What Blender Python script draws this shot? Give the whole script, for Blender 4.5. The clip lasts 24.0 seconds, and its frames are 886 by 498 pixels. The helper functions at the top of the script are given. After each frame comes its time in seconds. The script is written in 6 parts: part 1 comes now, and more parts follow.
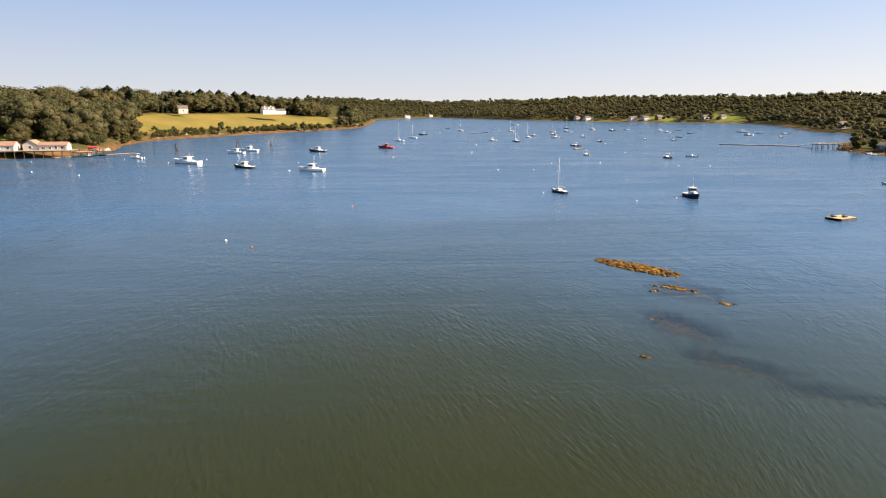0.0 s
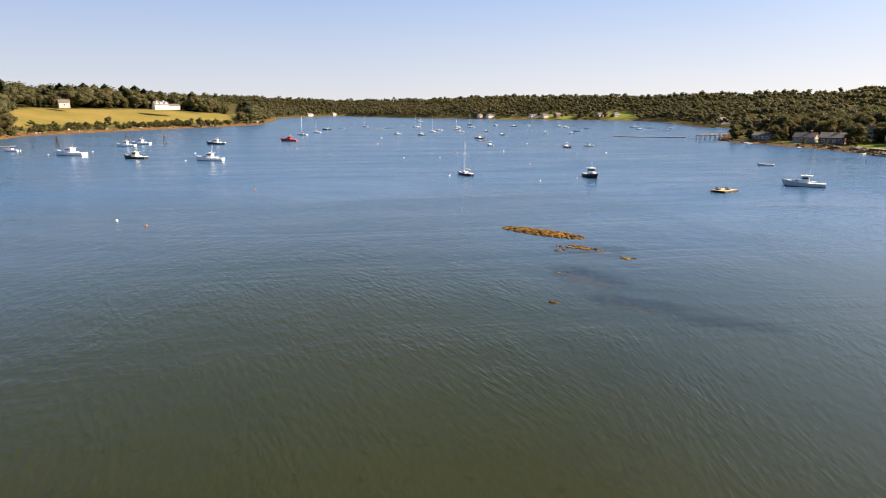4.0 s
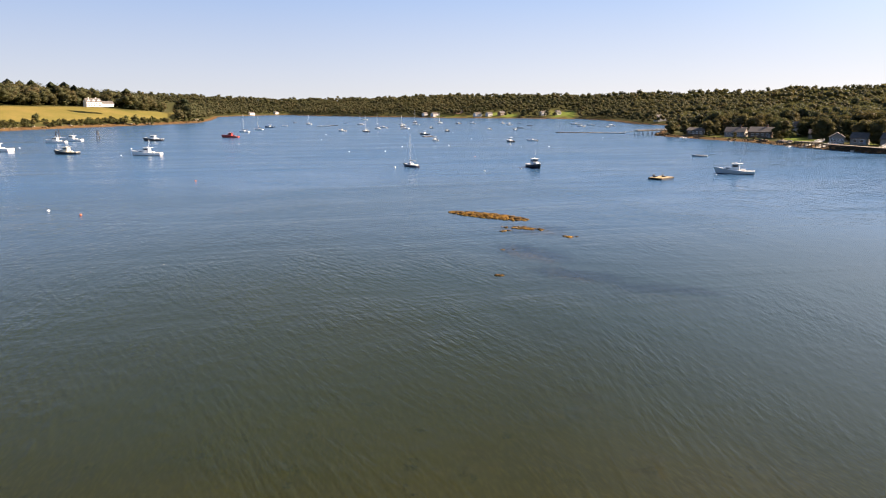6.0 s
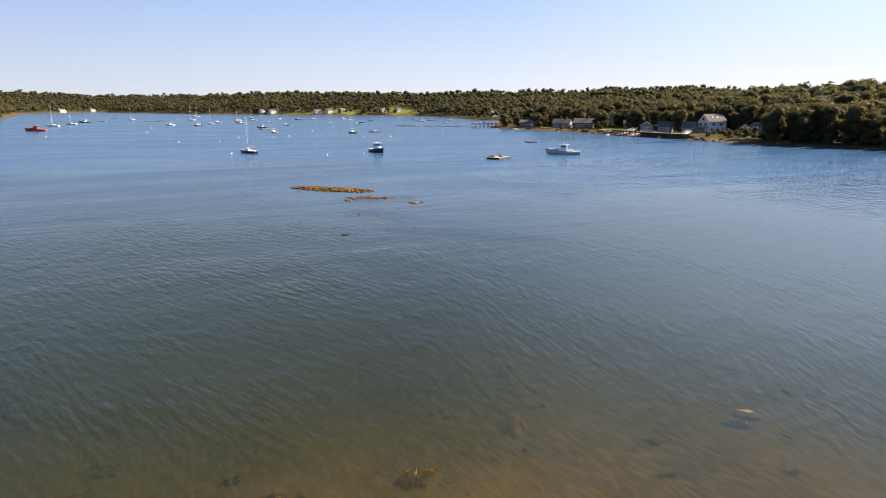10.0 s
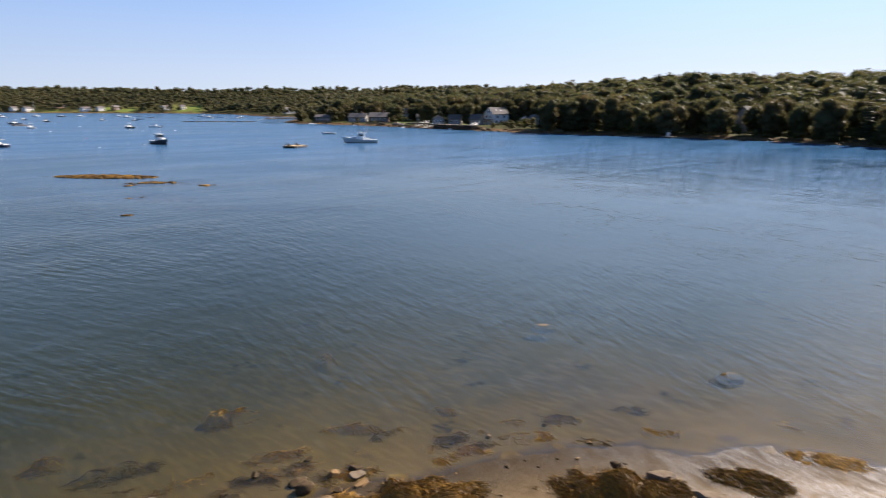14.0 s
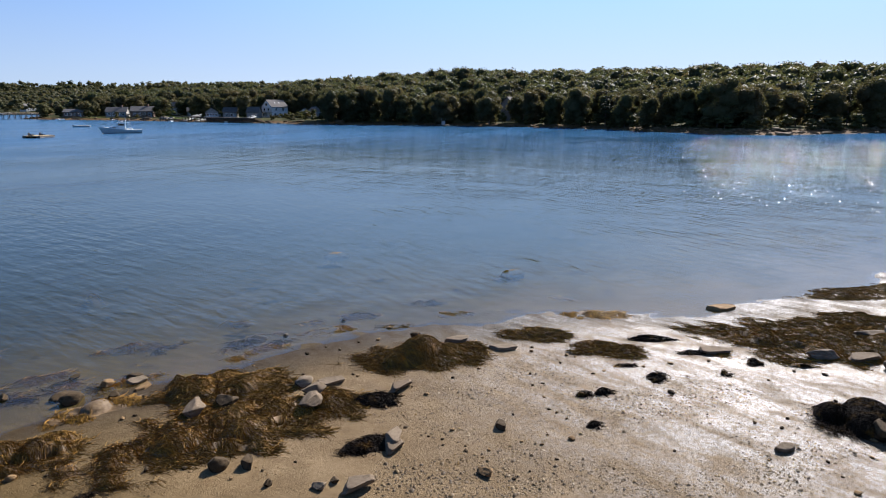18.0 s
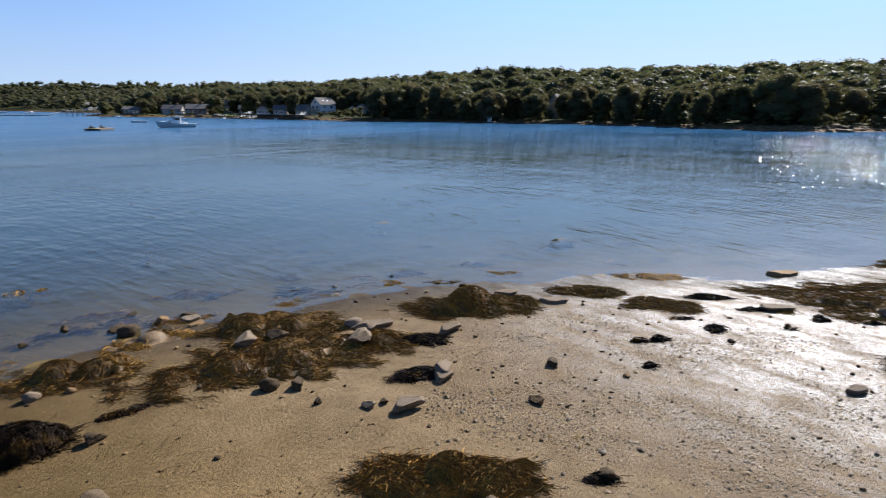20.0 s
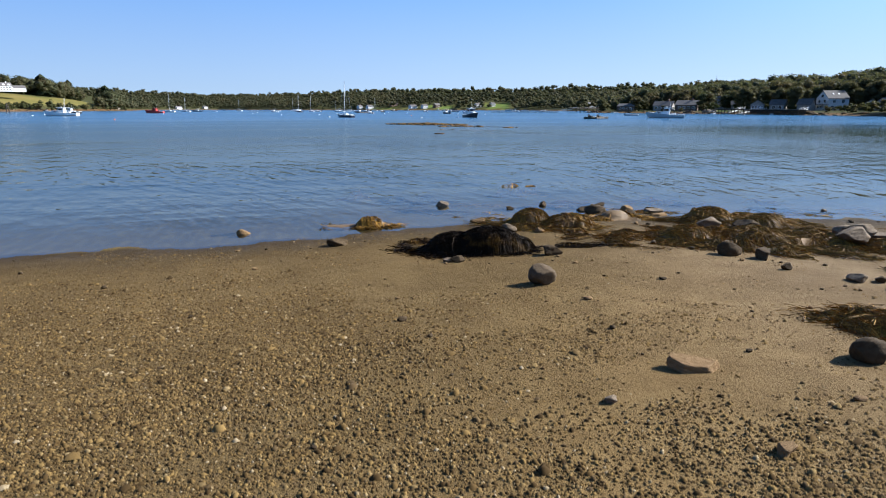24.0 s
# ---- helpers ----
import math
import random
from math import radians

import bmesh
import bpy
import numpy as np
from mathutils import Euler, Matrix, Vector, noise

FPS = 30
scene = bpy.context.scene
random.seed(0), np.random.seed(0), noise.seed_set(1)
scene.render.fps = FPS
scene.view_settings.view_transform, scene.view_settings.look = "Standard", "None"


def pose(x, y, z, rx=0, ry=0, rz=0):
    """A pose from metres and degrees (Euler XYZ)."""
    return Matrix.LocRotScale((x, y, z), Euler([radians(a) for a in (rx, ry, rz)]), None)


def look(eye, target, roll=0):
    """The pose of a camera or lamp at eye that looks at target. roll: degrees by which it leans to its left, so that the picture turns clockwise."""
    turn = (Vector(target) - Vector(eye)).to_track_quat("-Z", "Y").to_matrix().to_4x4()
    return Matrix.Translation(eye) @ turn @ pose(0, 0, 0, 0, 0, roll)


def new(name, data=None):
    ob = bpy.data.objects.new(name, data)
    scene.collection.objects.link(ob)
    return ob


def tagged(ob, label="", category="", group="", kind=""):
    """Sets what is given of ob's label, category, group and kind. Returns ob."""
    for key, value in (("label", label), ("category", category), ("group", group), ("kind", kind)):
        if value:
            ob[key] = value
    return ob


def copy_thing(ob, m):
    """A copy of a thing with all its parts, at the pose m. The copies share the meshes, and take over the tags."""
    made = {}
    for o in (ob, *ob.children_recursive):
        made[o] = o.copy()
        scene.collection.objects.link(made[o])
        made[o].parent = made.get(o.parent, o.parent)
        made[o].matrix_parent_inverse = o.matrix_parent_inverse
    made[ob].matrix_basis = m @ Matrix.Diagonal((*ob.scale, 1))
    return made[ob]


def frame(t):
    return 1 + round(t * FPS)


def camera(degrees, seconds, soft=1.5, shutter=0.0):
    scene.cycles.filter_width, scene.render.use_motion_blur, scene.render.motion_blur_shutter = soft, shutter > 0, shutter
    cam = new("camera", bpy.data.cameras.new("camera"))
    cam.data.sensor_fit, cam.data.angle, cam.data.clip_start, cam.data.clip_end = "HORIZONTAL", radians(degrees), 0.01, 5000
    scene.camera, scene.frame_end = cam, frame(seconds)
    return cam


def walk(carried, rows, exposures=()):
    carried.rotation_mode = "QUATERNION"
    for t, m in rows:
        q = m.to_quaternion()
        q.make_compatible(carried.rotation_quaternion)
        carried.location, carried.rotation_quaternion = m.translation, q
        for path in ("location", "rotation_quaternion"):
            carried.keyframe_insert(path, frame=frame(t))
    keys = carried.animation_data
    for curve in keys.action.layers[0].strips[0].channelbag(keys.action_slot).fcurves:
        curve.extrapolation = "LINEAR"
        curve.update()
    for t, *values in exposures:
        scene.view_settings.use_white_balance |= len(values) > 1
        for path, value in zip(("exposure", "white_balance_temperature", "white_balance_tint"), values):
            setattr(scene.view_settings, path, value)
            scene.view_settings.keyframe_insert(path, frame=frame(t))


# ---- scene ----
# ---- camera ----
cam = camera(69.6, 24.0, soft=1.05, shutter=0.5)
# seconds, x, y, z, turn to the left, tilt, roll
PATH = [
    (0.0, 0.00, 0.00, 25.00, 0.12, -12.40, -0.17),
    (0.5, -0.09, 0.06, 24.49, -0.39, -12.40, -0.19),
    (1.0, -0.14, 0.12, 23.96, -0.88, -12.40, -0.15),
    (1.5, -0.17, 0.14, 23.22, -1.58, -12.39, -0.10),
    (2.0, -0.16, 0.13, 22.52, -2.78, -12.40, -0.06),
    (2.5, -0.17, 0.09, 21.80, -4.20, -12.40, -0.05),
    (4.5, -0.31, -0.62, 19.32, -9.50, -12.38, 0.01),
    (5.0, -0.33, -0.96, 18.71, -10.62, -12.39, 0.02),
    (5.5, -0.36, -1.33, 18.13, -11.92, -12.41, 0.02),
    (6.0, -0.40, -1.60, 17.54, -13.16, -12.41, 0.01),
    (6.5, -0.41, -1.74, 17.06, -14.34, -12.44, 0.06),
    (7.0, -0.42, -1.76, 16.51, -15.68, -12.43, 0.04),
    (7.5, -0.50, -1.85, 15.91, -17.08, -12.44, 0.01),
    (8.0, -0.59, -2.12, 15.44, -18.89, -12.46, 0.09),
    (8.5, -0.65, -2.15, 14.82, -21.17, -12.46, 0.15),
    (9.0, -0.58, -2.07, 14.22, -23.41, -12.46, 0.16),
    (9.5, -0.46, -1.89, 13.60, -25.35, -12.43, 0.19),
    (10.0, -0.40, -1.69, 13.03, -27.13, -12.42, 0.22),
    (10.5, -0.35, -1.56, 12.59, -28.94, -12.39, 0.24),
    (12.5, -0.37, -1.67, 11.64, -35.89, -12.41, 0.25),
    (13.0, -0.35, -1.72, 11.19, -38.28, -12.42, 0.20),
    (13.5, -0.31, -1.64, 10.59, -41.14, -12.42, 0.23),
    (14.0, -0.30, -1.70, 10.03, -44.96, -12.42, 0.27),
    (14.5, -0.28, -1.82, 9.58, -54.67, -12.41, 0.22),
    (15.0, -0.37, -1.83, 9.14, -63.82, -12.42, 0.30),
    (15.5, -0.43, -1.85, 8.69, -66.51, -12.38, 0.30),
    (16.0, -0.48, -1.94, 8.26, -66.48, -12.40, 0.31),
    (16.5, -0.52, -2.02, 7.85, -66.39, -12.42, 0.24),
    (17.0, -0.54, -2.02, 7.41, -65.95, -12.41, 0.17),
    (17.5, -0.57, -2.00, 7.01, -64.71, -12.43, 0.12),
    (19.5, -0.64, -1.80, 5.58, -62.93, -12.39, 0.27),
    (20.0, -0.76, -1.84, 5.23, -60.06, -12.39, 0.24),
    (20.5, -0.73, -1.87, 4.96, -55.07, -12.42, 0.28),
    (21.0, -0.65, -1.87, 4.64, -49.26, -12.44, 0.15),
    (21.5, -0.64, -1.89, 4.30, -41.94, -12.44, 0.07),
    (22.0, -0.61, -1.87, 3.95, -34.06, -12.44, 0.08),
    (22.5, -0.64, -1.82, 3.61, -26.77, -12.43, 0.05),
    (23.0, -0.65, -1.80, 3.24, -20.88, -12.39, -0.09),
    (23.5, -0.68, -1.81, 2.82, -19.05, -12.39, -0.07),
    (24.0, -0.66, -1.81, 2.52, -18.84, -12.40, 0.01),
]
walk(cam, [(t, pose(x, y, z, 90 + tilt, 0, turn) @ pose(0, 0, 0, 0, 0, roll)) for t, x, y, z, turn, tilt, roll in PATH],
     exposures=[(0.0, 1.42, 8500, 21), (8.0, 1.44, 8000, 23), (14.0, 1.22, 6800, 19), (17.0, 1.02, 6150, 16), (21.0, 1.07, 5850, 12), (24.0, 1.16, 5700, 10)])

# ---- world and sun ----
SUN_AZ, SUN_EL = 93.0, 33.0          # degrees clockwise from +y, degrees up
world = bpy.data.worlds.new("sky")
scene.world = world
world.use_nodes = True
wn = world.node_tree.nodes
sky = wn.new("ShaderNodeTexSky")
sky.sky_type = "NISHITA"
sky.sun_disc = False
sky.sun_elevation, sky.sun_rotation = radians(SUN_EL), radians(SUN_AZ)
sky.altitude, sky.air_density, sky.dust_density, sky.ozone_density = 0.0, 1.0, 0.1, 3.0
_a, _e = radians(SUN_AZ), radians(SUN_EL)
SUN_DIR = Vector((math.sin(_a) * math.cos(_e), math.cos(_a) * math.cos(_e), math.sin(_e)))
# the clear sky's own blue, pale with sea haze at the horizon and deep overhead
wl = world.node_tree.links
up = wn.new("ShaderNodeSeparateXYZ")
wl.new(wn.new("ShaderNodeTexCoord").outputs["Generated"], up.inputs[0])
haze = wn.new("ShaderNodeValToRGB")
els = haze.color_ramp.elements
els.new(0.06), els.new(0.17), els.new(0.45)
for el, (p, c) in zip(els, ((0.0, (0.58, 0.71, 0.85)), (0.05, (0.50, 0.655, 0.87)), (0.17, (0.28, 0.50, 0.89)), (0.36, (0.095, 0.275, 0.66)), (1.0, (0.012, 0.035, 0.10)))):
    el.position, el.color = p, (*c, 1)
wl.new(up.outputs[2], haze.inputs[0])
dim = wn.new("ShaderNodeMix")
dim.data_type, dim.blend_type = "RGBA", "MULTIPLY"
dim.inputs[0].default_value = 1.0
dim.inputs[7].default_value = (0.125, 0.120, 0.115, 1)
wl.new(sky.outputs[0], dim.inputs[6])
both = wn.new("ShaderNodeMix")
both.data_type = "RGBA"
both.inputs[0].default_value = 0.9
wl.new(dim.outputs[2], both.inputs[6])
wl.new(haze.outputs[0], both.inputs[7])
# glow added low under the sun, mostly out of view, to brighten reflections
toward = wn.new("ShaderNodeVectorMath")
toward.operation = "DOT_PRODUCT"
wl.new(up.inputs[0].links[0].from_socket, toward.inputs[0])
toward.inputs[1].default_value = SUN_DIR
near_sun = wn.new("ShaderNodeValToRGB")
near_sun.color_ramp.interpolation = "EASE"
els = near_sun.color_ramp.elements
els.new(0.9)
for el, (p, c) in zip(els, ((0.45, (0, 0, 0)), (0.88, (0.40, 0.53, 0.67)), (1.0, (1.4, 1.4, 1.4)))):
    el.position, el.color = p, (*c, 1)
wl.new(toward.outputs["Value"], near_sun.inputs[0])
lift = wn.new("ShaderNodeValToRGB")
els = lift.color_ramp.elements
els.new(0.1), els.new(0.24), els.new(0.42)
for el, (p, c) in zip(els, ((0.06, 0.0), (0.16, 0.24), (0.23, 0.90), (0.34, 0.80), (1.0, 0.02))):
    el.position, el.color = p, (c, c, c, 1)
wl.new(up.outputs[2], lift.inputs[0])
glow = wn.new("ShaderNodeMix")
glow.data_type, glow.blend_type = "RGBA", "ADD"
wl.new(lift.outputs[0], glow.inputs[0])
# the sky pales steadily towards the sun's side
side = wn.new("ShaderNodeMapRange")
side.inputs["From Min"].default_value, side.inputs["From Max"].default_value = -1.0, 1.0
wl.new(toward.outputs["Value"], side.inputs["Value"])
pale = wn.new("ShaderNodeValToRGB")
els = pale.color_ramp.elements
els.new(0.5), els.new(0.72), els.new(0.87)
for el, (p, c) in zip(els, ((0.25, 0.80), (0.5, 0.86), (0.72, 0.97), (0.87, 1.10), (1.0, 1.20))):
    el.position, el.color = p, (c ** 1.35, c ** 1.08, c ** 0.80 * 0.99, 1)
wl.new(side.outputs[0], pale.inputs[0])
tone = wn.new("ShaderNodeMix")
tone.data_type, tone.blend_type = "RGBA", "MULTIPLY"
tone.inputs[0].default_value = 1.0
wl.new(both.outputs[2], tone.inputs[6])
wl.new(pale.outputs[0], tone.inputs[7])
wl.new(tone.outputs[2], glow.inputs[6])
wl.new(near_sun.outputs[0], glow.inputs[7])
wl.new(glow.outputs[2], wn["Background"].inputs["Color"])
wn["Background"].inputs["Strength"].default_value = 0.50
lamp = bpy.data.lights.new("sun", "SUN")
lamp.energy, lamp.angle, lamp.color = 5.0, radians(0.55), (1.0, 0.93, 0.82)
sun = new("sun", lamp)
sun.matrix_world = look(SUN_DIR * 100, (0, 0, 0))

# ---- materials ----
MATS = {}


class Nodes:
    """A material under construction."""

    def __init__(self, name):
        self.mat = bpy.data.materials.new(name)
        self.mat.use_nodes = True
        self.t = self.mat.node_tree
        self.n = self.t.nodes
        self.bsdf = self.n["Principled BSDF"]
        self.out = self.n["Material Output"]

    def add(self, kind, **props):
        node = self.n.new("ShaderNode" + kind)
        if "data_type" in props:
            node.data_type = props["data_type"]
        if "blend_type" in props:
            node.blend_type = props["blend_type"]
        if "operation" in props:
            node.operation = props["operation"]
        if "use_clamp" in props:
            node.use_clamp = props["use_clamp"]
        if "attribute_name" in props:
            node.attribute_name = props["attribute_name"]
        return node

    def link(self, a, b):
        self.t.links.new(a, b)

    def coords(self, space="Object"):
        return self.add("TexCoord").outputs[space]

    def position(self):
        return self.add("NewGeometry").outputs["Position"]

    def noise(self, vec, scale, detail=4.0, rough=0.55, distortion=0.0):
        node = self.add("TexNoise")
        node.inputs["Scale"].default_value, node.inputs["Detail"].default_value = scale, detail
        node.inputs["Roughness"].default_value, node.inputs["Distortion"].default_value = rough, distortion
        if vec is not None:
            self.link(vec, node.inputs["Vector"])
        return node.outputs[0]

    def ramp(self, fac, stops):
        node = self.add("ValToRGB")
        els = node.color_ramp.elements
        while len(els) < len(stops):
            els.new(0.5)
        for el, (p, c) in zip(els, stops):
            el.position = p
            el.color = (c, c, c, 1) if isinstance(c, (int, float)) else (*c, 1)
        self.link(fac, node.inputs[0])
        return node.outputs[0]

    def mix(self, fac, a, b, blend="MIX"):
        node = self.add("Mix", data_type="RGBA", blend_type=blend)
        for i, v in ((0, fac), (6, a), (7, b)):
            if isinstance(v, (int, float)):
                node.inputs[i].default_value = v
            elif isinstance(v, tuple):
                node.inputs[i].default_value = (*v, 1)
            else:
                self.link(v, node.inputs[i])
        return node.outputs[2]

    def math(self, op, a, b=0.0, clamp=False):
        node = self.add("Math", operation=op, use_clamp=clamp)
        for i, v in ((0, a), (1, b)):
            if isinstance(v, (int, float)):
                node.inputs[i].default_value = v
            else:
                self.link(v, node.inputs[i])
        return node.outputs[0]

    def attr(self, name):
        return self.add("Attribute", attribute_name=name).outputs["Fac"]

    def bump(self, height, strength, distance, normal=None):
        node = self.add("Bump")
        node.inputs["Strength"].default_value, node.inputs["Distance"].default_value = strength, distance
        self.link(height, node.inputs["Height"])
        if normal is not None:
            self.link(normal, node.inputs["Normal"])
        return node.outputs[0]

    def scaled(self, vec, s, turn=0.0):
        node = self.add("Mapping")
        node.inputs["Scale"].default_value = s
        node.inputs["Rotation"].default_value = (0, 0, radians(turn))
        self.link(vec, node.inputs["Vector"])
        return node.outputs[0]


def turned(m, vec, turn, s):
    """Turned to the left by some degrees, then scaled along the turned axes."""
    return m.scaled(m.scaled(vec, (1, 1, 1), -turn), s)


def plain(name, color, rough=0.6, metal=0.0, vary=0.15, scale=3.0, bump=0.1, coat=0.0, objvary=0.0):
    """Paint, wood, metal: a colour with two scales of variation and a little relief."""
    if name in MATS:
        return MATS[name]
    m = Nodes(name)
    co = m.coords()
    big, fine = m.noise(co, scale, 3), m.noise(co, scale * 9, 5)
    dark = tuple(c * (1 - vary) for c in color)
    light = tuple(min(1.0, c * (1 + vary)) for c in color)
    col = m.mix(m.ramp(big, [(0.3, 0.0), (0.7, 1.0)]), dark, light)
    col = m.mix(m.math("MULTIPLY", m.ramp(fine, [(0.5, 0.0), (0.75, 1.0)]), vary), col, tuple(c * 0.45 for c in color))
    if objvary:
        rnd = m.add("ObjectInfo").outputs["Random"]
        col = m.mix(m.math("MULTIPLY", rnd, objvary), col, tuple(c * 0.4 for c in color))
    m.link(col, m.bsdf.inputs["Base Color"])
    m.link(m.math("ADD", m.math("MULTIPLY", fine, 0.2), rough - 0.1), m.bsdf.inputs["Roughness"])
    m.bsdf.inputs["Metallic"].default_value = metal
    m.bsdf.inputs["Coat Weight"].default_value = coat
    if bump:
        m.link(m.bump(fine, bump, 0.02), m.bsdf.inputs["Normal"])
    MATS[name] = m.mat
    return m.mat


def foliage(name, a, b, c):
    """Leaves: colour differs from tree to tree, clump to clump and leaf to leaf."""
    m = Nodes(name)
    info = m.add("ObjectInfo").outputs["Random"]
    isl = m.add("NewGeometry").outputs["Random Per Island"]
    pos = m.position()
    col = m.mix(m.ramp(m.noise(pos, 0.09, 3, 0.7), [(0.42, 0.0), (0.58, 1.0)]), a, b)
    col = m.mix(m.math("MULTIPLY", info, 0.6), col, c)
    col = m.mix(m.ramp(m.noise(m.scaled(pos, (1, 1, 0.3)), 0.13, 2), [(0.54, 0.0), (0.60, 0.9)]), col, c)
    col = m.mix(m.math("MULTIPLY", isl, 0.30), col, tuple(x * 0.5 for x in a))
    col = m.mix(m.ramp(m.noise(pos, 0.011, 3, 0.6), [(0.40, 0.0), (0.60, 0.5)]), col, tuple(x * 0.72 for x in a))
    m.link(col, m.bsdf.inputs["Base Color"])
    m.bsdf.inputs["Roughness"].default_value = 0.62
    m.bsdf.inputs["Specular IOR Level"].default_value = 0.08
    leak = m.add("BsdfTranslucent")
    m.link(m.mix(1.0, col, (1.28, 1.24, 0.90), "MULTIPLY"), leak.inputs["Color"])
    mixn = m.add("MixShader")
    mixn.inputs[0].default_value = 0.42
    m.link(m.bsdf.outputs[0], mixn.inputs[1])
    m.link(leak.outputs[0], mixn.inputs[2])
    m.link(mixn.outputs[0], m.out.inputs[0])
    return m.mat


LEAF = foliage("leaf", (0.074, 0.086, 0.038), (0.110, 0.106, 0.048), (0.140, 0.106, 0.054))
LEAF_WOODS = foliage("woods_leaf", (0.072, 0.086, 0.041), (0.105, 0.104, 0.050), (0.138, 0.106, 0.054))
NEEDLE = foliage("needle", (0.042, 0.062, 0.030), (0.056, 0.074, 0.034), (0.075, 0.076, 0.036))
BUSH = foliage("bush_leaf", (0.070, 0.085, 0.030), (0.105, 0.105, 0.042), (0.12, 0.092, 0.042))
BARK = plain("bark", (0.13, 0.10, 0.075), 0.9, vary=0.3, scale=1.5, bump=0.6)


def ground_material():
    m = Nodes("ground")
    pos = m.position()
    inland, beach, grass = m.attr("inland"), m.attr("beach"), m.attr("grass")
    weedy = m.attr("weedy")
    # beach sand: ochre sand with gravel speckle, darker and greyer where wet
    big = m.noise(pos, 0.35, 4)
    mid = m.noise(pos, 2.2, 5, 0.6)
    fine = m.noise(pos, 28.0, 6, 0.7)
    sand = m.mix(m.ramp(big, [(0.35, 0.0), (0.68, 1.0)]), (0.156, 0.104, 0.043), (0.116, 0.076, 0.031))
    sand = m.mix(m.ramp(mid, [(0.42, 0.0), (0.62, 0.6)]), sand, (0.100, 0.064, 0.025))
    # paler towards the south-east and away from the water's edge
    sand = m.mix(m.math("MULTIPLY", m.attr("pale_sand"), 0.85), sand, m.mix(1.0, sand, (1.55, 1.52, 1.5), "MULTIPLY"))
    sand = m.mix(m.attr("low"), sand, m.mix(1.0, sand, (0.96, 1.04, 1.42), "MULTIPLY"))
    vor = m.add("TexVoronoi")
    vor.inputs["Scale"].default_value = 42.0
    m.link(pos, vor.inputs["Vector"])
    spot = m.ramp(vor.outputs["Distance"], [(0.20, 1.0), (0.38, 0.0)])
    where = m.ramp(m.noise(pos, 1.1, 5, 0.65), [(0.40, 0.05), (0.62, 0.7)])
    sand = m.mix(m.math("MULTIPLY", spot, where), sand, m.ramp(vor.outputs["Color"], [(0.0, (0.055, 0.038, 0.022)), (0.6, (0.13, 0.088, 0.044)), (0.75, (0.25, 0.17, 0.08)), (1.0, (0.34, 0.27, 0.17))]))
    sand = m.mix(m.ramp(fine, [(0.55, 0.0), (0.75, 0.4)]), sand, (0.095, 0.064, 0.032))
    # bed under the water: silt with dark weed patches
    bed = m.mix(m.ramp(m.noise(pos, 0.12, 4), [(0.4, 0.0), (0.62, 1.0)]), (0.165, 0.116, 0.040), (0.115, 0.084, 0.031))
    bed = m.mix(m.ramp(m.noise(pos, 0.55, 4, 0.6), [(0.62, 0.0), (0.70, 0.9)]), bed, (0.030, 0.024, 0.014))
    # golden streaks: sunlight focused by ripples, painted into the bed colour
    bed = m.mix(m.ramp(m.noise(m.scaled(pos, (5.0, 1.2, 1.0), 22), 1.0, 3, 0.6), [(0.45, 0.0), (0.68, 0.5)]), bed, (0.26, 0.178, 0.060))
    # rockweed and mud on the other shores
    shore = m.mix(m.ramp(m.noise(pos, 0.12, 6, 0.65), [(0.38, 0.0), (0.60, 1.0)]), (0.085, 0.048, 0.021), (0.16, 0.100, 0.048))
    shore = m.mix(m.ramp(m.noise(pos, 0.35, 4), [(0.68, 0.0), (0.74, 1.0)]), shore, (0.30, 0.25, 0.20))
    turf = m.mix(m.ramp(m.noise(pos, 0.03, 4), [(0.36, 0.0), (0.64, 1.0)]), (0.145, 0.128, 0.036), (0.205, 0.155, 0.050))
    turf = m.mix(m.ramp(m.noise(pos, 0.4, 5, 0.7), [(0.5, 0.0), (0.75, 0.6)]), turf, (0.09, 0.105, 0.032))
    lush = m.mix(m.ramp(m.noise(pos, 0.2, 4), [(0.4, 0.0), (0.6, 1.0)]), (0.115, 0.165, 0.034), (0.155, 0.185, 0.044))
    turf = m.mix(m.attr("lush"), turf, lush)
    floor = m.mix(m.ramp(m.noise(pos, 0.25, 4), [(0.4, 0.0), (0.6, 1.0)]), (0.045, 0.050, 0.018), (0.075, 0.070, 0.028))
    step = m.add("MapRange")
    step.inputs["From Min"].default_value, step.inputs["From Max"].default_value = 7.5, 10.5
    m.link(m.math("ADD", inland, m.math("MULTIPLY", m.noise(pos, 0.15, 4), 4.0)), step.inputs["Value"])
    land = m.mix(step.outputs[0], shore, floor)
    land = m.mix(grass, land, turf)
    under = m.add("MapRange")
    under.inputs["From Min"].default_value, under.inputs["From Max"].default_value = -0.35, 0.05
    m.link(inland, under.inputs["Value"])
    col = m.mix(under.outputs[0], m.mix(beach, shore, bed), m.mix(beach, land, sand))
    # weed on the ledges
    weed = m.mix(m.ramp(m.noise(pos, 1.3, 5, 0.7), [(0.35, 0.0), (0.65, 1.0)]), (0.075, 0.045, 0.016), (0.235, 0.135, 0.028))
    col = m.mix(m.math("MULTIPLY", weedy, m.ramp(m.noise(pos, 0.6, 5, 0.65), [(0.36, 0.25), (0.52, 1.0)])), col, weed)
    # the flat by the water is still wet: darker, and it shines
    runnel = m.noise(turned(m, pos, -112, (0.55, 1.6, 1.0)), 1.3, 5, 0.65, 0.6)
    wet = m.math("MULTIPLY", m.attr("wet"), m.ramp(runnel, [(0.38, 0.25), (0.58, 1.0)]))
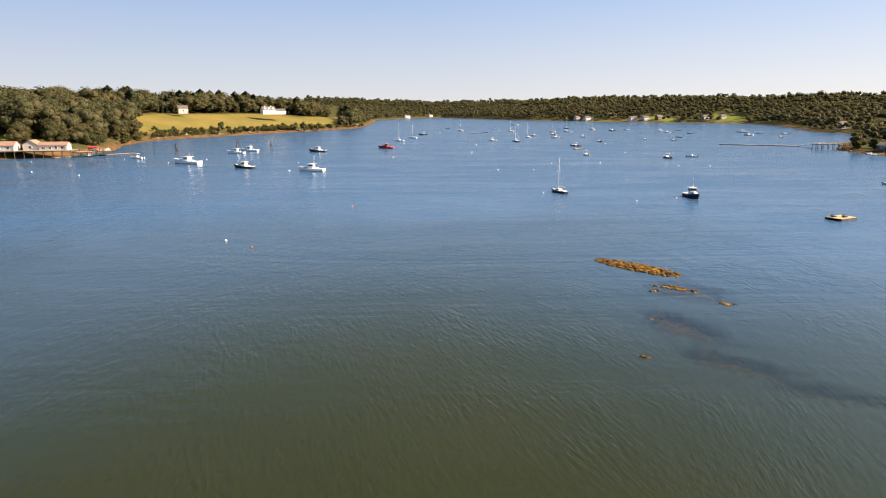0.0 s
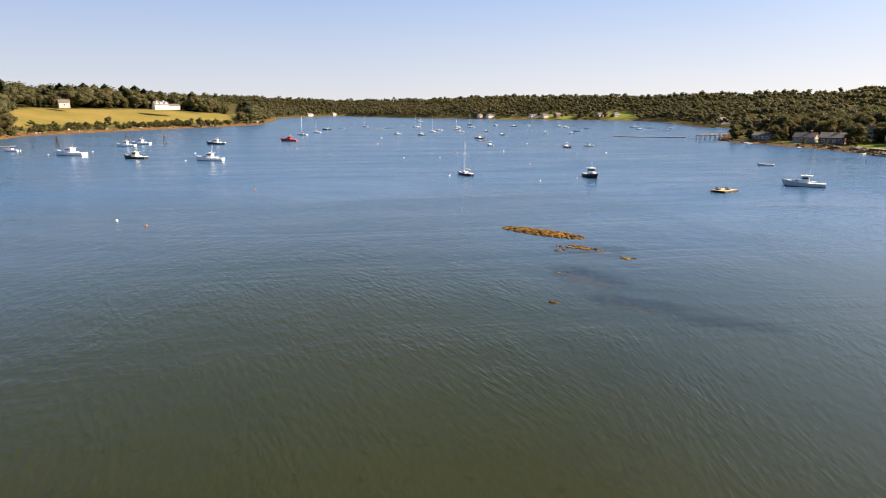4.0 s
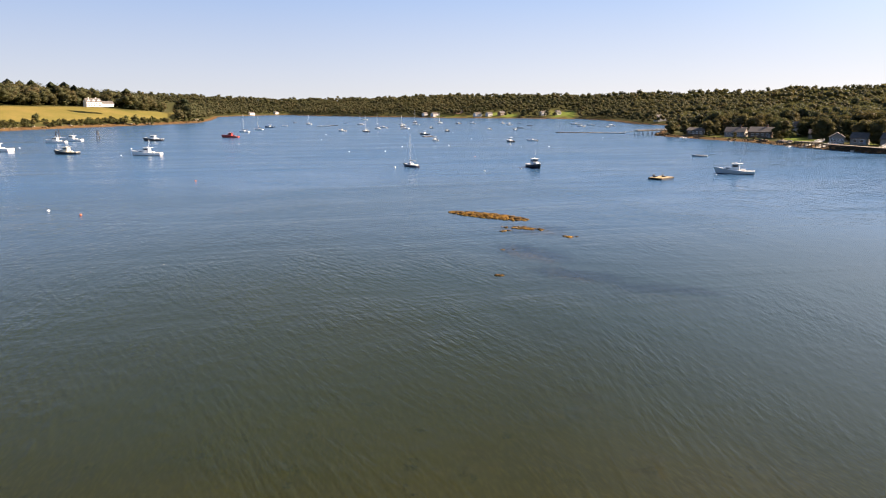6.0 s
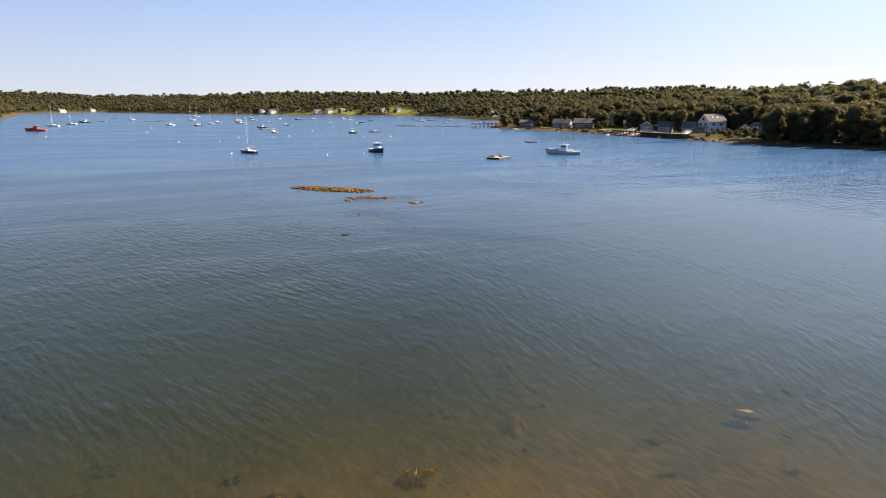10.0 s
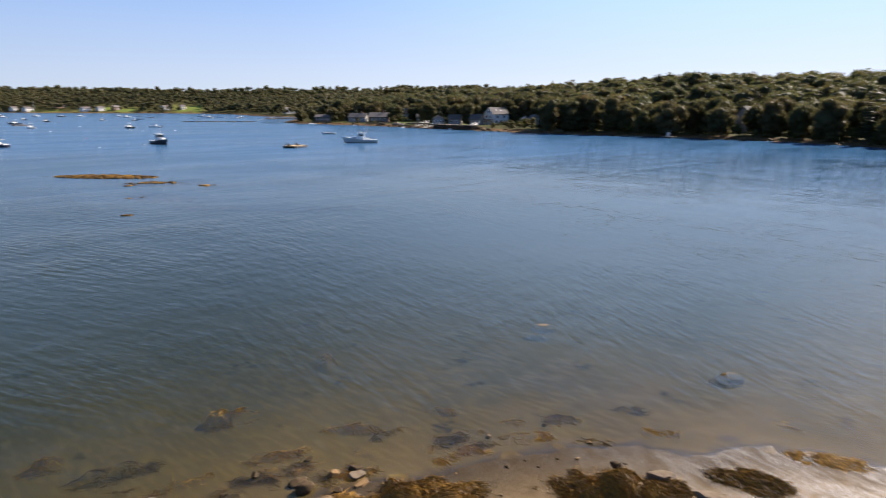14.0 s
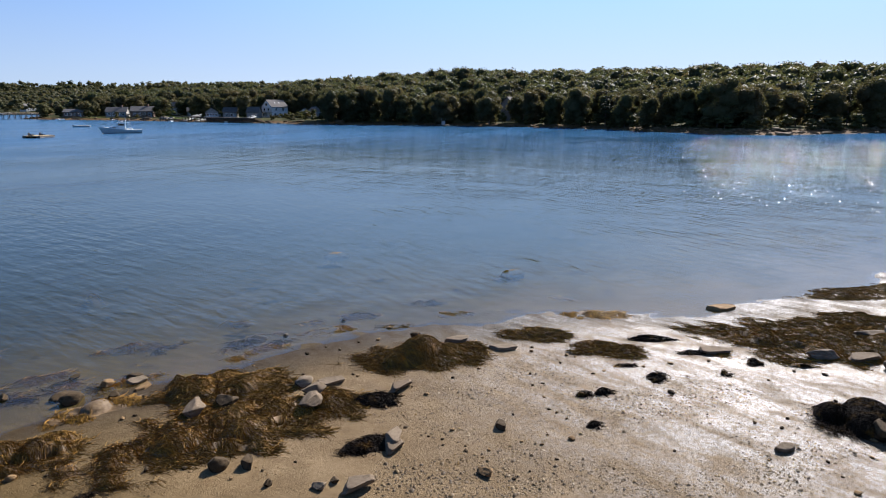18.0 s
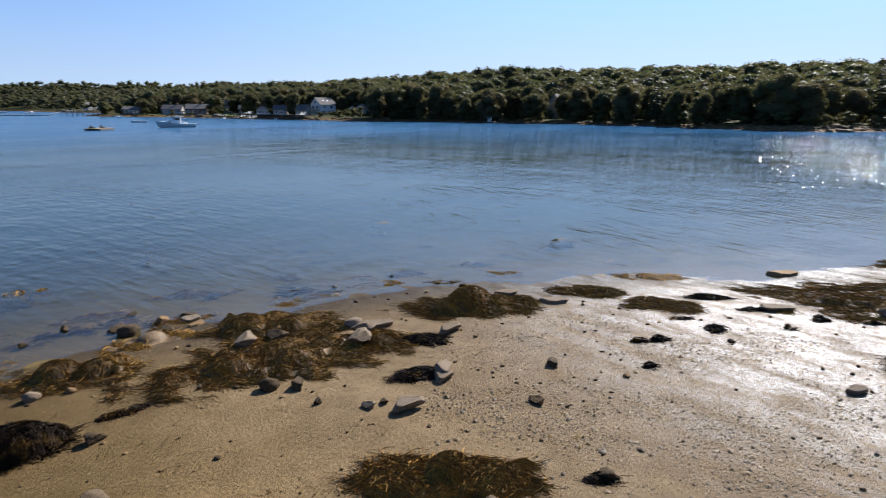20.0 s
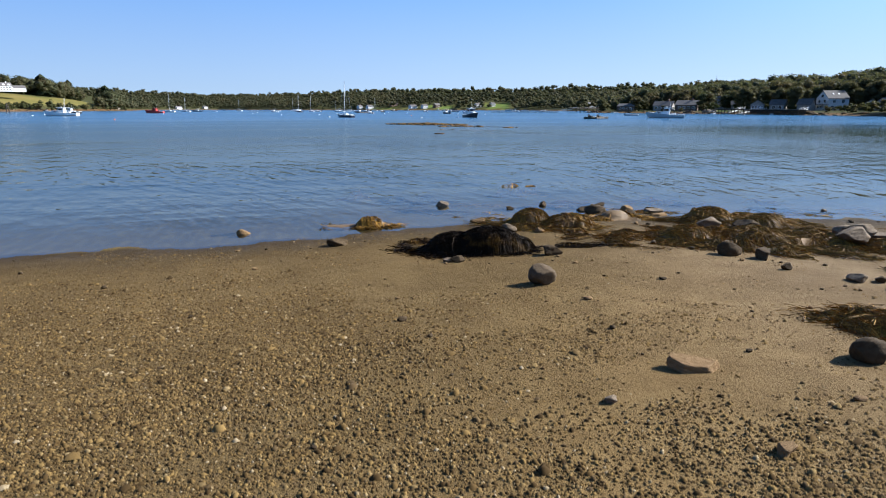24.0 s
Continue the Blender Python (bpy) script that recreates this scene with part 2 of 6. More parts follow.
    wet = m.math("MULTIPLY", wet, m.ramp(m.noise(pos, 9.0, 4, 0.7), [(0.36, 0.35), (0.56, 1.0)]))
    wet = m.math("MULTIPLY", wet, under.outputs[0])
    damp = m.add("MapRange")
    damp.inputs["From Min"].default_value, damp.inputs["From Max"].default_value = 0.3, 2.4
    m.link(inland, damp.inputs["Value"])
    col = m.mix(m.math("MULTIPLY", m.math("MULTIPLY", m.math("SUBTRACT", 1.0, damp.outputs[0]), under.outputs[0]), beach), col, m.mix(1.0, col, (0.42, 0.42, 0.44), "MULTIPLY"))
    col = m.mix(m.math("MULTIPLY", wet, 0.85), col, m.mix(1.0, col, (0.42, 0.43, 0.46), "MULTIPLY"))
    m.link(col, m.bsdf.inputs["Base Color"])
    m.link(m.math("SUBTRACT", 0.90, m.math("MULTIPLY", wet, 0.56)), m.bsdf.inputs["Roughness"])
    m.link(m.math("ADD", m.math("MULTIPLY", wet, 0.75), 0.03), m.bsdf.inputs["Specular IOR Level"])
    m.link(m.math("MULTIPLY", wet, 0.35), m.bsdf.inputs["Coat Weight"])
    m.bsdf.inputs["Coat Roughness"].default_value = 0.24
    n1 = m.bump(m.noise(pos, 12.0, 6, 0.78), 1.0, 0.034)
    m.link(n1, m.bsdf.inputs["Coat Normal"])
    m.link(m.bump(fine, 0.6, 0.012, n1), m.bsdf.inputs["Normal"])
    return m.mat


def water_material():
    m = Nodes("water")
    pos = m.position()
    depth, far = m.attr("depth"), m.attr("far")
    gust = m.ramp(m.noise(m.scaled(pos, (0.012, 0.004, 0.01), -8), 1.0, 5, 0.6, 0.8), [(0.36, 0.55), (0.62, 1.0)])
    streak = m.noise(m.scaled(pos, (0.010, 0.045, 0.02), 12), 1.0, 5, 0.62, 1.4)
    gust = m.math("MULTIPLY", gust, m.ramp(streak, [(0.36, 0.55), (0.62, 1.15)]))

    def crests(turn, across, along):
        """Short uneven crests."""
        return m.noise(turned(m, pos, turn, (1 / across, 1 / along, 1.0)), 1.0, 2.5, 0.5)

    # ripples run in from the open water and swing round towards the beach
    patch = m.ramp(m.noise(m.scaled(pos, (0.12, 0.05, 0.1), -20), 1.0, 4, 0.6), [(0.32, 0.35), (0.62, 1.0)])
    lines = None
    for turn, across, along, share in ((16, 0.40, 1.8, "swing_wide"), (-11, 0.38, 1.9, "swing_mid"), (-33, 0.36, 2.0, "swing_in")):
        fan = m.math("MULTIPLY", m.math("ADD", crests(turn, across, along), m.math("MULTIPLY", crests(turn + 7, across * 1.7, along * 1.5), 0.6)), m.attr(share))
        lines = fan if lines is None else m.math("ADD", lines, fan)
    lines = m.math("MULTIPLY", lines, m.math("MULTIPLY", patch, 2.5))
    chop = crests(-30, 0.7, 1.3)
    swell = crests(-24, 1.6, 4.0)
    h = m.math("ADD", m.math("MULTIPLY", lines, 0.62), m.math("MULTIPLY", chop, m.math("ADD", 0.30, m.math("MULTIPLY", far, 0.9))))
    h = m.math("ADD", h, m.math("MULTIPLY", swell, m.math("ADD", 0.25, m.math("MULTIPLY", far, 2.4))))
    h = m.math("MULTIPLY", m.math("MULTIPLY", h, gust), m.attr("rough"))
    nrm = m.bump(h, 1.0, 0.125)
    # wavelets: small facets, each with its own tilt
    cell = m.add("TexVoronoi")
    cell.inputs["Scale"].default_value = 7.0
    m.link(m.scaled(pos, (0.30, 1.5, 1.0)), cell.inputs["Vector"])
    lean = m.add("VectorMath", operation="SUBTRACT")
    m.link(cell.outputs["Color"], lean.inputs[0])
    lean.inputs[1].default_value = (0.5, 0.5, 0.5)
    tilt = m.add("VectorMath", operation="MULTIPLY")
    m.link(lean.outputs[0], tilt.inputs[0])
    tilt.inputs[1].default_value = (0.66, 0.40, 0.0)
    facet = m.add("VectorMath", operation="ADD")
    m.link(nrm, facet.inputs[0])
    m.link(tilt.outputs[0], facet.inputs[1])
    unit = m.add("VectorMath", operation="NORMALIZE")
    m.link(facet.outputs[0], unit.inputs[0])
    # the body: clear over the shoals, green with silt over the deep
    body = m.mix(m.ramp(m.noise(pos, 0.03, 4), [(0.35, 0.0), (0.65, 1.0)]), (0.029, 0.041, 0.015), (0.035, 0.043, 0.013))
    # farther out, the sky's reflected blue is painted into the body by distance
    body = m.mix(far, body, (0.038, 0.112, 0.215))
    diff = m.add("BsdfDiffuse")
    m.link(body, diff.inputs["Color"])
    m.link(nrm, diff.inputs["Normal"])
    tint = m.add("CombineColor")
    for k, base in enumerate((0.56, 0.63, 0.45)):
        m.link(m.math("POWER", base, depth), tint.inputs[k])
    clear = m.add("BsdfTransparent")
    m.link(tint.outputs[0], clear.inputs["Color"])
    seen = m.add("MixShader")
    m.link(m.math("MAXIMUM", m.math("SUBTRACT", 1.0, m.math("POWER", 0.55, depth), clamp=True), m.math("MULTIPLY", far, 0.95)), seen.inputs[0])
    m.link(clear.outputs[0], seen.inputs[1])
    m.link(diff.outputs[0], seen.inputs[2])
    gloss = m.add("BsdfGlossy")
    gloss.distribution = "BECKMANN"
    m.link(m.math("ADD", 0.05, m.math("MULTIPLY", m.math("MULTIPLY", m.attr("ruffle"), m.ramp(streak, [(0.35, 0.5), (0.60, 1.0)])), 0.18)), gloss.inputs["Roughness"])
    m.link(nrm, gloss.inputs["Normal"])
    fres = m.add("Fresnel")
    fres.inputs["IOR"].default_value = 1.333
    m.link(nrm, fres.inputs["Normal"])
    top = m.add("MixShader")
    # a ruffled surface mirrors less at low angles than a still one
    m.link(m.math("MINIMUM", fres.outputs[0], m.math("SUBTRACT", 0.54, m.math("MULTIPLY", far, m.ramp(streak, [(0.36, -0.10), (0.45, 0.06), (0.60, 0.22)])))), top.inputs[0])
    m.link(seen.outputs[0], top.inputs[1])
    m.link(gloss.outputs[0], top.inputs[2])
    spark = m.add("BsdfGlossy")
    spark.distribution = "BECKMANN"
    spark.inputs["Roughness"].default_value = 0.085
    m.link(unit.outputs[0], spark.inputs["Normal"])
    full = m.add("MixShader")
    m.link(m.math("MULTIPLY", m.attr("wavelets"), 0.020), full.inputs[0])
    m.link(top.outputs[0], full.inputs[1])
    m.link(spark.outputs[0], full.inputs[2])
    m.link(full.outputs[0], m.out.inputs[0])
    return m.mat


GROUND, WATER = ground_material(), water_material()
WHITE = plain("white_gelcoat", (0.80, 0.79, 0.75), 0.3, vary=0.05, coat=0.3, bump=0.02)
CREAM = plain("cream_paint", (0.72, 0.66, 0.52), 0.5, vary=0.07)
BLACKHULL = plain("black_hull", (0.012, 0.013, 0.016), 0.3, vary=0.2, coat=0.3, bump=0.02)
NAVY = plain("navy_hull", (0.018, 0.026, 0.05), 0.3, vary=0.2, coat=0.3, bump=0.02)
GREYHULL = plain("grey_green_hull", (0.42, 0.47, 0.46), 0.35, vary=0.06, bump=0.03)
RED = plain("red_paint", (0.42, 0.045, 0.03), 0.45, vary=0.15)
BOTTOM = plain("bottom_paint", (0.09, 0.035, 0.028), 0.7, vary=0.25)
DECK = plain("deck", (0.55, 0.53, 0.47), 0.6, vary=0.12)
GLASS = plain("dark_window", (0.012, 0.016, 0.02), 0.08, vary=0.05, bump=0.0, coat=0.5)
ALU = plain("aluminium", (0.62, 0.62, 0.62), 0.35, metal=0.8, vary=0.08)
MASTW = plain("mast_paint", (0.72, 0.70, 0.66), 0.4, vary=0.05)
WOOD = plain("weathered_wood", (0.30, 0.245, 0.18), 0.85, vary=0.3, scale=2.0, bump=0.4, objvary=0.35)
RAFTWOOD = plain("raft_wood", (0.52, 0.38, 0.20), 0.8, vary=0.25, scale=2.0, bump=0.4, objvary=0.3)
# wet brown timber, its colour darkened further for the shade under the staging
PILE = plain("wet_pile", (0.055, 0.042, 0.031), 0.85, vary=0.35, bump=0.5)
SHINGLE = plain("grey_shingle", (0.31, 0.285, 0.25), 0.85, vary=0.25, scale=1.2, bump=0.5, objvary=0.25)
ROOF = plain("asphalt_roof", (0.135, 0.122, 0.112), 0.9, vary=0.25, scale=1.0, bump=0.4, objvary=0.3)
WHARFWALL = plain("weathered_white_boards", (0.52, 0.48, 0.43), 0.75, vary=0.2, scale=1.0, bump=0.3)
ROOFRED = plain("rust_roof", (0.29, 0.18, 0.13), 0.8, vary=0.2, scale=1.0, bump=0.3)
SIDING = plain("white_siding", (0.66, 0.65, 0.62), 0.6, vary=0.07, scale=1.0, bump=0.15)
BROWN = plain("brown_siding", (0.16, 0.105, 0.07), 0.8, vary=0.2, bump=0.3)
STONEW = plain("brick_chimney", (0.24, 0.12, 0.085), 0.85, vary=0.3, scale=4.0, bump=0.4)
BUOYW = plain("buoy_white", (0.78, 0.77, 0.74), 0.45, vary=0.08)
BUOYR = plain("buoy_orange", (0.70, 0.16, 0.05), 0.45, vary=0.1)
GRANITE = plain("granite", (0.30, 0.27, 0.235), 0.8, vary=0.35, scale=5.0, bump=0.5, objvary=0.5)

# ---- small helpers ----
rng = np.random.default_rng(7)


def mesh_from(name, verts, faces, mat, smooth=False):
    me = bpy.data.meshes.new(name)
    verts = np.asarray(verts, dtype=np.float32)
    if isinstance(faces, np.ndarray):
        n, k = faces.shape
        me.vertices.add(len(verts))
        me.vertices.foreach_set("co", verts.ravel())
        me.loops.add(n * k)
        me.loops.foreach_set("vertex_index", faces.ravel().astype(np.int32))
        me.polygons.add(n)
        me.polygons.foreach_set("loop_start", np.arange(0, n * k, k, dtype=np.int32))
        me.update(calc_edges=True)
    else:
        me.from_pydata(verts.tolist(), [], [list(f) for f in faces])
        me.update()
    me.materials.append(mat)
    if smooth:
        me.polygons.foreach_set("use_smooth", np.ones(len(me.polygons), dtype=bool))
    return me


def part(name, bm, mat, parent=None, label="", smooth=False):
    """Links a bmesh as one mesh object, under a thing or a part."""
    me = bpy.data.meshes.new(name)
    bm.to_mesh(me)
    bm.free()
    me.materials.append(mat)
    if smooth:
        me.polygons.foreach_set("use_smooth", np.ones(len(me.polygons), dtype=bool))
    ob = new(name, me)
    ob.parent = parent
    if label:
        tagged(ob, label)
    return ob


def thing(name, m, label, category, group=""):
    ob = new(name)
    ob.empty_display_size = 0.2
    ob.matrix_basis = m
    return tagged(ob, label, category, group)


def box(cx, cy, z0, sx, sy, sz, bevel=0.0, bm=None):
    bm = bm or bmesh.new()
    r = bmesh.ops.create_cube(bm, size=1.0)
    for v in r["verts"]:
        v.co = (cx + v.co.x * sx, cy + v.co.y * sy, z0 + (v.co.z + 0.5) * sz)
    if bevel:
        es = list({e for v in r["verts"] for e in v.link_edges})
        bmesh.ops.bevel(bm, geom=es, offset=bevel, segments=1, affect="EDGES")
    return bm


def rod(a, b, r0, r1=None, sides=8, bm=None):
    """A tapered bar from a to b."""
    bm = bm or bmesh.new()
    a, b = Vector(a), Vector(b)
    r1 = r0 if r1 is None else r1
    q = (b - a).to_track_quat("Z", "Y")
    rings = []
    for p, r in ((a, r0), (b, r1)):
        rings.append([bm.verts.new(p + q @ Vector((r * math.cos(k * math.tau / sides), r * math.sin(k * math.tau / sides), 0))) for k in range(sides)])
    for k in range(sides):
        bm.faces.new((rings[0][k], rings[0][(k + 1) % sides], rings[1][(k + 1) % sides], rings[1][k]))
    bm.faces.new(rings[0][::-1])
    bm.faces.new(rings[1])
    return bm


def ico(sub, radius=1.0):
    bm = bmesh.new()
    bmesh.ops.create_icosphere(bm, subdivisions=sub, radius=radius)
    v = np.array([x.co[:] for x in bm.verts])
    f = np.array([[x.index for x in fc.verts] for fc in bm.faces])
    bm.free()
    return v, f


ICO0, ICO1, ICO2, ICO3 = ico(1), ico(2), ico(3), ico(4)


def wob(p, scale, seed):
    """Smooth cheap noise from sums of sines, about -1..1."""
    p = np.asarray(p) * scale
    r = np.random.default_rng(seed)
    out = np.zeros(p.shape[:-1])
    for k in range(5):
        w = r.normal(size=p.shape[-1]) * (1.0 + 0.55 * k)
        out += np.sin(p @ w + r.uniform(0, 6.28)) * 0.8 ** k
    return out / 3.0

# ---- the lie of the land ----
# the shoreline, counter-clockwise round the water, in three reaches
BEACH_LINE = [(-4.4, 10.8), (-1.0, 10.7), (1.0, 10.8), (3.1, 11.2), (5.5, 11.6), (7.5, 11.3), (9.6, 10.6), (11.6, 9.7), (14.2, 8.3), (16.5, 6.8), (18.0, 4.7), (19.8, 2.5),
              (21.0, -0.1), (23.0, -2.2), (26.0, -5.0), (30.0, -7.5), (42, -14), (75, -42), (130, -72), (200, -80)]
EAST_LINE = [(236, -62), (226, -40), (207, -22), (187, -7), (187, 6), (200, 28), (217, 46), (227, 73), (230, 108), (224, 143), (222, 170), (227, 205), (231, 243), (236, 282),
             (239, 307), (236, 335), (235, 371), (238, 392), (262, 428), (330, 520), (400, 620), (395, 690), (470, 898)]
WEST_LINE = [(496, 1048), (451, 1118), (372, 1176), (295, 1239), (248, 1333), (200, 1406), (148, 1488), (91, 1624), (22, 1786), (-9, 1915), (-60, 1850), (-124, 1664), (-158, 1503), (-140, 1300),
             (-122, 1067), (-116, 870), (-151, 766), (-178, 713), (-211, 626), (-231, 567), (-243, 528), (-228, 455), (-205, 398), (-215, 350), (-245, 325), (-262, 240), (-200, 120), (-100, 30), (-40, 12.5)]
SHORE = np.array(BEACH_LINE + EAST_LINE + WEST_LINE, dtype=float)


def inland_of(p):
    """Metres from the shoreline, negative over water."""
    a, b = SHORE, np.roll(SHORE, -1, axis=0)
    best = np.full(len(p), 1e9)
    inside = np.zeros(len(p), dtype=bool)
    for (ax, ay), (bx, by) in zip(a, b):
        dx, dy = bx - ax, by - ay
        u = np.clip(((p[:, 0] - ax) * dx + (p[:, 1] - ay) * dy) / (dx * dx + dy * dy), 0, 1)
        best = np.minimum(best, np.hypot(p[:, 0] - ax - u * dx, p[:, 1] - ay - u * dy))
        cross = ((ay > p[:, 1]) != (by > p[:, 1])) & (p[:, 0] < dx * (p[:, 1] - ay) / (dy if dy else 1e-9) + ax)
        inside ^= cross
    return np.where(inside, -best, best)


def smooth_step(x, a, b):
    u = np.clip((x - a) / (b - a), 0, 1)
    return u * u * (3 - 2 * u)


# ledges and shoals: x, y, half length, half width, turn, top
LEDGES = [(30.9, 99.6, 7.6, 2.3, -49, 0.12), (32.2, 88.0, 2.6, 0.9, -35, -0.02), (34.6, 86.0, 1.8, 0.7, -30, -0.02), (36.9, 79.8, 1.0, 0.5, -20, -0.04), (29.6, 86.2, 1.4, 0.45, 10, -0.03),
          (25.8, 73.8, 0.8, 0.32, 10, -0.05), (20.4, 61.7, 0.6, 0.26, 10, -0.05), (34.0, 86.0, 6.0, 4.5, -50, -0.4), (28.0, 71.0, 6.5, 3.4, -70, -0.6), (29.0, 60.0, 6.0, 2.6, -40, -0.65), (35.0, 53.0, 6.0, 2.0, -25, -0.7),
          (16.5, 32.3, 0.9, 0.5, -20, -0.75), (16.7, 24.8, 0.9, 0.5, -10, -0.6), (8.2, 27.3, 1.0, 0.5, 0, -0.65), (13.9, 19.5, 0.5, 0.35, 0, -0.3), (3.4, 18.7, 0.6, 0.4, 0, -0.35)]



def height_of(p):
    """Ground height, the weed cover of ledges, and metres inland."""
    s = inland_of(p)
    x, y = p[:, 0], p[:, 1]
    s = s + (np.hypot(x, y) < 60) * (1 + 1.8 * smooth_step(x, 11, 17)) * (0.30 * wob(p, 0.8, 41) + 0.16 * wob(p, 2.4, 43) + 0.06 * wob(p, 6.0, 45))
    beach = smooth_step(-np.hypot(x, y - 0), -150, -70)
    jig = wob(p, 0.5, 3) * 0.022 + wob(p, 1.7, 5) * 0.010
    sand = (0.043 - 0.021 * smooth_step(x, 4, 12)) * s + jig * smooth_step(np.abs(s), 0, 3)
    bed = np.where(s < 0, -0.055 * np.clip(-s, 0, 22) - 0.035 * np.clip(-s - 22, 0, 90), 0)
    bed += np.where(s < 0, wob(p, 0.22, 9) * 0.12 * smooth_step(-s, 3, 14), 0)
    rise_w, rise_f = 31 * (1 - np.exp(-np.clip(s, 0, None) / 92)), 44 * (1 - np.exp(-np.clip(s, 0, None) / 230))
    rise_e = (21 - 7 * smooth_step(y, 200, 320)) * (1 - np.exp(-np.clip(s - 46, 0, None) / 115)) + 0.9 * smooth_step(s, 0, 9) + 0.028 * np.clip(s, 0, 46)
    wy = smooth_step(y, 520, 1000)
    east = rise_e * (1 - wy) + rise_f * wy
    wy2 = smooth_step(y, 850, 1150)
    west = rise_w * (1 - wy2) + rise_f * wy2
    wx = smooth_step(x, -130, 120)
    land = west * (1 - wx) + east * wx
    land += (wob(p, 0.006, 11) * 12.0 + wob(p, 0.017, 13) * 4.0) * smooth_step(s, 40, 300) * smooth_step(y, 650, 1000)
    land += wob(p, 0.012, 15) * 2.5 * smooth_step(s, 60, 160)
    h = np.where(s > 0, land * (1 - beach) + sand * beach, bed * (1 - beach) + np.minimum(bed, 0.0) * beach + np.where(s < 0, jig, 0) * beach)
    weed = np.zeros(len(p))
    for lx, ly, a, b, turn, top in LEDGES:
        c, sn = math.cos(radians(turn)), math.sin(radians(turn))
        u, v = ((x - lx) * c + (y - ly) * sn) / a, (-(x - lx) * sn + (y - ly) * c) / b
        r = np.hypot(u, v) * (1 + 0.22 * wob(p, 0.7, 21) + 0.15 * wob(p, 2.1, 23))
        k = smooth_step(-r, -1.35, -0.55)
        ridge = top + 0.16 * wob(p, 1.4, 25) + 0.10 * wob(p, 3.7, 27)
        h = np.where(k > 0, np.maximum(h, h * (1 - k) + ridge * k), h)
        weed = np.maximum(weed, smooth_step(k, 0.15, 0.5))
    return h, weed, s


def grass_of(p, s):
    """Meadow and lawns: how grassy, how lush."""
    x, y = p[:, 0], p[:, 1]
    a = np.degrees(np.arctan2(x, y))
    d = np.hypot(x, y)
    w = 6 * wob(p, 0.03, 31)
    field = smooth_step(s, 14, 22) * (1 - smooth_step(s + w, 92 - 34 * smooth_step(a, -15, -12.5), 104 - 34 * smooth_step(a, -15, -12.5))) * smooth_step(a + 0.08 * w, -26, -25) * (1 - smooth_step(a, -9.6, -8.6)) * (y > 400)
    lawn = np.zeros(len(p))
    for la, lb, sa, sb, da, db in ((37.5, 39.8, 14, 34, 200, 480), (40.6, 44.2, 11, 42, 200, 480), (46.3, 48.0, 22, 50, 200, 480), (56.2, 58.4, 26, 48, 200, 480),
                                   (35.0, 37.5, 9, 20, 300, 480), (12.0, 16.0, 6, 26, 900, 1700), (17.0, 20.0, 8, 60, 900, 1700), (22.4, 25.0, 10, 85, 900, 1700), (-37, -33.4, 8, 40, 300, 480)):
        lawn = np.maximum(lawn, smooth_step(a + 0.04 * w, la, la + 0.4) * (1 - smooth_step(a, lb - 0.4, lb)) * smooth_step(s, sa, sa + 3) * (1 - smooth_step(s, sb - 4, sb)) * (d > da) * (d < db))
    return np.maximum(field, lawn), lawn


# one sheet, fine near the beach and within the arc that is looked at
_az = np.concatenate([np.arange(-50, 116, 0.38), np.arange(118, 308, 2.0)])
_rad = np.concatenate([[0.15], 1.0 * 1.0195 ** np.arange(0, 438)])
_rad = _rad * 4700 / _rad[-1]
CENTRE = (-0.6, -1.8)
_g = np.radians(_az)
GX = CENTRE[0] + _rad[:, None] * np.sin(_g)[None, :]
GY = CENTRE[1] + _rad[:, None] * np.cos(_g)[None, :]
GP = np.stack([GX.ravel(), GY.ravel()], 1)
GH, GWEED, GS = height_of(GP)
GGRASS, GLUSH = grass_of(GP, GS)
_nr, _na = len(_rad), len(_az)
_i, _j = np.meshgrid(np.arange(_nr - 1), np.arange(_na), indexing="ij")
_q = np.stack([_i * _na + _j, _i * _na + (_j + 1) % _na, (_i + 1) * _na + (_j + 1) % _na, (_i + 1) * _na + _j], -1).reshape(-1, 4)


def point_values(me, name, values):
    me.attributes.new(name, "FLOAT", "POINT").data.foreach_set("value", np.asarray(values, dtype=np.float32))


_beach = smooth_step(-np.hypot(GP[:, 0], GP[:, 1]), -150, -110)
me = mesh_from("ground", np.column_stack([GP, GH]), _q, GROUND, smooth=True)
for _n, _v in (("inland", GS), ("beach", _beach), ("grass", GGRASS), ("lush", GLUSH), ("weedy", GWEED), ("low", smooth_step(GP[:, 0] - 0.3 * GP[:, 1], 0.5, 7.0)), ("pale_sand", smooth_step(GP[:, 0] - GP[:, 1], -3.2, 1.2) * smooth_step(GS, 1.0, 3.0)),
               ("wet", smooth_step(GP[:, 0] - 0.75 * GP[:, 1], 5.0, 17.0) * (1 - smooth_step(GS, 11, 24)) * _beach * (0.5 + 0.5 * smooth_step(GS, 0.5, 4.5)) + 0.15 * (1 - smooth_step(GS, 0.3, 1.8)) * _beach)):
    point_values(me, _n, np.clip(_v, -200, 5000))
tagged(new("ground", me), "sand and gravel beach, bed, meadow and forest floor", "ground", kind="structure")

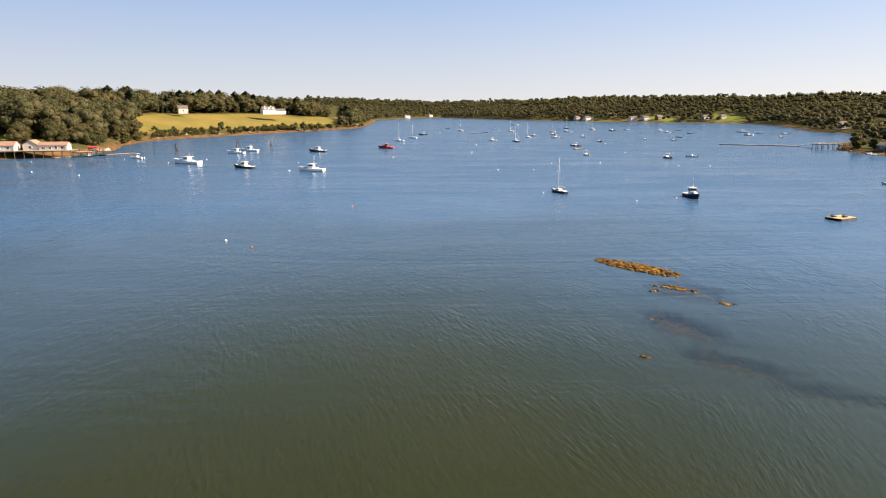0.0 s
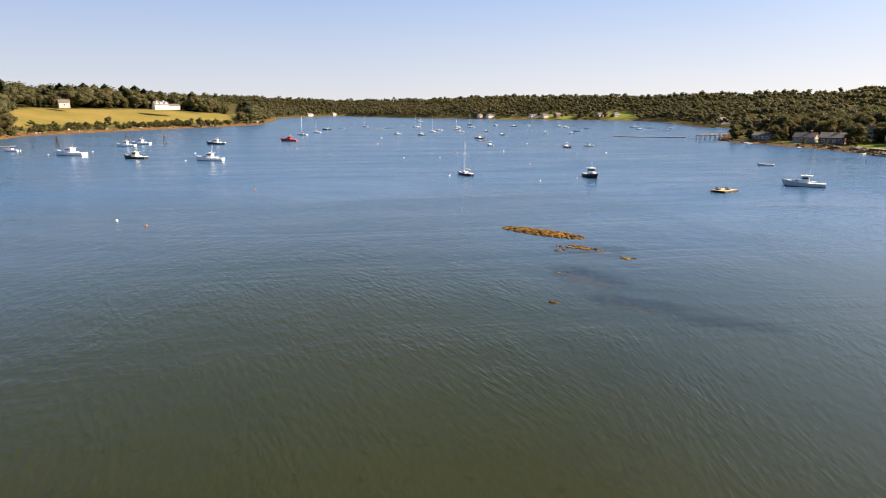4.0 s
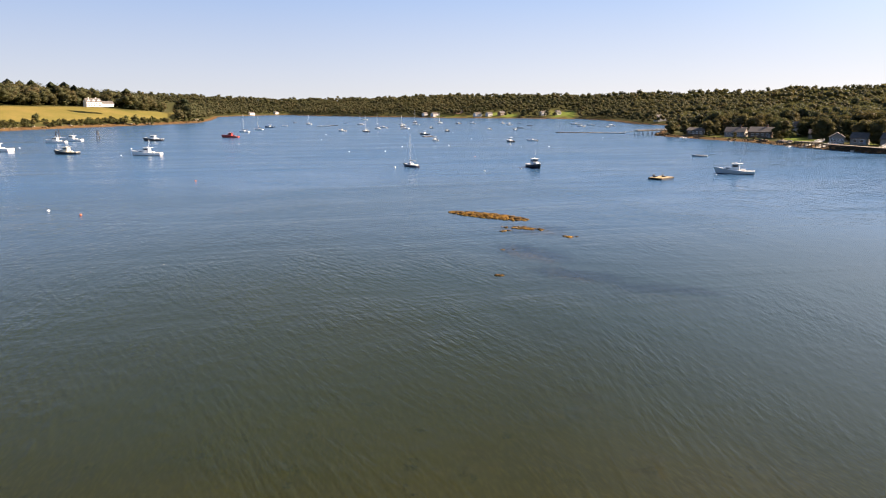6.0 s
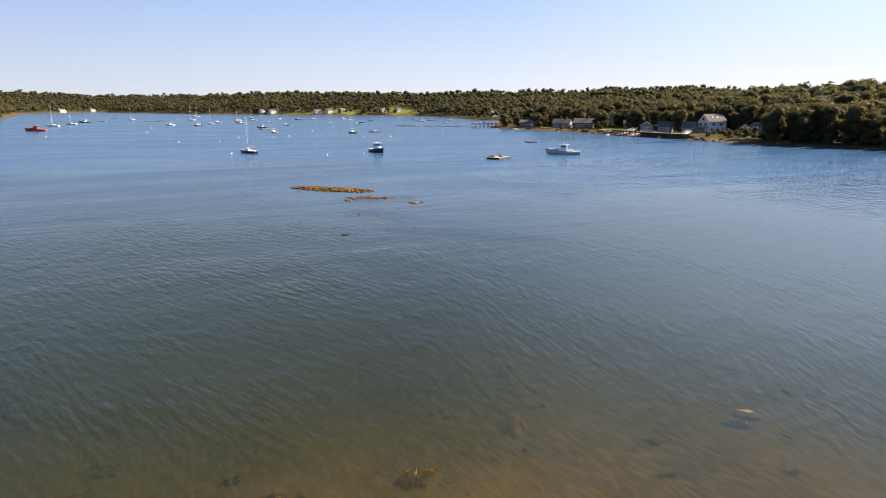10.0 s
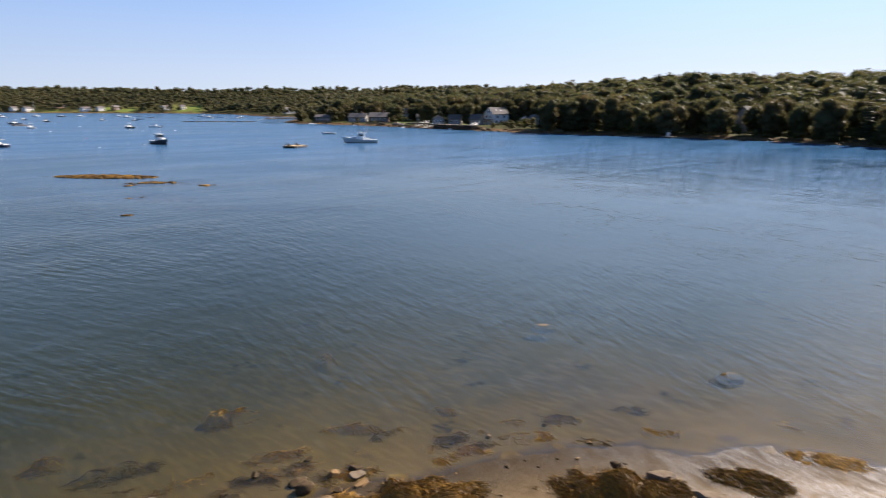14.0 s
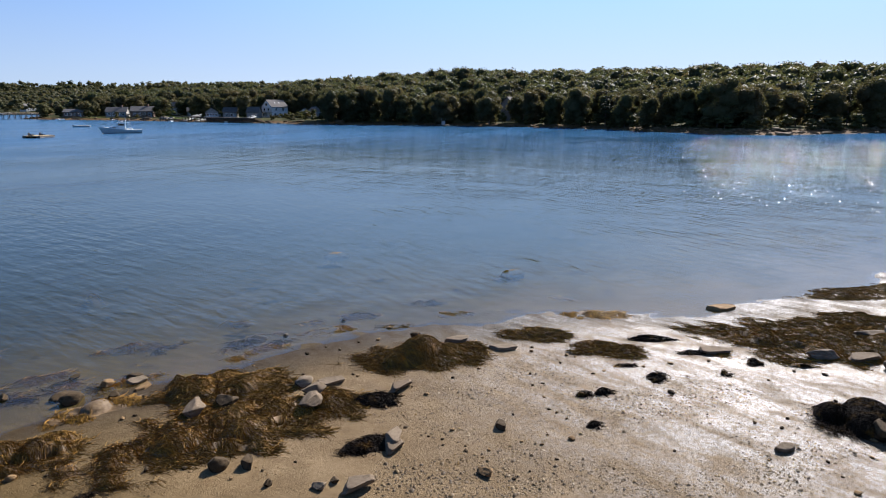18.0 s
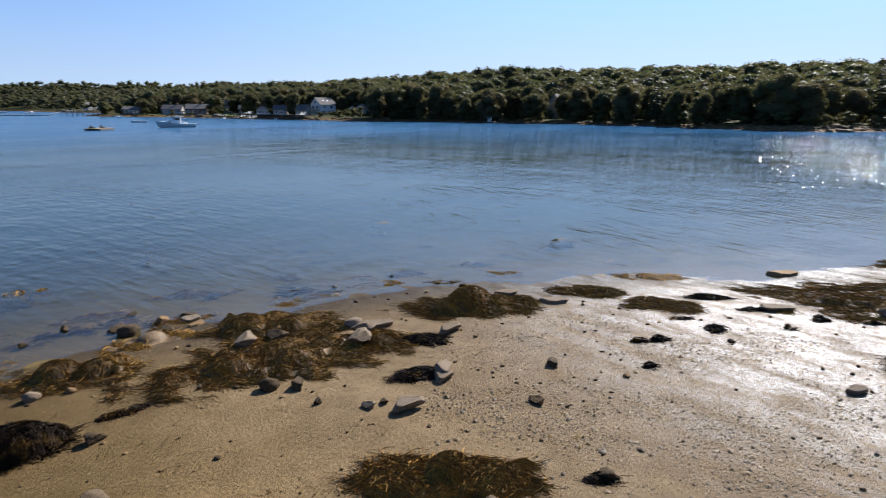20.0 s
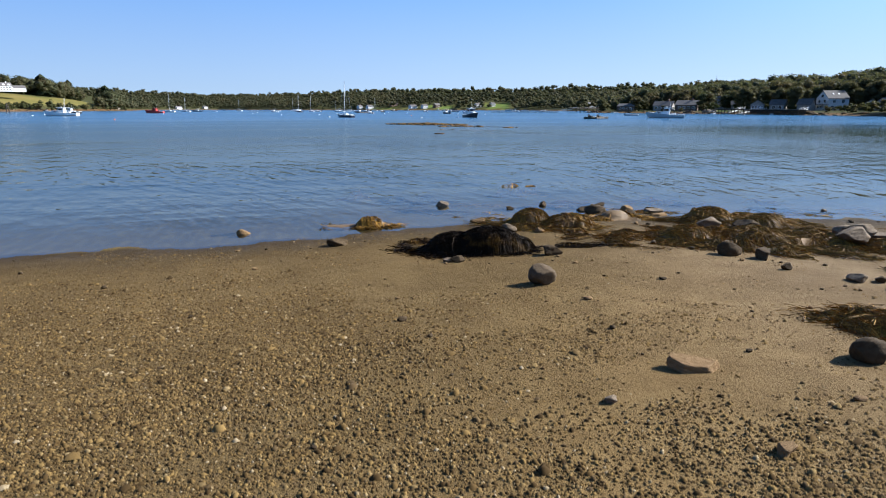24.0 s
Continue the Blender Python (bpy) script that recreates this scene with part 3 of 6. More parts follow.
# water: the same sheet where the bed lies under it
_keep = (GH[_q].min(axis=1) < 0.02) & (GS[_q].min(axis=1) < 1.5)
_used, _new = np.unique(_q[_keep], return_inverse=True)
_wp = GP[_used]
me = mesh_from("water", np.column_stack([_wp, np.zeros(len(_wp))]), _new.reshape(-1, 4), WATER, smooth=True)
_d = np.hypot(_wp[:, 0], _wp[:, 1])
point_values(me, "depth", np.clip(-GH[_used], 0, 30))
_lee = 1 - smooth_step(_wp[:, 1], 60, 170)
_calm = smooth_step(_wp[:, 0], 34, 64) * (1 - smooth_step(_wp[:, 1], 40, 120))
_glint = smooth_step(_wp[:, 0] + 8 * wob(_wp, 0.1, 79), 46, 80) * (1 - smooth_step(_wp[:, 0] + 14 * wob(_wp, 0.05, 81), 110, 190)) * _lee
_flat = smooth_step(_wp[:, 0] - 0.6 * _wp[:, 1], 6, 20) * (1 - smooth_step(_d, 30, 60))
# distance ramp, which also carries the painted sky blue
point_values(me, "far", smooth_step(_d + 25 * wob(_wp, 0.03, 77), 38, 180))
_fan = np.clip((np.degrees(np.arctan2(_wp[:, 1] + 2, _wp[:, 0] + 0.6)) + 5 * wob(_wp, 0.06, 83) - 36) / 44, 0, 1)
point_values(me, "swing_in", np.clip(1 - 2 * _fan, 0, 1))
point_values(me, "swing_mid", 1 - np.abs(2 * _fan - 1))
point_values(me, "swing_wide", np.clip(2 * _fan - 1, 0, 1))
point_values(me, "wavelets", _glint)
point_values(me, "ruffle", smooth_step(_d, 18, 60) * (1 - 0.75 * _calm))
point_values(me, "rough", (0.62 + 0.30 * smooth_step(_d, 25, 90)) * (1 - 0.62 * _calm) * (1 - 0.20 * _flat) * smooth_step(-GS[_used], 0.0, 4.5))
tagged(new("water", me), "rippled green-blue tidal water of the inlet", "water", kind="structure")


def ground_at(x, y):
    h, _, s = height_of(np.array([[x, y]], dtype=float))
    return float(h[0])


# ---- trees ----
def crown_blob(radius, squash, seed, template=ICO1, jag=0.22):
    v, f = template
    r = np.random.default_rng(seed)
    k = 1 + jag * wob(v, 2.2, seed) + r.normal(0, jag * 0.30, len(v))
    return v * k[:, None] * radius * np.array([1, 1, squash]), f


def cards(points, normals, size, seed):
    """Leaf sprays: small three-cornered blades near the given points."""
    r = np.random.default_rng(seed)
    n = len(points)
    u = r.normal(size=(n, 3))
    u /= np.linalg.norm(u, axis=1, keepdims=True)
    w = np.cross(normals + r.normal(0, 0.6, (n, 3)), u)
    w /= np.linalg.norm(w, axis=1, keepdims=True) + 1e-9
    a, b = size * r.uniform(0.6, 1.3, n)[:, None], size * r.uniform(0.4, 0.9, n)[:, None]
    v = np.stack([points - u * a, points + u * a, points + w * b * 1.6], 1).reshape(-1, 3)
    return v, np.arange(3 * n).reshape(-1, 3)


def leafy_crown(height, spread, blobs, leaves, leaf, seed, base=0.3, template=None, core=0.80):
    """Tri mesh arrays of a broad crown: lumps within an uneven outline, and leaf sprays over them."""
    r = np.random.default_rng(seed)
    vs, fs, pts, nrm, off = [], [], [], [], 0
    for k in range(blobs):
        u = r.uniform(base, 1.0)
        reach = spread * (1 - 0.55 * abs(u - 0.55) ** 1.3 * 2) * r.uniform(0.15, 0.72)
        a = r.uniform(0, 6.28)
        c = np.array([math.cos(a) * reach, math.sin(a) * reach, height * u * 0.92])
        v, f = crown_blob(spread * r.uniform(0.28, 0.50), r.uniform(0.6, 0.9), seed * 100 + k, template or ICO1)
        off += len(v)
        q = r.normal(size=(leaves // blobs, 3))
        q /= np.linalg.norm(q, axis=1, keepdims=True)
        q[:, 2] = np.abs(q[:, 2]) * np.where(r.random(len(q)) < 0.25, -1, 1)
        size = np.abs(v).max(axis=0)
        pts.append(q * size * r.uniform(0.80, 1.12, (len(q), 1)) + c), nrm.append(q)
        vs.append(v * core + c), fs.append(f + off - len(v))
    cv, cf = cards(np.concatenate(pts), np.concatenate(nrm), leaf, seed)
    tri = cf + off
    return np.concatenate(vs + [cv]), np.concatenate(fs + [tri])


def needle_crown(height, spread, tiers, seed, leaf=0.5):
    r = np.random.default_rng(seed)
    vs, fs, off = [], [], 0
    for k in range(tiers):
        u = k / (tiers - 1)
        z = height * (0.14 + 0.84 * u)
        reach = spread * (1 - u) ** 0.8 * r.uniform(0.75, 1.15) + 0.25
        n = max(5, int(11 - 5 * u))
        for j in range(n):
            a = r.uniform(0, 6.28)
            l = reach * r.uniform(0.6, 1.1)
            drop = -0.22 * l * r.uniform(0.3, 1.6)
            d, t = np.array([math.cos(a), math.sin(a), 0]), np.array([-math.sin(a), math.cos(a), 0])
            w = l * r.uniform(0.22, 0.34) + 0.15
            v = np.array([[0, 0, z + 0.2], *(d * l * 0.55 + t * w + (0, 0, z + drop * 0.4),), d * l + (0, 0, z + drop), *(d * l * 0.55 - t * w + (0, 0, z + drop * 0.4),), d * l * 0.5 + (0, 0, z + 0.12 * l + drop * 0.3)])
            f = np.array([[0, 1, 4], [1, 2, 4], [2, 3, 4], [3, 0, 4], [0, 3, 2], [0, 2, 1]])
            vs.append(v), fs.append(f + off)
            off += 5
    return np.concatenate(vs), np.concatenate(fs)


def trunk_mesh(height, r0, seed, limbs=5):
    bm = bmesh.new()
    r = random.Random(seed)
    p, rad = Vector((0, 0, -0.4)), r0
    for k in range(4):
        q = p + Vector((r.uniform(-0.25, 0.25), r.uniform(-0.25, 0.25), height / 4 + 0.1))
        rod(p, q, rad, rad * 0.78, 7, bm)
        p, rad = q, rad * 0.78
    for k in range(limbs):
        z, a, l = height * r.uniform(0.35, 0.8), r.uniform(0, 6.28), height * r.uniform(0.2, 0.4)
        rod((0, 0, z), (math.cos(a) * l, math.sin(a) * l, z + l * 0.7), r0 * 0.4, r0 * 0.12, 5, bm)
    return bm


def make_tree(kind, seed):
    """A tree at the origin: a trunk with limbs, and a crown."""
    r = random.Random(seed)
    if kind == "spruce":
        h = r.uniform(13, 18)
        t = thing("spruce_tree", Matrix(), "dark green spruce with drooping tiers of branches", "tree", "shoreline trees")
        part("trunk", rod((0, 0, -0.4), (0, 0, h), 0.26, 0.04, 7), BARK, t)
        v, f = needle_crown(h, h * r.uniform(0.17, 0.23), 17, seed)
        crown = new("crown", mesh_from("crown", v, f, NEEDLE))
    else:
        h = r.uniform(10.5, 15)
        t = thing("broadleaf_tree", Matrix(), "broad green tree in early autumn leaf", "tree", "shoreline trees")
        part("trunk", trunk_mesh(h * 0.8, r.uniform(0.2, 0.3), seed), BARK, t)
        v, f = leafy_crown(h, h * r.uniform(0.42, 0.54), 26, 9000, 0.25, seed, base=0.12, template=ICO0)
        crown = new("crown", mesh_from("crown", v, f, LEAF))
    crown.parent = t
    return t


def scatter(a0, a1, d0, d1, gap, seed):
    """Loose points over an arc of land."""
    r = np.random.default_rng(seed)
    n = int(radians(a1 - a0) * (d1 ** 2 - d0 ** 2) / 2 / gap ** 2)
    a, d = np.radians(r.uniform(a0, a1, n)), np.sqrt(r.uniform(d0 ** 2, d1 ** 2, n))
    p = np.stack([d * np.sin(a), d * np.cos(a)], 1)
    cell = np.floor(p / (gap * 0.8)).astype(int)
    _, first = np.unique(cell, axis=0, return_index=True)
    p = p[np.sort(first)]
    h, _, s = height_of(p)
    g, _ = grass_of(p, s)
    keep = (g < 0.3) & (s > 0)
    return p[keep], h[keep], s[keep]


# houses and their yards stay clear: x, y, radius
YARDS = []


def free_of_yards(p):
    ok = np.ones(len(p), dtype=bool)
    for x, y, r in YARDS:
        ok &= np.hypot(p[:, 0] - x, p[:, 1] - y) > r
    return ok

# ---- houses ----
def gable_prism(w, d, z0, rise, over=0.35, thick=0.22):
    """A pitched roof with its ridge along x, as two slabs that meet at the ridge."""
    bm = bmesh.new()
    for sgn in (1, -1):
        e = sgn * (d / 2 + over)
        drop = -rise * over / (d / 2)
        pts = [(-w / 2 - over, 0, z0 + rise), (w / 2 + over, 0, z0 + rise), (w / 2 + over, e, z0 + drop), (-w / 2 - over, e, z0 + drop)]
        lo = [bm.verts.new(p) for p in pts]
        hi = [bm.verts.new((p[0], p[1], p[2] + thick)) for p in pts]
        if sgn < 0:
            lo, hi = lo[::-1], hi[::-1]
        bm.faces.new(lo)
        bm.faces.new(hi[::-1])
        for k in range(4):
            bm.faces.new((lo[k], hi[k], hi[(k + 1) % 4], lo[(k + 1) % 4]))
    bmesh.ops.recalc_face_normals(bm, faces=bm.faces[:])
    return bm


def wall_body(w, d, h, rise, foot=0.6):
    """Walls with gable ends at +-x."""
    bm = bmesh.new()
    prof = [(-d / 2, -foot), (d / 2, -foot), (d / 2, h), (0, h + rise), (-d / 2, h)]
    ends = [[bm.verts.new((sx * w / 2, y, z)) for y, z in prof] for sx in (-1, 1)]
    bm.faces.new(ends[0][::-1])
    bm.faces.new(ends[1])
    for k in range(5):
        bm.faces.new((ends[0][k], ends[0][(k + 1) % 5], ends[1][(k + 1) % 5], ends[1][k]))
    bmesh.ops.recalc_face_normals(bm, faces=bm.faces[:])
    return bm


def window_on(house, x, y, z, w, h, face):
    """A framed window on a wall; face: the way the wall looks, as 'x+', 'x-', 'y+' or 'y-'."""
    sgn = 1 if face[1] == "+" else -1
    if face[0] == "y":
        fr = part("window", box(x, y + sgn * 0.02, z, w + 0.24, 0.10, h + 0.24), TRIM, house)
        for k in (-1, 1):
            part("pane", box(x + k * w / 4, y + sgn * 0.055, z + 0.12, w / 2 - 0.08, 0.06, h), GLASS, fr)
    else:
        fr = part("window", box(x + sgn * 0.02, y, z, 0.10, w + 0.24, h + 0.24), TRIM, house)
        for k in (-1, 1):
            part("pane", box(x + sgn * 0.055, y + k * w / 4, z + 0.12, 0.06, w / 2 - 0.08, h), GLASS, fr)


TRIM = plain("white_trim", (0.78, 0.77, 0.74), 0.55, vary=0.05)
DOORM = plain("door_paint", (0.25, 0.27, 0.27), 0.5, vary=0.1)


def house(name, x, y, turn, w, d, h, rise, wall, roof, label, z=None, rows=((0.9, 3),), faces=("y-",), chimney=True, group="houses on the shore", door=True, skylights=0, extra=None, wing=None):
    """turn: degrees to the left; the ridge runs along its own x. Its 'y-' wall looks at the water at turn 0."""
    z = ground_at(x, y) if z is None else z
    t = thing(name, pose(x, y, z, 0, 0, turn), label, "house" if "house" in name or "cottage" in name or "manor" in name else "shed", group)
    part("wall", wall_body(w, d, h, rise), wall, t)
    part("roof", gable_prism(w, d, h + 0.02, rise), roof, t)
    for face in faces:
        for zz, n in rows:
            span = w if face[0] == "y" else d
            for k in range(n):
                u = (k + 0.5) / n * span * 0.86 - span * 0.43
                if face[0] == "y":
                    window_on(t, u, (d / 2) * (1 if face[1] == "+" else -1), zz, min(1.3, span / n * 0.6), 1.25, face)
                else:
                    window_on(t, (w / 2) * (1 if face[1] == "+" else -1), u, zz, min(1.3, span / n * 0.6), 1.25, face)
    if door:
        part("door", box(w * 0.40, -d / 2 - 0.03, 0, 0.95, 0.08, 2.05), DOORM, t)
    if chimney:
        ch = part("chimney", box(w * 0.22, 0.3, h + rise - 0.8, 0.8, 0.8, 2.1, 0.04), STONEW, t)
        part("cap", box(w * 0.22, 0.3, h + rise + 1.3, 0.95, 0.95, 0.12), GRANITE, ch)
    for k in range(skylights):
        bm = box(0, 0, 0, 0.9, 1.2, 0.1)
        a = math.atan2(rise, d / 2)
        bmesh.ops.transform(bm, matrix=pose(-w * 0.22 + k * w * 0.4, -d * 0.22, h + rise * 0.56 + 0.24, math.degrees(a), 0, 0), verts=bm.verts[:])
        part("skylight", bm, ALU, t, "bright glazed roof window")
    if wing:
        wx, wy, ww, wd, wh, wr = wing
        bm = wall_body(ww, wd, wh, wr)
        bmesh.ops.transform(bm, matrix=pose(wx, wy, 0), verts=bm.verts[:])
        part("wing", bm, wall, t)
        bm = gable_prism(ww, wd, wh + 0.02, wr)
        bmesh.ops.transform(bm, matrix=pose(wx, wy, 0), verts=bm.verts[:])
        part("wing_roof", bm, roof, t)
        for k in range(3):
            window_on(t, wx - ww * 0.3 + k * ww * 0.3, wy - wd / 2, 1.0, 1.0, 1.2, "y-")
    YARDS.append((x, y, max(w, d) * 0.6 + 1.5))
    return t


# the two-storey white house on the east shore, gable to the water, with porch and sheds
white_house = house("white_house", 268.6, 227.3, 169, 10.5, 8.0, 5.6, 3.4, SIDING, ROOF, "two-storey white gabled house above the shore", z=1.7,
                    rows=((0.9, 3), (3.5, 2)), faces=("x+", "y+"), skylights=0, chimney=False)
for k in range(2):
    bm = box(0, 0, 0, 0.6, 0.8, 0.1)
    bmesh.ops.transform(bm, matrix=pose(-1.2 + k * 2.8, 2.0, 5.6 + 1.7 + 0.28, -40.4, 0, 0), verts=bm.verts[:])
    part("skylight", bm, ALU, white_house, "bright glazed roof window")
part("porch_roof", box(5.9, 0, 2.75, 2.2, 8.2, 0.16), ROOF, white_house)
part("porch_floor", box(5.95, 0, -0.2, 2.4, 8.4, 0.25), DECK, white_house)
for k in range(5):
    part("porch_post", rod((6.85, -3.9 + k * 1.95, 0), (6.85, -3.9 + k * 1.95, 2.75), 0.08), TRIM, white_house)
part("porch_rail", box(6.85, 0, 0.85, 0.07, 8.0, 0.08), TRIM, white_house)
window_on(white_house, 5.25, 0, 6.0, 1.4, 1.2, "x+")
house("shed", 270.8, 209.5, -150, 5.0, 4.4, 2.7, 1.6, SIDING, ROOF, "small white shed beside the white house", z=None, rows=((0.9, 1),), faces=("x+",), chimney=False)
house("shed", 270.5, 203.0, -120, 6.5, 5.5, 2.8, 2.2, SHINGLE, ROOF, "grey shingled shed with a steep gable", z=None, rows=((0.9, 2),), faces=("x+", "y-"), chimney=False)
house("boathouse", 249.5, 252.5, -134, 11.0, 6.0, 3.0, 2.0, SHINGLE, ROOF, "weathered grey shingled boathouse over the shore", z=1.6, rows=((0.9, 4),), faces=("y-", "x+"), chimney=False)
house("boathouse", 253.0, 243.0, -60, 6.5, 5.5, 3.0, 2.2, SHINGLE, ROOF, "grey shingled boathouse, gable to the water", z=1.6, rows=((0.9, 2),), faces=("x-", "y-"), chimney=False)
house("shed", 257.0, 231.0, -70, 6.0, 5.0, 2.8, 2.4, SHINGLE, ROOF, "grey shed with one bright window", z=1.8, rows=((0.9, 1),), faces=("x-",), chimney=False)
house("cottage", 250.5, 362.0, -58, 11.0, 7.0, 2.8, 1.6, BROWN, ROOF, "low brown cottage with a porch under its eaves", rows=((0.9, 4),), faces=("y-", "x+"), chimney=False)
house("cottage", 255.0, 331.0, -52, 11.0, 7.5, 3.0, 2.4, SHINGLE, ROOF, "grey shingled cottage above the bank", rows=((0.9, 4),), faces=("y-", "x+"))
house("cottage", 261.0, 317.0, -50, 12.0, 9.0, 3.2, 2.6, BROWN, ROOF, "brown house with a broad hipped roof", rows=((0.9, 4),), faces=("y-", "x-"))
house("white_house", 291.0, 322.0, -50, 9.0, 7.0, 4.0, 3.0, SIDING, ROOF, "white house half hidden by trees", rows=((0.9, 3), (3.0, 2)), faces=("y-", "x-"))
house("shed", 273.0, 290.0, -46, 7.0, 5.5, 2.8, 2.0, SHINGLE, ROOF, "blue-grey shed on the lawn", rows=((0.9, 2),), faces=("y-",), chimney=False)
house("white_house", 286.0, 206.5, -38, 10.0, 7.0, 4.5, 2.6, SIDING, ROOF, "pale house among the trees behind the shore", z=None, rows=((0.9, 3),), faces=("y-", "x-"))
house("house", 292.0, 196.0, -34, 9.0, 7.0, 4.0, 2.2, SIDING, ROOF, "white house on the wooded slope", z=None, rows=((0.9, 3),), faces=("y-", "x-"))
house("house", 262.0, 92.0, -20, 10.0, 8.0, 6.0, 3.4, SHINGLE, ROOF, "grey house roof among the trees", z=None, rows=((3.5, 3),), faces=("y-",))
house("cottage", 246.0, -46.0, 12, 11.0, 7.0, 2.6, 1.5, SHINGLE, ROOF, "long grey cottage with a row of windows by the spit", z=3.0, rows=((0.9, 6),), faces=("y-", "x-"), chimney=False)
# the far side of the harbour
for hx, hy, tu, w, mat, lab in ((352, 1212, 18, 15, SIDING, "white farmhouse on the far shore"), (372, 1202, 18, 11, SIDING, "white cottage on the far shore"), (395, 1196, 14, 12, BROWN, "brown house on the far shore"),
                                (462, 1150, 22, 12, SIDING, "white house at the edge of a far lawn"), (486, 1136, 24, 9, CREAM, "cream cottage at the edge of a far lawn"), (284, 1290, 12, 13, SIDING, "white house by the far moorings"),
                                (270, 1320, 12, 9, SIDING, "small white house by the far moorings"), (330, 1275, 15, 16, ROOFRED, "rust-red barn on a far rise"), (-100, 1760, -4, 16, SIDING, "pale house on the far inlet shore"),
                                (-40, 1900, -2, 12, SIDING, "small pale house on the far inlet shore"), (432, 700, 30, 13, SIDING, "long white boathouse in the cove")):
    house("house", hx, hy, 36 - tu, w, 9.0, 4.6, 3.0, mat, ROOF, lab, rows=((0.9, 4),), faces=("y-",), group="houses on the far shore")
# the long white house above the meadow, and the barn
manor = house("manor_house", -205.0, 760.0, 34, 17.0, 11.0, 6.2, 4.2, SIDING, ROOF, "large white house with wings above the meadow", z=19.8, rows=((0.9, 5), (3.6, 5)), faces=("y-",), wing=(15.0, 0.5, 16.0, 8.0, 4.2, 3.0))
for k in range(3):
    bm = wall_body(2.6, 3.0, 2.0, 1.2, 0)
    bmesh.ops.transform(bm, matrix=pose(-5.5 + k * 5.5, -3.6, 6.0, 0, 0, 90), verts=bm.verts[:])
    part("dormer", bm, SIDING, manor)
for k in range(2):
    bm = box(-4 + k * 8, 0, 9.2, 1.0, 1.0, 2.6)
    part("chimney", bm, SIDING, manor)
manor.scale = (0.88, 0.88, 0.80)
house("barn", -274.0, 684.0, 30, 9.5, 7.5, 5.0, 2.6, plain("pink_grey_shingle", (0.50, 0.42, 0.38), 0.8, vary=0.12), ROOF, "small weathered barn at the top of the meadow", z=21.5, rows=((2.0, 1),), faces=("y-",), chimney=False)

# ---- boats ----
def hull_mesh(L, B, free, bow_rise, transom=0.8, keel=0.5, z_cut=None, inset=0.0, nose=0.0):
    """A lofted hull, bow at +y, waterline at z = 0. With z_cut only the strip below it (bottom paint)."""
    bm = bmesh.new()
    stations = 12
    rings = []
    for k in range(stations + 1):
        u = k / stations
        y = -L / 2 + L * u
        w = B / 2 * (transom + (1 - transom) * min(1, u * 3)) if u < 0.45 else B / 2 * max(0.02, 1 - ((u - 0.45) / 0.55) ** 2.3)
        sheer = free + bow_rise * u ** 2.2
        flare = 0.86 - 0.35 * max(0, u - 0.5)
        top = sheer if z_cut is None else min(z_cut, sheer)
        kk = keel * (1 - u ** 3)
        ring = []
        for sx, z, f in ((-1, top, 1), (-1, top * 0.45, (1 + flare) / 2), (-1, 0.0, flare), (-1, -kk * 0.6, flare * 0.6), (0, -kk, 0), (1, -kk * 0.6, flare * 0.6), (1, 0.0, flare), (1, top * 0.45, (1 + flare) / 2), (1, top, 1)):
            rake = nose * max(0, u - 0.85) / 0.15 * max(z, 0) / max(free, 0.1)
            ring.append(bm.verts.new((sx * (w * f + inset), y + rake, z)))
        rings.append(ring)
    for a, b in zip(rings, rings[1:]):
        for j in range(8):
            bm.faces.new((a[j], b[j], b[j + 1], a[j + 1]))
    bm.faces.new(rings[0])
    bm.faces.new(rings[-1][::-1])
    bmesh.ops.remove_doubles(bm, verts=bm.verts[:], dist=0.004)
    bmesh.ops.recalc_face_normals(bm, faces=bm.faces[:])
    return bm


def deck_mesh(L, B, free, bow_rise, transom=0.8, drop=0.0, y0=-1.0, y1=1.0, inset=0.06):
    bm = bmesh.new()
    n, prev = 12, None
    for k in range(n + 1):
        u = k / n
        if not (y0 + 1) / 2 - 1e-6 <= u <= (y1 + 1) / 2 + 1e-6:
            continue
        w = B / 2 * (transom + (1 - transom) * min(1, u * 3)) if u < 0.45 else B / 2 * max(0.02, 1 - ((u - 0.45) / 0.55) ** 2.3)
        z = free + bow_rise * u ** 2.2 - drop
        w = max(w - inset, 0.01)
        y = -L / 2 + L * u
        cur = [bm.verts.new((-w, y, z)), bm.verts.new((0, y, z + 0.05)), bm.verts.new((w, y, z))]
        if prev:
            bm.faces.new((prev[0], prev[1], cur[1], cur[0]))
            bm.faces.new((prev[1], prev[2], cur[2], cur[1]))
        prev = cur
    r = bmesh.ops.extrude_face_region(bm, geom=bm.faces[:])
    for g in r["geom"]:
        if isinstance(g, bmesh.types.BMVert):
            g.co.z -= 0.05
    bmesh.ops.recalc_face_normals(bm, faces=bm.faces[:])
    return bm


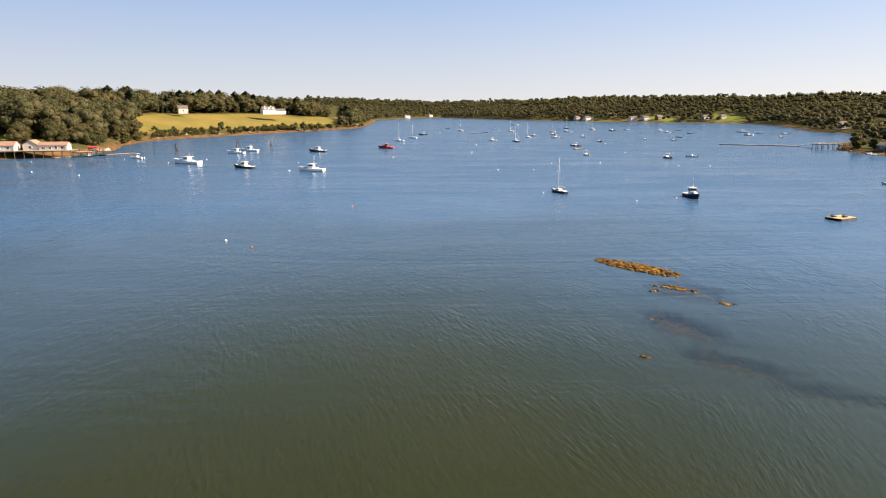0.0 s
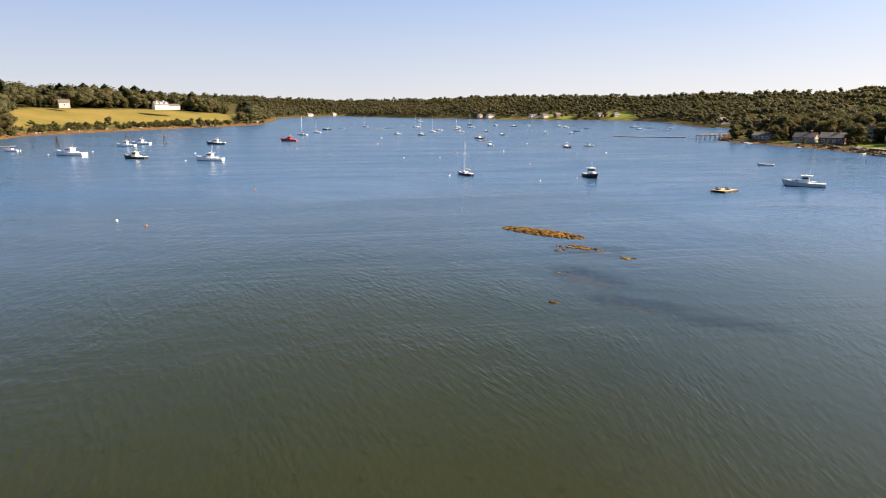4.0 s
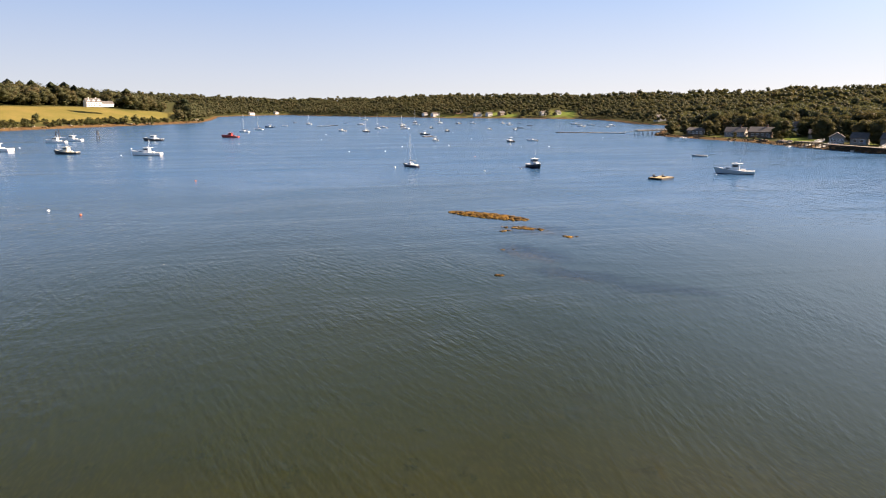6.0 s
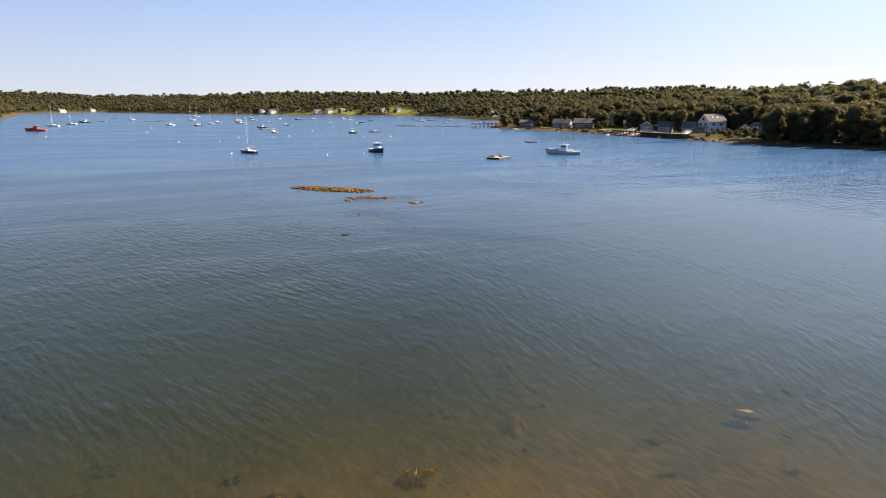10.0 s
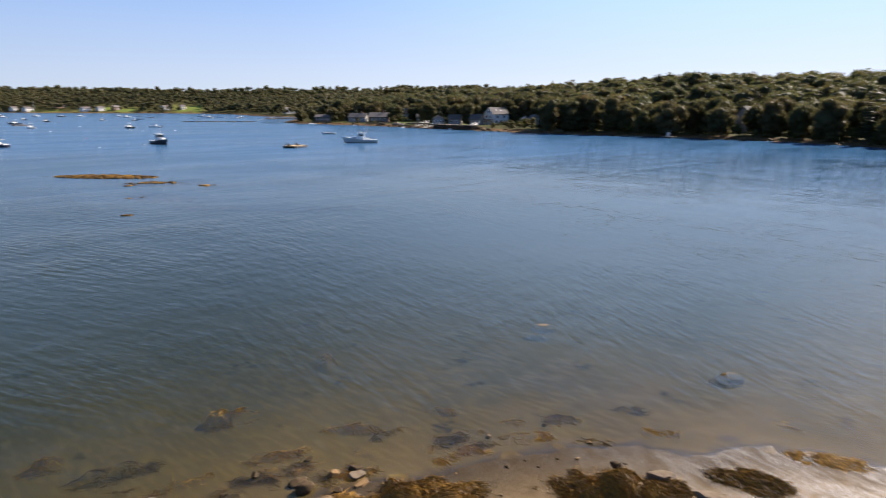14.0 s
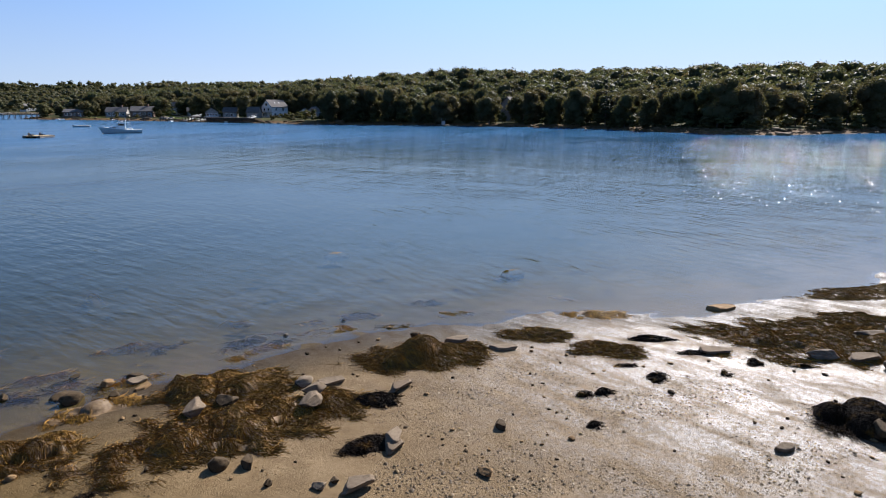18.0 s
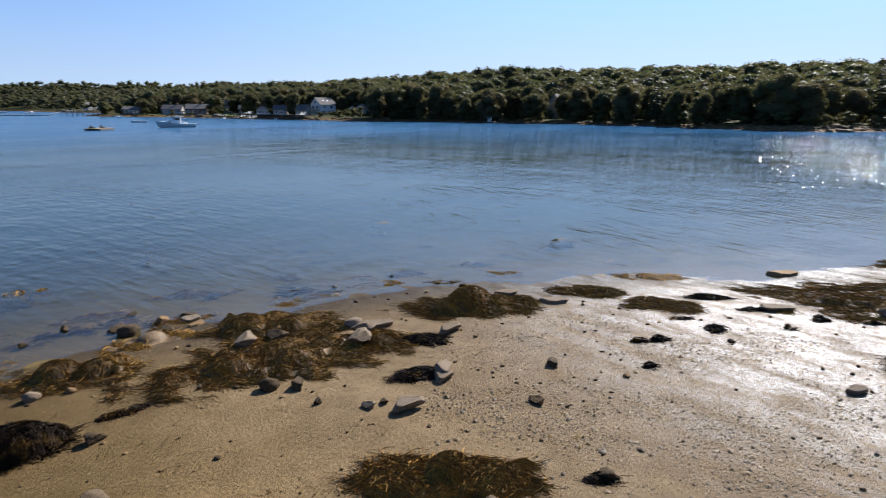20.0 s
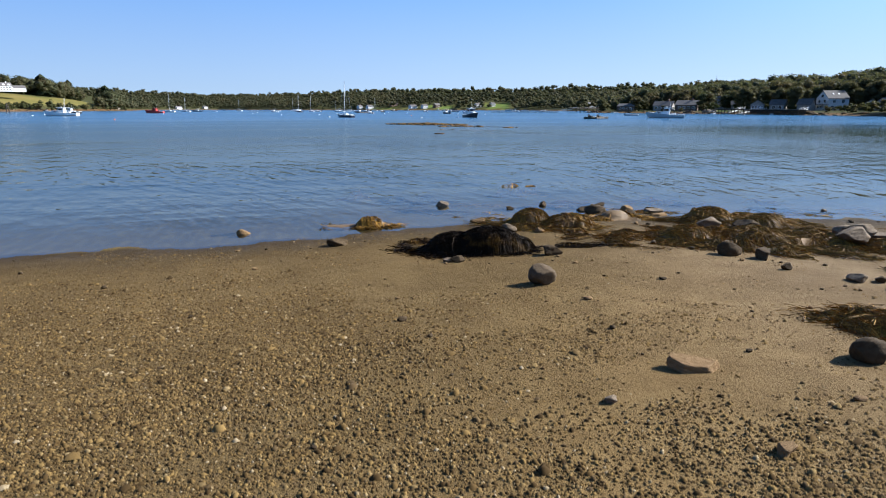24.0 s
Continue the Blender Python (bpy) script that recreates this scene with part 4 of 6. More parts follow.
def cabin_mesh(y0, y1, w0, w1, z0, z1, rake=0.35, tumble=0.1):
    bm = bmesh.new()
    lo = [bm.verts.new(p) for p in ((-w0 / 2, y0, z0), (w0 / 2, y0, z0), (w1 / 2, y1, z0), (-w1 / 2, y1, z0))]
    hi = [bm.verts.new(p) for p in ((-w0 / 2 + tumble, y0, z1), (w0 / 2 - tumble, y0, z1), (w1 / 2 - tumble, y1 - rake, z1), (-w1 / 2 + tumble, y1 - rake, z1))]
    bm.faces.new(lo[::-1])
    bm.faces.new(hi)
    for k in range(4):
        bm.faces.new((lo[k], lo[(k + 1) % 4], hi[(k + 1) % 4], hi[k]))
    bmesh.ops.bevel(bm, geom=bm.edges[:], offset=0.05, segments=1, affect="EDGES")
    return bm


def lobster_boat(x, y, heading, L, hull, label, house_mat=None, antennas=0, group="moored boats", name="lobster_boat"):
    B = L * 0.32
    free, rise = L * 0.085, L * 0.085
    t = thing(name, pose(x, y, 0, 0, 0, -heading), label, "boat", group)
    hm = house_mat or WHITE
    h = part("hull", hull_mesh(L, B, free, rise, 0.86, 0.55, nose=0.4), hull, t, smooth=False)
    part("bottom_paint", hull_mesh(L, B, free, rise, 0.86, 0.55, z_cut=0.12, inset=0.012), BOTTOM, h)
    part("rub_rail", deck_mesh(L, B, free, rise, 0.86, drop=-0.05, inset=-0.05, y0=-1.0, y1=1.0), hm, t)
    part("foredeck", deck_mesh(L, B, free, rise, 0.86, drop=-0.09, y0=0.15, y1=1.0, inset=0.1), hm, t)
    part("cockpit_sole", box(0, -L * 0.24, free + 0.055, B * 0.72, L * 0.42, 0.06), DECK, t)
    z0 = free + rise * 0.25
    part("trunk_cabin", cabin_mesh(L * 0.08, L * 0.34, B * 0.66, B * 0.42, z0, z0 + 0.75, 0.5), hm, t)
    w = part("wheelhouse", cabin_mesh(-L * 0.10, L * 0.10, B * 0.70, B * 0.66, z0, z0 + 1.75, 0.35), hm, t)
    part("windscreen", cabin_mesh(L * 0.075, L * 0.105, B * 0.60, B * 0.58, z0 + 0.95, z0 + 1.6, 0.14, 0.05), GLASS, w)
    for sx in (-1, 1):
        part("side_window", box(sx * (B * 0.335), 0.0, z0 + 0.95, 0.12, L * 0.13, 0.5), GLASS, w)
        part("porthole", box(sx * (B * 0.275), L * 0.2, z0 + 0.28, 0.14, L * 0.09, 0.24), GLASS, t)
    part("roof", box(0, -L * 0.03, z0 + 1.75, B * 0.74, L * 0.30, 0.10, 0.04), hm, t)
    part("radar", box(0, 0, z0 + 1.85, 0.5, 0.5, 0.28, 0.08), WHITE, t)
    for k in range(antennas):
        part("antenna", rod((-0.5 + k * 1.0, -L * 0.08, z0 + 1.85), (-0.5 + k * 1.0, -L * 0.12, z0 + 1.85 + L * 0.32), 0.035, 0.02, 6), MASTW, t)
    if not antennas:
        part("mast", rod((0, -L * 0.1, z0 + 1.85), (0, -L * 0.1, z0 + 3.2), 0.05, 0.03, 6), MASTW, t)
    part("engine_box", box(0, -L * 0.2, free + 0.11, B * 0.28, L * 0.13, 0.45, 0.05), hm, t)
    part("washboard", box(0, -L * 0.485, free + 0.06, B * 0.8, 0.25, 0.14), hm, t)
    return t


def motor_boat(x, y, heading, L, hull, label, top=True, group="moored boats"):
    B = L * 0.34
    free, rise = L * 0.095, L * 0.06
    t = thing("motor_boat", pose(x, y, 0, 0, 0, -heading), label, "boat", group)
    h = part("hull", hull_mesh(L, B, free, rise, 0.9, 0.35, nose=0.35), hull, t)
    part("bottom_paint", hull_mesh(L, B, free, rise, 0.9, 0.35, z_cut=0.08, inset=0.01), BOTTOM, h)
    part("deck", deck_mesh(L, B, free, rise, 0.9, drop=-0.06, y0=0.0, y1=1.0), WHITE, t)
    part("cockpit_sole", box(0, -L * 0.25, free * 0.95, B * 0.74, L * 0.44, 0.06), DECK, t)
    c = part("cuddy", cabin_mesh(-L * 0.05, L * 0.26, B * 0.66, B * 0.4, free, free + 0.75, 0.7), WHITE, t)
    part("windscreen", cabin_mesh(-L * 0.02, L * 0.08, B * 0.62, B * 0.5, free + 0.72, free + 1.2, 0.4), GLASS, c)
    if top:
        part("hardtop", box(0, -L * 0.05, free + 1.75, B * 0.66, L * 0.26, 0.08, 0.03), WHITE, t)
        for sx in (-1, 1):
            for sy in (-L * 0.15, L * 0.05):
                part("top_post", rod((sx * B * 0.3, sy, free + 0.6), (sx * B * 0.29, sy, free + 1.75), 0.03, 0.03, 6), ALU, t)
    o = part("outboard", box(0, -L * 0.5 - 0.22, 0.25, 0.45, 0.5, 0.8, 0.1), BLACKHULL, t)
    part("leg", box(0, -L * 0.5 - 0.25, -0.5, 0.16, 0.3, 0.8), BLACKHULL, o)
    return t


def sail_boat(x, y, heading, L, mast, hull, label, boom=True, group="moored boats"):
    B = L * 0.30
    free, rise = L * 0.085, L * 0.035
    t = thing("sail_boat", pose(x, y, 0, 0, 0, -heading), label, "boat", group)
    h = part("hull", hull_mesh(L, B, free, rise, 0.62, 0.7, nose=0.6), hull, t)
    part("boot_stripe", hull_mesh(L, B, free, rise, 0.62, 0.7, z_cut=0.10, inset=0.012), BOTTOM, h)
    part("deck", deck_mesh(L, B, free, rise, 0.62, drop=-0.05), WHITE, t)
    c = part("cabin", cabin_mesh(-L * 0.08, L * 0.24, B * 0.60, B * 0.36, free, free + 0.55, 0.35), WHITE, t)
    for sx in (-1, 1):
        part("porthole", box(sx * B * 0.26, L * 0.05, free + 0.22, 0.10, L * 0.14, 0.18), GLASS, c)
    part("coaming", box(0, -L * 0.25, free, B * 0.5, L * 0.28, 0.22, 0.05), CREAM, t)
    m = part("mast", rod((0, L * 0.08, free + 0.3), (0, L * 0.06, mast), 0.085, 0.055, 8), MASTW, t)
    part("spreader", rod((-0.7, L * 0.07, mast * 0.62), (0.7, L * 0.07, mast * 0.62), 0.03, 0.03, 6), MASTW, m)
    if boom:
        part("boom", rod((0, L * 0.06, free + 1.25), (0, -L * 0.34, free + 1.2), 0.06, 0.05, 8), MASTW, t)
        part("sail_cover", rod((0, L * 0.05, free + 1.38), (0, -L * 0.30, free + 1.30), 0.16, 0.10, 8), NAVY if hull is not NAVY else CREAM, t)
    for a, b in (((0, L * 0.5, free + rise), (0, L * 0.06, mast)), ((0, -L * 0.5, free), (0, L * 0.06, mast)), ((B * 0.46, L * 0.04, free), (0, L * 0.06, mast * 0.95)), ((-B * 0.46, L * 0.04, free), (0, L * 0.06, mast * 0.95))):
        part("stay", rod(a, b, 0.012, 0.012, 4), ALU, t)
    part("rudder", box(0, -L * 0.51, -0.4, 0.06, 0.4, 0.8), BOTTOM, t)
    return t


def skiff(x, y, heading, L, mat, label, group="moored boats", z=0.0, motor=False):
    B = L * 0.36
    t = thing("skiff", pose(x, y, z, 0, 0, -heading), label, "boat", group)
    part("hull", hull_mesh(L, B, 0.42, 0.22, 0.85, 0.12, nose=0.2), mat, t)
    part("gunwale", deck_mesh(L, B, 0.43, 0.22, 0.85, drop=-0.03, inset=-0.03), mat, t)
    part("well", deck_mesh(L * 0.9, B * 0.86, 0.42, 0.16, 0.85, drop=-0.07, y0=-0.9, y1=0.7), WOOD, t)
    for sy in (-0.22, 0.08):
        part("thwart", box(0, sy * L, 0.48, B * 0.8, 0.28, 0.05), WOOD, t)
    if motor:
        part("outboard", box(0, -L * 0.52, 0.3, 0.3, 0.3, 0.6, 0.05), BLACKHULL, t)
    return t


def buoy(x, y, r, mat, label):
    t = thing("mooring_buoy", pose(x, y, 0), label, "buoy", "mooring buoys")
    v, f = ICO2
    k = new("ball", mesh_from("ball", v * (r, r, r * 0.9) + (0, 0, r * 0.35), f, mat, smooth=True))
    k.parent = t
    part("ring", rod((0, 0, r * 1.15), (0, 0, r * 1.45), r * 0.18, r * 0.14, 6), BLACKHULL, t)


lobster_boat(118.3, 151.8, -50, 9.7, GREYHULL, "pale grey lobster boat with a white wheelhouse on its mooring")
lobster_boat(-121.5, 303.4, -72, 14.0, WHITE, "long white express cruiser with a hardtop")
lobster_boat(-87.0, 278.8, -70, 9.6, BLACKHULL, "black-hulled lobster boat with a cream wheelhouse", CREAM)
lobster_boat(-54.8, 264.9, -78, 10.8, WHITE, "white lobster boat with tall antennas", antennas=2)
lobster_boat(-75.8, 387.0, -75, 10.5, BLACKHULL, "dark lobster boat with a low white house")
lobster_boat(-120.5, 373.0, -78, 10.5, WHITE, "white lobster boat lying beside a larger one")
lobster_boat(-119.0, 394.0, -78, 11.0, WHITE, "white lobster boat with a high wheelhouse")
lobster_boat(-37.4, 418.8, -70, 10.5, RED, "red-hulled work boat with a red wheelhouse", RED)
lobster_boat(71.3, 182.6, 178, 8.6, BLACKHULL, "black and white motor cruiser, bow towards the beach", antennas=1, name="motor_boat")
sail_boat(35.1, 193.6, -26, 7.2, 10.6, NAVY, "small sloop, dark hull and white deck, bare mast")
sail_boat(-35.6, 515.6, -50, 9.5, 15.0, WHITE, "white sloop with a bare mast")
sail_boat(-27.1, 565.2, -50, 9.0, 12.0, WHITE, "white sloop far up the moorings")
motor_boat(-20.5, 639.2, -70, 9.0, NAVY, "low dark motor boat")
skiff(-7.0, 683.2, -70, 6.5, WHITE, "white skiff on a far mooring")
motor_boat(-160.9, 336.5, -70, 8.0, WHITE, "white motor boat near the wharf")
skiff(148.5, 211.4, -50, 5.4, GREYHULL, "pale open skiff on a mooring")
for x, y, l, m in ((19.2, 751.7, 10, 13), (75.1, 728, 9, 14), (55.8, 501.4, 9.5, 13.5), (73.8, 569.8, 9, 14), (118.5, 706.6, 9, 11), (155.5, 825.2, 10, 16), (177.9, 778.2, 10, 16)):
    sail_boat(x, y, -40 + (x * 7) % 25, l, m, WHITE if int(y) % 3 else NAVY, "white sloop among the far moorings" if int(y) % 3 else "dark-hulled sloop among the far moorings")
for x, y, l, mt in ((38.8, 520.5, 8, WHITE), (111.2, 1020, 12, WHITE), (84.1, 605, 8, WHITE), (105.7, 630, 9, BLACKHULL), (97.9, 568, 8.5, WHITE), (134.3, 705, 9, WHITE), (123.8, 578, 6.5, BLACKHULL),
                    (119.4, 497.7, 7.5, BLACKHULL), (89.2, 438.2, 8, NAVY), (77.7, 352.1, 6.6, WHITE), (191, 737, 8.5, BLACKHULL), (213, 754, 7.5, WHITE), (244, 732, 9, WHITE), (234, 680, 9, WHITE), (181.9, 512, 4.5, NAVY),
                    (165.3, 532, 6, WHITE), (114.5, 330.2, 7.0, BLACKHULL), (130, 337.5, 6.0, WHITE), (310, 674, 10, WHITE), (284, 604, 9, WHITE), (314, 643, 8, WHITE), (295, 567, 6, WHITE), (330, 627.5, 7, WHITE)):
    motor_boat(x, y, -60 + (x * 13) % 60, l, mt, "white motor boat on its mooring" if mt is WHITE else "dark-hulled motor boat with a white top", top=int(y) % 2 == 0)
for x, y in ((4.6, 839.7), (65.9, 810.5), (270.6, 749.4), (246.2, 648.3), (206.1, 566.8)):
    skiff(x, y, -60, 5.5, WHITE if int(x) % 2 else NAVY, "small open boat on a far mooring")
for x, y in ((29.8, 192.3), (66.1, 180.3), (-42.5, 121.4), (22.5, 267.7), (53.2, 174.9), (-26.9, 339.4), (-70.1, 308.2), (-121.2, 327.5), (-132.2, 307.0), (-64.2, 265.2), (37.5, 267.2), (49.9, 297.7),
             (22.8, 455.5), (16.3, 377.9), (104.0, 284.0), (117.6, 283.5), (103.8, 369.3), (116.2, 465.4), (187.3, 365.8), (-142.5, 249.0), (-170.2, 263.4), (-203.6, 316.1), (-166.0, 332.9), (73.8, 303.3), (111.0, 150.0)):
    buoy(x, y, 0.20 + 0.04 * ((x * 3) % 3), BUOYW, "white ball-shaped mooring buoy")
for x, y in ((-35.7, 115.6), (-24.1, 165.8), (65.9, 229.4)):
    buoy(x, y, 0.2, BUOYR, "orange ball-shaped mooring buoy")

# ---- the woods ----
TREE_KINDS = [make_tree("broadleaf", 40 + k) for k in range(6)] + [make_tree("spruce", 60 + k) for k in range(4)]
for k, src in enumerate(TREE_KINDS):
    src.matrix_basis = pose(300 + 9 * k, 100 + 5 * k, 8.0)


def plant(p, h, spruce_share, seed, lo=0.75, hi=1.2):
    r = random.Random(seed)
    for (x, y), z in zip(p, h):
        src = TREE_KINDS[6 + r.randrange(4)] if r.random() < spruce_share(x, y) else TREE_KINDS[r.randrange(6)]
        s = r.uniform(lo, hi)
        t = copy_thing(src, pose(float(x), float(y), float(z), 0, 0, r.uniform(0, 360)))
        t.scale = (s * r.uniform(0.9, 1.1), s * r.uniform(0.9, 1.1), s)


def woods(name, p, h, seed, size, label, leaf_mat, kind="broad", blobs=7, leaves=420, leaf=0.046, lo=0.55, hi=1.3, core=0.84):
    """Many crowns as one mesh."""
    r = np.random.default_rng(seed)
    vs, fs, off = [], [], 0
    shapes = []
    for k in range(5):
        if kind == "broad":
            shapes.append(leafy_crown(0.92, 0.56, blobs, leaves, leaf, seed + k, base=0.42, template=ICO0 if blobs > 4 else ICO1, core=core))
        else:
            shapes.append(needle_crown(1.0, 0.23, 9, seed + k))
    for (x, y), z in zip(p, h):
        v, f = shapes[r.integers(5)]
        a, s = r.uniform(0, 6.28), size * r.uniform(lo, hi)
        c, sn = math.cos(a), math.sin(a)
        q = v @ np.array([[c, sn, 0], [-sn, c, 0], [0, 0, 1]]) * np.array([s * r.uniform(0.9, 1.2), s * r.uniform(0.9, 1.2), s])
        vs.append(q + (x, y, z - 0.3)), fs.append(f + off)
        off += len(v)
    return tagged(new(name, mesh_from(name, np.concatenate(vs), np.concatenate(fs), leaf_mat)), label, "woods", kind="stuff")


ALL_WOODS = []
# east shore: single trees along the water's edge, woods behind them
p, h, s = scatter(35, 103, 150, 560, 6.6, 11)
ok = free_of_yards(p) & (p[:, 1] < 440)
p, h, s = p[ok], h[ok], s[ok]
a = np.degrees(np.arctan2(p[:, 0], p[:, 1]))
d = np.hypot(p[:, 0], p[:, 1])
view = (a > 46.4) & (a < 54.0) & (d < 352) | (a > 35.5) & (a < 46.6) & (s < 31) | (a > 33.5) & (a < 36) & (s < 20)
front = (s > 4) & (s < 26) & ((a > 49.5) & (a < 82) | (s > 12) & (a >= 82) | (s > 24) & (a > 36)) & ~view | (a > 36) & (a < 53) & (s > 26) & (s < 60) & ~view
idx = np.where(front)[0]
pick = np.random.default_rng(2).permutation(idx)[:250]
plant(p[pick], h[pick], lambda x, y: 0.13, 5, 0.72, 1.12)
for x, y, kind, size in ((280.3, 241.7, "b", 1.05), (287.6, 239.4, "b", 0.95), (257.5, 237.3, "b", 0.85), (255.9, 244.7, "b", 0.80), (256.1, 267.2, "b", 0.90), (259.0, 261.5, "s", 0.85), (256.7, 336.1, "s", 0.95), (270.6, 334.2, "b", 0.95), (263.2, 305.2, "b", 0.85), (279.6, 337.1, "b", 0.95), (243.8, 381.7, "b", 0.60), (248.8, 372.4, "b", 0.60), (253.4, 357.2, "b", 0.70), (253.1, 347.5, "b", 0.65), (269.6, 286.1, "b", 0.85), (295.9, 235.6, "b", 1.00), (286.3, 254.6, "b", 1.10), (268.3, 263.6, "b", 0.95), (280.7, 206.8, "b", 0.90), (285.2, 204.1, "b", 0.95), (283.1, 196.7, "b", 0.95), (295.7, 203.1, "b", 1.00), (290.1, 220.9, "b", 1.00), (285.7, 189.2, "b", 0.90)):
    src = TREE_KINDS[int(x + y) % 6] if kind == "b" else TREE_KINDS[6 + int(x + y) % 4]
    copy_thing(src, pose(x, y, ground_at(x, y), 0, 0, x * 37 % 360)).scale = (size, size, size)
rest = np.setdiff1d(np.where((s > 20) & (s < 230) & ~view & ((a > 47.5) | (s > 34)))[0], pick)
woods("east_woods", p[rest], h[rest], 300, 12.5, "mixed woods behind the east shore, turning in early autumn", LEAF_WOODS)
# west shore
p, h, s = scatter(-38, -5.5, 380, 1060, 7.6, 12)
ok = free_of_yards(p)
p, h, s = p[ok], h[ok], s[ok]
a = np.degrees(np.arctan2(p[:, 0], p[:, 1]))
near = (a < -25) & (s > 8) & (s < 40)
idx = np.random.default_rng(3).permutation(np.where(near)[0])[:45]
plant(p[idx], h[idx], lambda x, y: 0.12, 6, 0.8, 1.25)
top = np.where((a > -24) & (a < -6) & (s > 96) & (s < 120) | (a > -9.5) & (s > 12) & (s < 40) | (a > -13.2) & (s > 62) & (s < 90) | (a > -18.6) & (a < -16.4) & (s > 78) & (s < 96))[0]
top = np.random.default_rng(4).permutation(top)[:85]
plant(p[top], h[top], lambda x, y: 0.38, 7, 0.6, 1.2)
rest = np.setdiff1d(np.where(((a < -25) | (s > 100) | (a > -9) | (a > -13) & (s > 64)) & (s > 10) & (s < 190))[0], np.concatenate([idx, top]))
dark = np.random.default_rng(5).random(len(rest)) < np.where(a[rest] > -24, 0.14, 0.05)
woods("west_woods", p[rest[~dark]], h[rest[~dark]], 320, 17.5, "mixed woods above the west shore", LEAF_WOODS)
woods("west_spruces", p[rest[dark]], h[rest[dark]], 330, 17.5, "dark spruces above the west shore", NEEDLE, "needle")
# the head of the harbour
p, h, s = scatter(-9, 40, 440, 2300, 8.6, 13)
ok = free_of_yards(p) & (p[:, 1] > 430)
p, h, s = p[ok], h[ok], s[ok]
deep = np.where((s > 7) & (s < 210))[0]
woods("far_woods", p[deep], h[deep], 340, 11.5, "rolling woods round the head of the harbour", LEAF_WOODS, blobs=3, leaves=54, leaf=0.08, lo=0.5, hi=1.35, core=0.86)
p, h, s = scatter(-12, 62, 520, 3300, 16.5, 14)
deep = np.where((s > 210) & (s < 900))[0]
woods("far_woods", p[deep], h[deep], 360, 17.0, "wooded hills behind the harbour", LEAF_WOODS, blobs=2, leaves=30, leaf=0.10, lo=0.6, hi=1.3, core=0.88)
for src in TREE_KINDS:
    for o in (*src.children_recursive, src):
        bpy.data.objects.remove(o)

# ---- the beach ----
def stone_material(name, a, b, c, spread=1.0):
    m = Nodes(name)
    co = m.coords()
    rnd = m.add("ObjectInfo").outputs["Random"]
    isl = m.add("NewGeometry").outputs["Random Per Island"]
    big, fine = m.noise(co, 3.0 * spread, 4, 0.6), m.noise(co, 30.0 * spread, 5, 0.7)
    col = m.mix(m.ramp(big, [(0.35, 0.0), (0.65, 1.0)]), a, b)
    col = m.mix(m.math("MULTIPLY", rnd, 0.5), col, c)
    col = m.mix(m.ramp(fine, [(0.55, 0.0), (0.70, 0.6)]), col, tuple(x * 0.4 for x in a))
    m.link(col, m.bsdf.inputs["Base Color"])
    m.bsdf.inputs["Roughness"].default_value = 0.85
    m.bsdf.inputs["Specular IOR Level"].default_value = 0.1
    m.link(m.bump(fine, 0.5, 0.01, m.bump(big, 0.4, 0.03)), m.bsdf.inputs["Normal"])
    return m.mat


STONE = stone_material("grey_stone", (0.15, 0.112, 0.074), (0.22, 0.170, 0.116), (0.12, 0.080, 0.046))
DARKSTONE = stone_material("dark_stone", (0.052, 0.035, 0.018), (0.092, 0.063, 0.034), (0.042, 0.026, 0.012))
MIDSTONE = stone_material("brown_stone", (0.098, 0.070, 0.043), (0.155, 0.112, 0.068), (0.080, 0.054, 0.030))
TANSTONE = stone_material("tan_stone", (0.20, 0.12, 0.052), (0.30, 0.19, 0.09), (0.12, 0.075, 0.036))


def pebble_material(wet=False):
    m = Nodes("wet_pebbles" if wet else "pebbles")
    isl = m.add("NewGeometry").outputs["Random Per Island"]
    col = m.ramp(isl, [(0.0, (0.040, 0.025, 0.010)), (0.30, (0.085, 0.052, 0.019)), (0.55, (0.150, 0.094, 0.033)), (0.74, (0.23, 0.146, 0.050)), (0.84, (0.085, 0.056, 0.028)), (0.96, (0.26, 0.175, 0.068)), (1.0, (0.36, 0.28, 0.17))])
    fine = m.noise(m.position(), 60.0, 4, 0.6)
    col = m.mix(m.ramp(fine, [(0.45, 0.0), (0.7, 0.4)]), col, (0.08, 0.05, 0.025))
    m.link(col, m.bsdf.inputs["Base Color"])
    m.bsdf.inputs["Roughness"].default_value = 0.62 if wet else 0.9
    m.bsdf.inputs["Specular IOR Level"].default_value = 0.25 if wet else 0.05
    return m.mat


def weed_material(name, gold, bright=1.0):
    m = Nodes(name)
    isl = m.add("NewGeometry").outputs["Random Per Island"]
    pos = m.position()
    base = m.ramp(isl, [(0.0, (0.065, 0.037, 0.012)), (0.35, (0.125, 0.068, 0.016)), (0.7, (0.20, 0.108, 0.020)), (1.0, (0.32, 0.165, 0.026))])
    base = m.mix(1.0, base, (bright, bright, bright), "MULTIPLY")
    dark = m.ramp(m.noise(pos, 2.6, 4, 0.6), [(0.40 - 0.16 * (gold > 0.8), 0.0), (0.62 - 0.16 * (gold > 0.8), 1.0)])
    col = m.mix(m.math("MULTIPLY", dark, gold), base, (0.016, 0.010, 0.006))
    m.link(col, m.bsdf.inputs["Base Color"])
    m.bsdf.inputs["Roughness"].default_value = 0.6
    m.bsdf.inputs["Specular IOR Level"].default_value = 0.05
    fine = m.noise(pos, 45.0, 4, 0.7)
    m.link(m.bump(fine, 0.5, 0.01), m.bsdf.inputs["Normal"])
    return m.mat


GOLDWEED = weed_material("golden_rockweed", 0.06, 3.0)
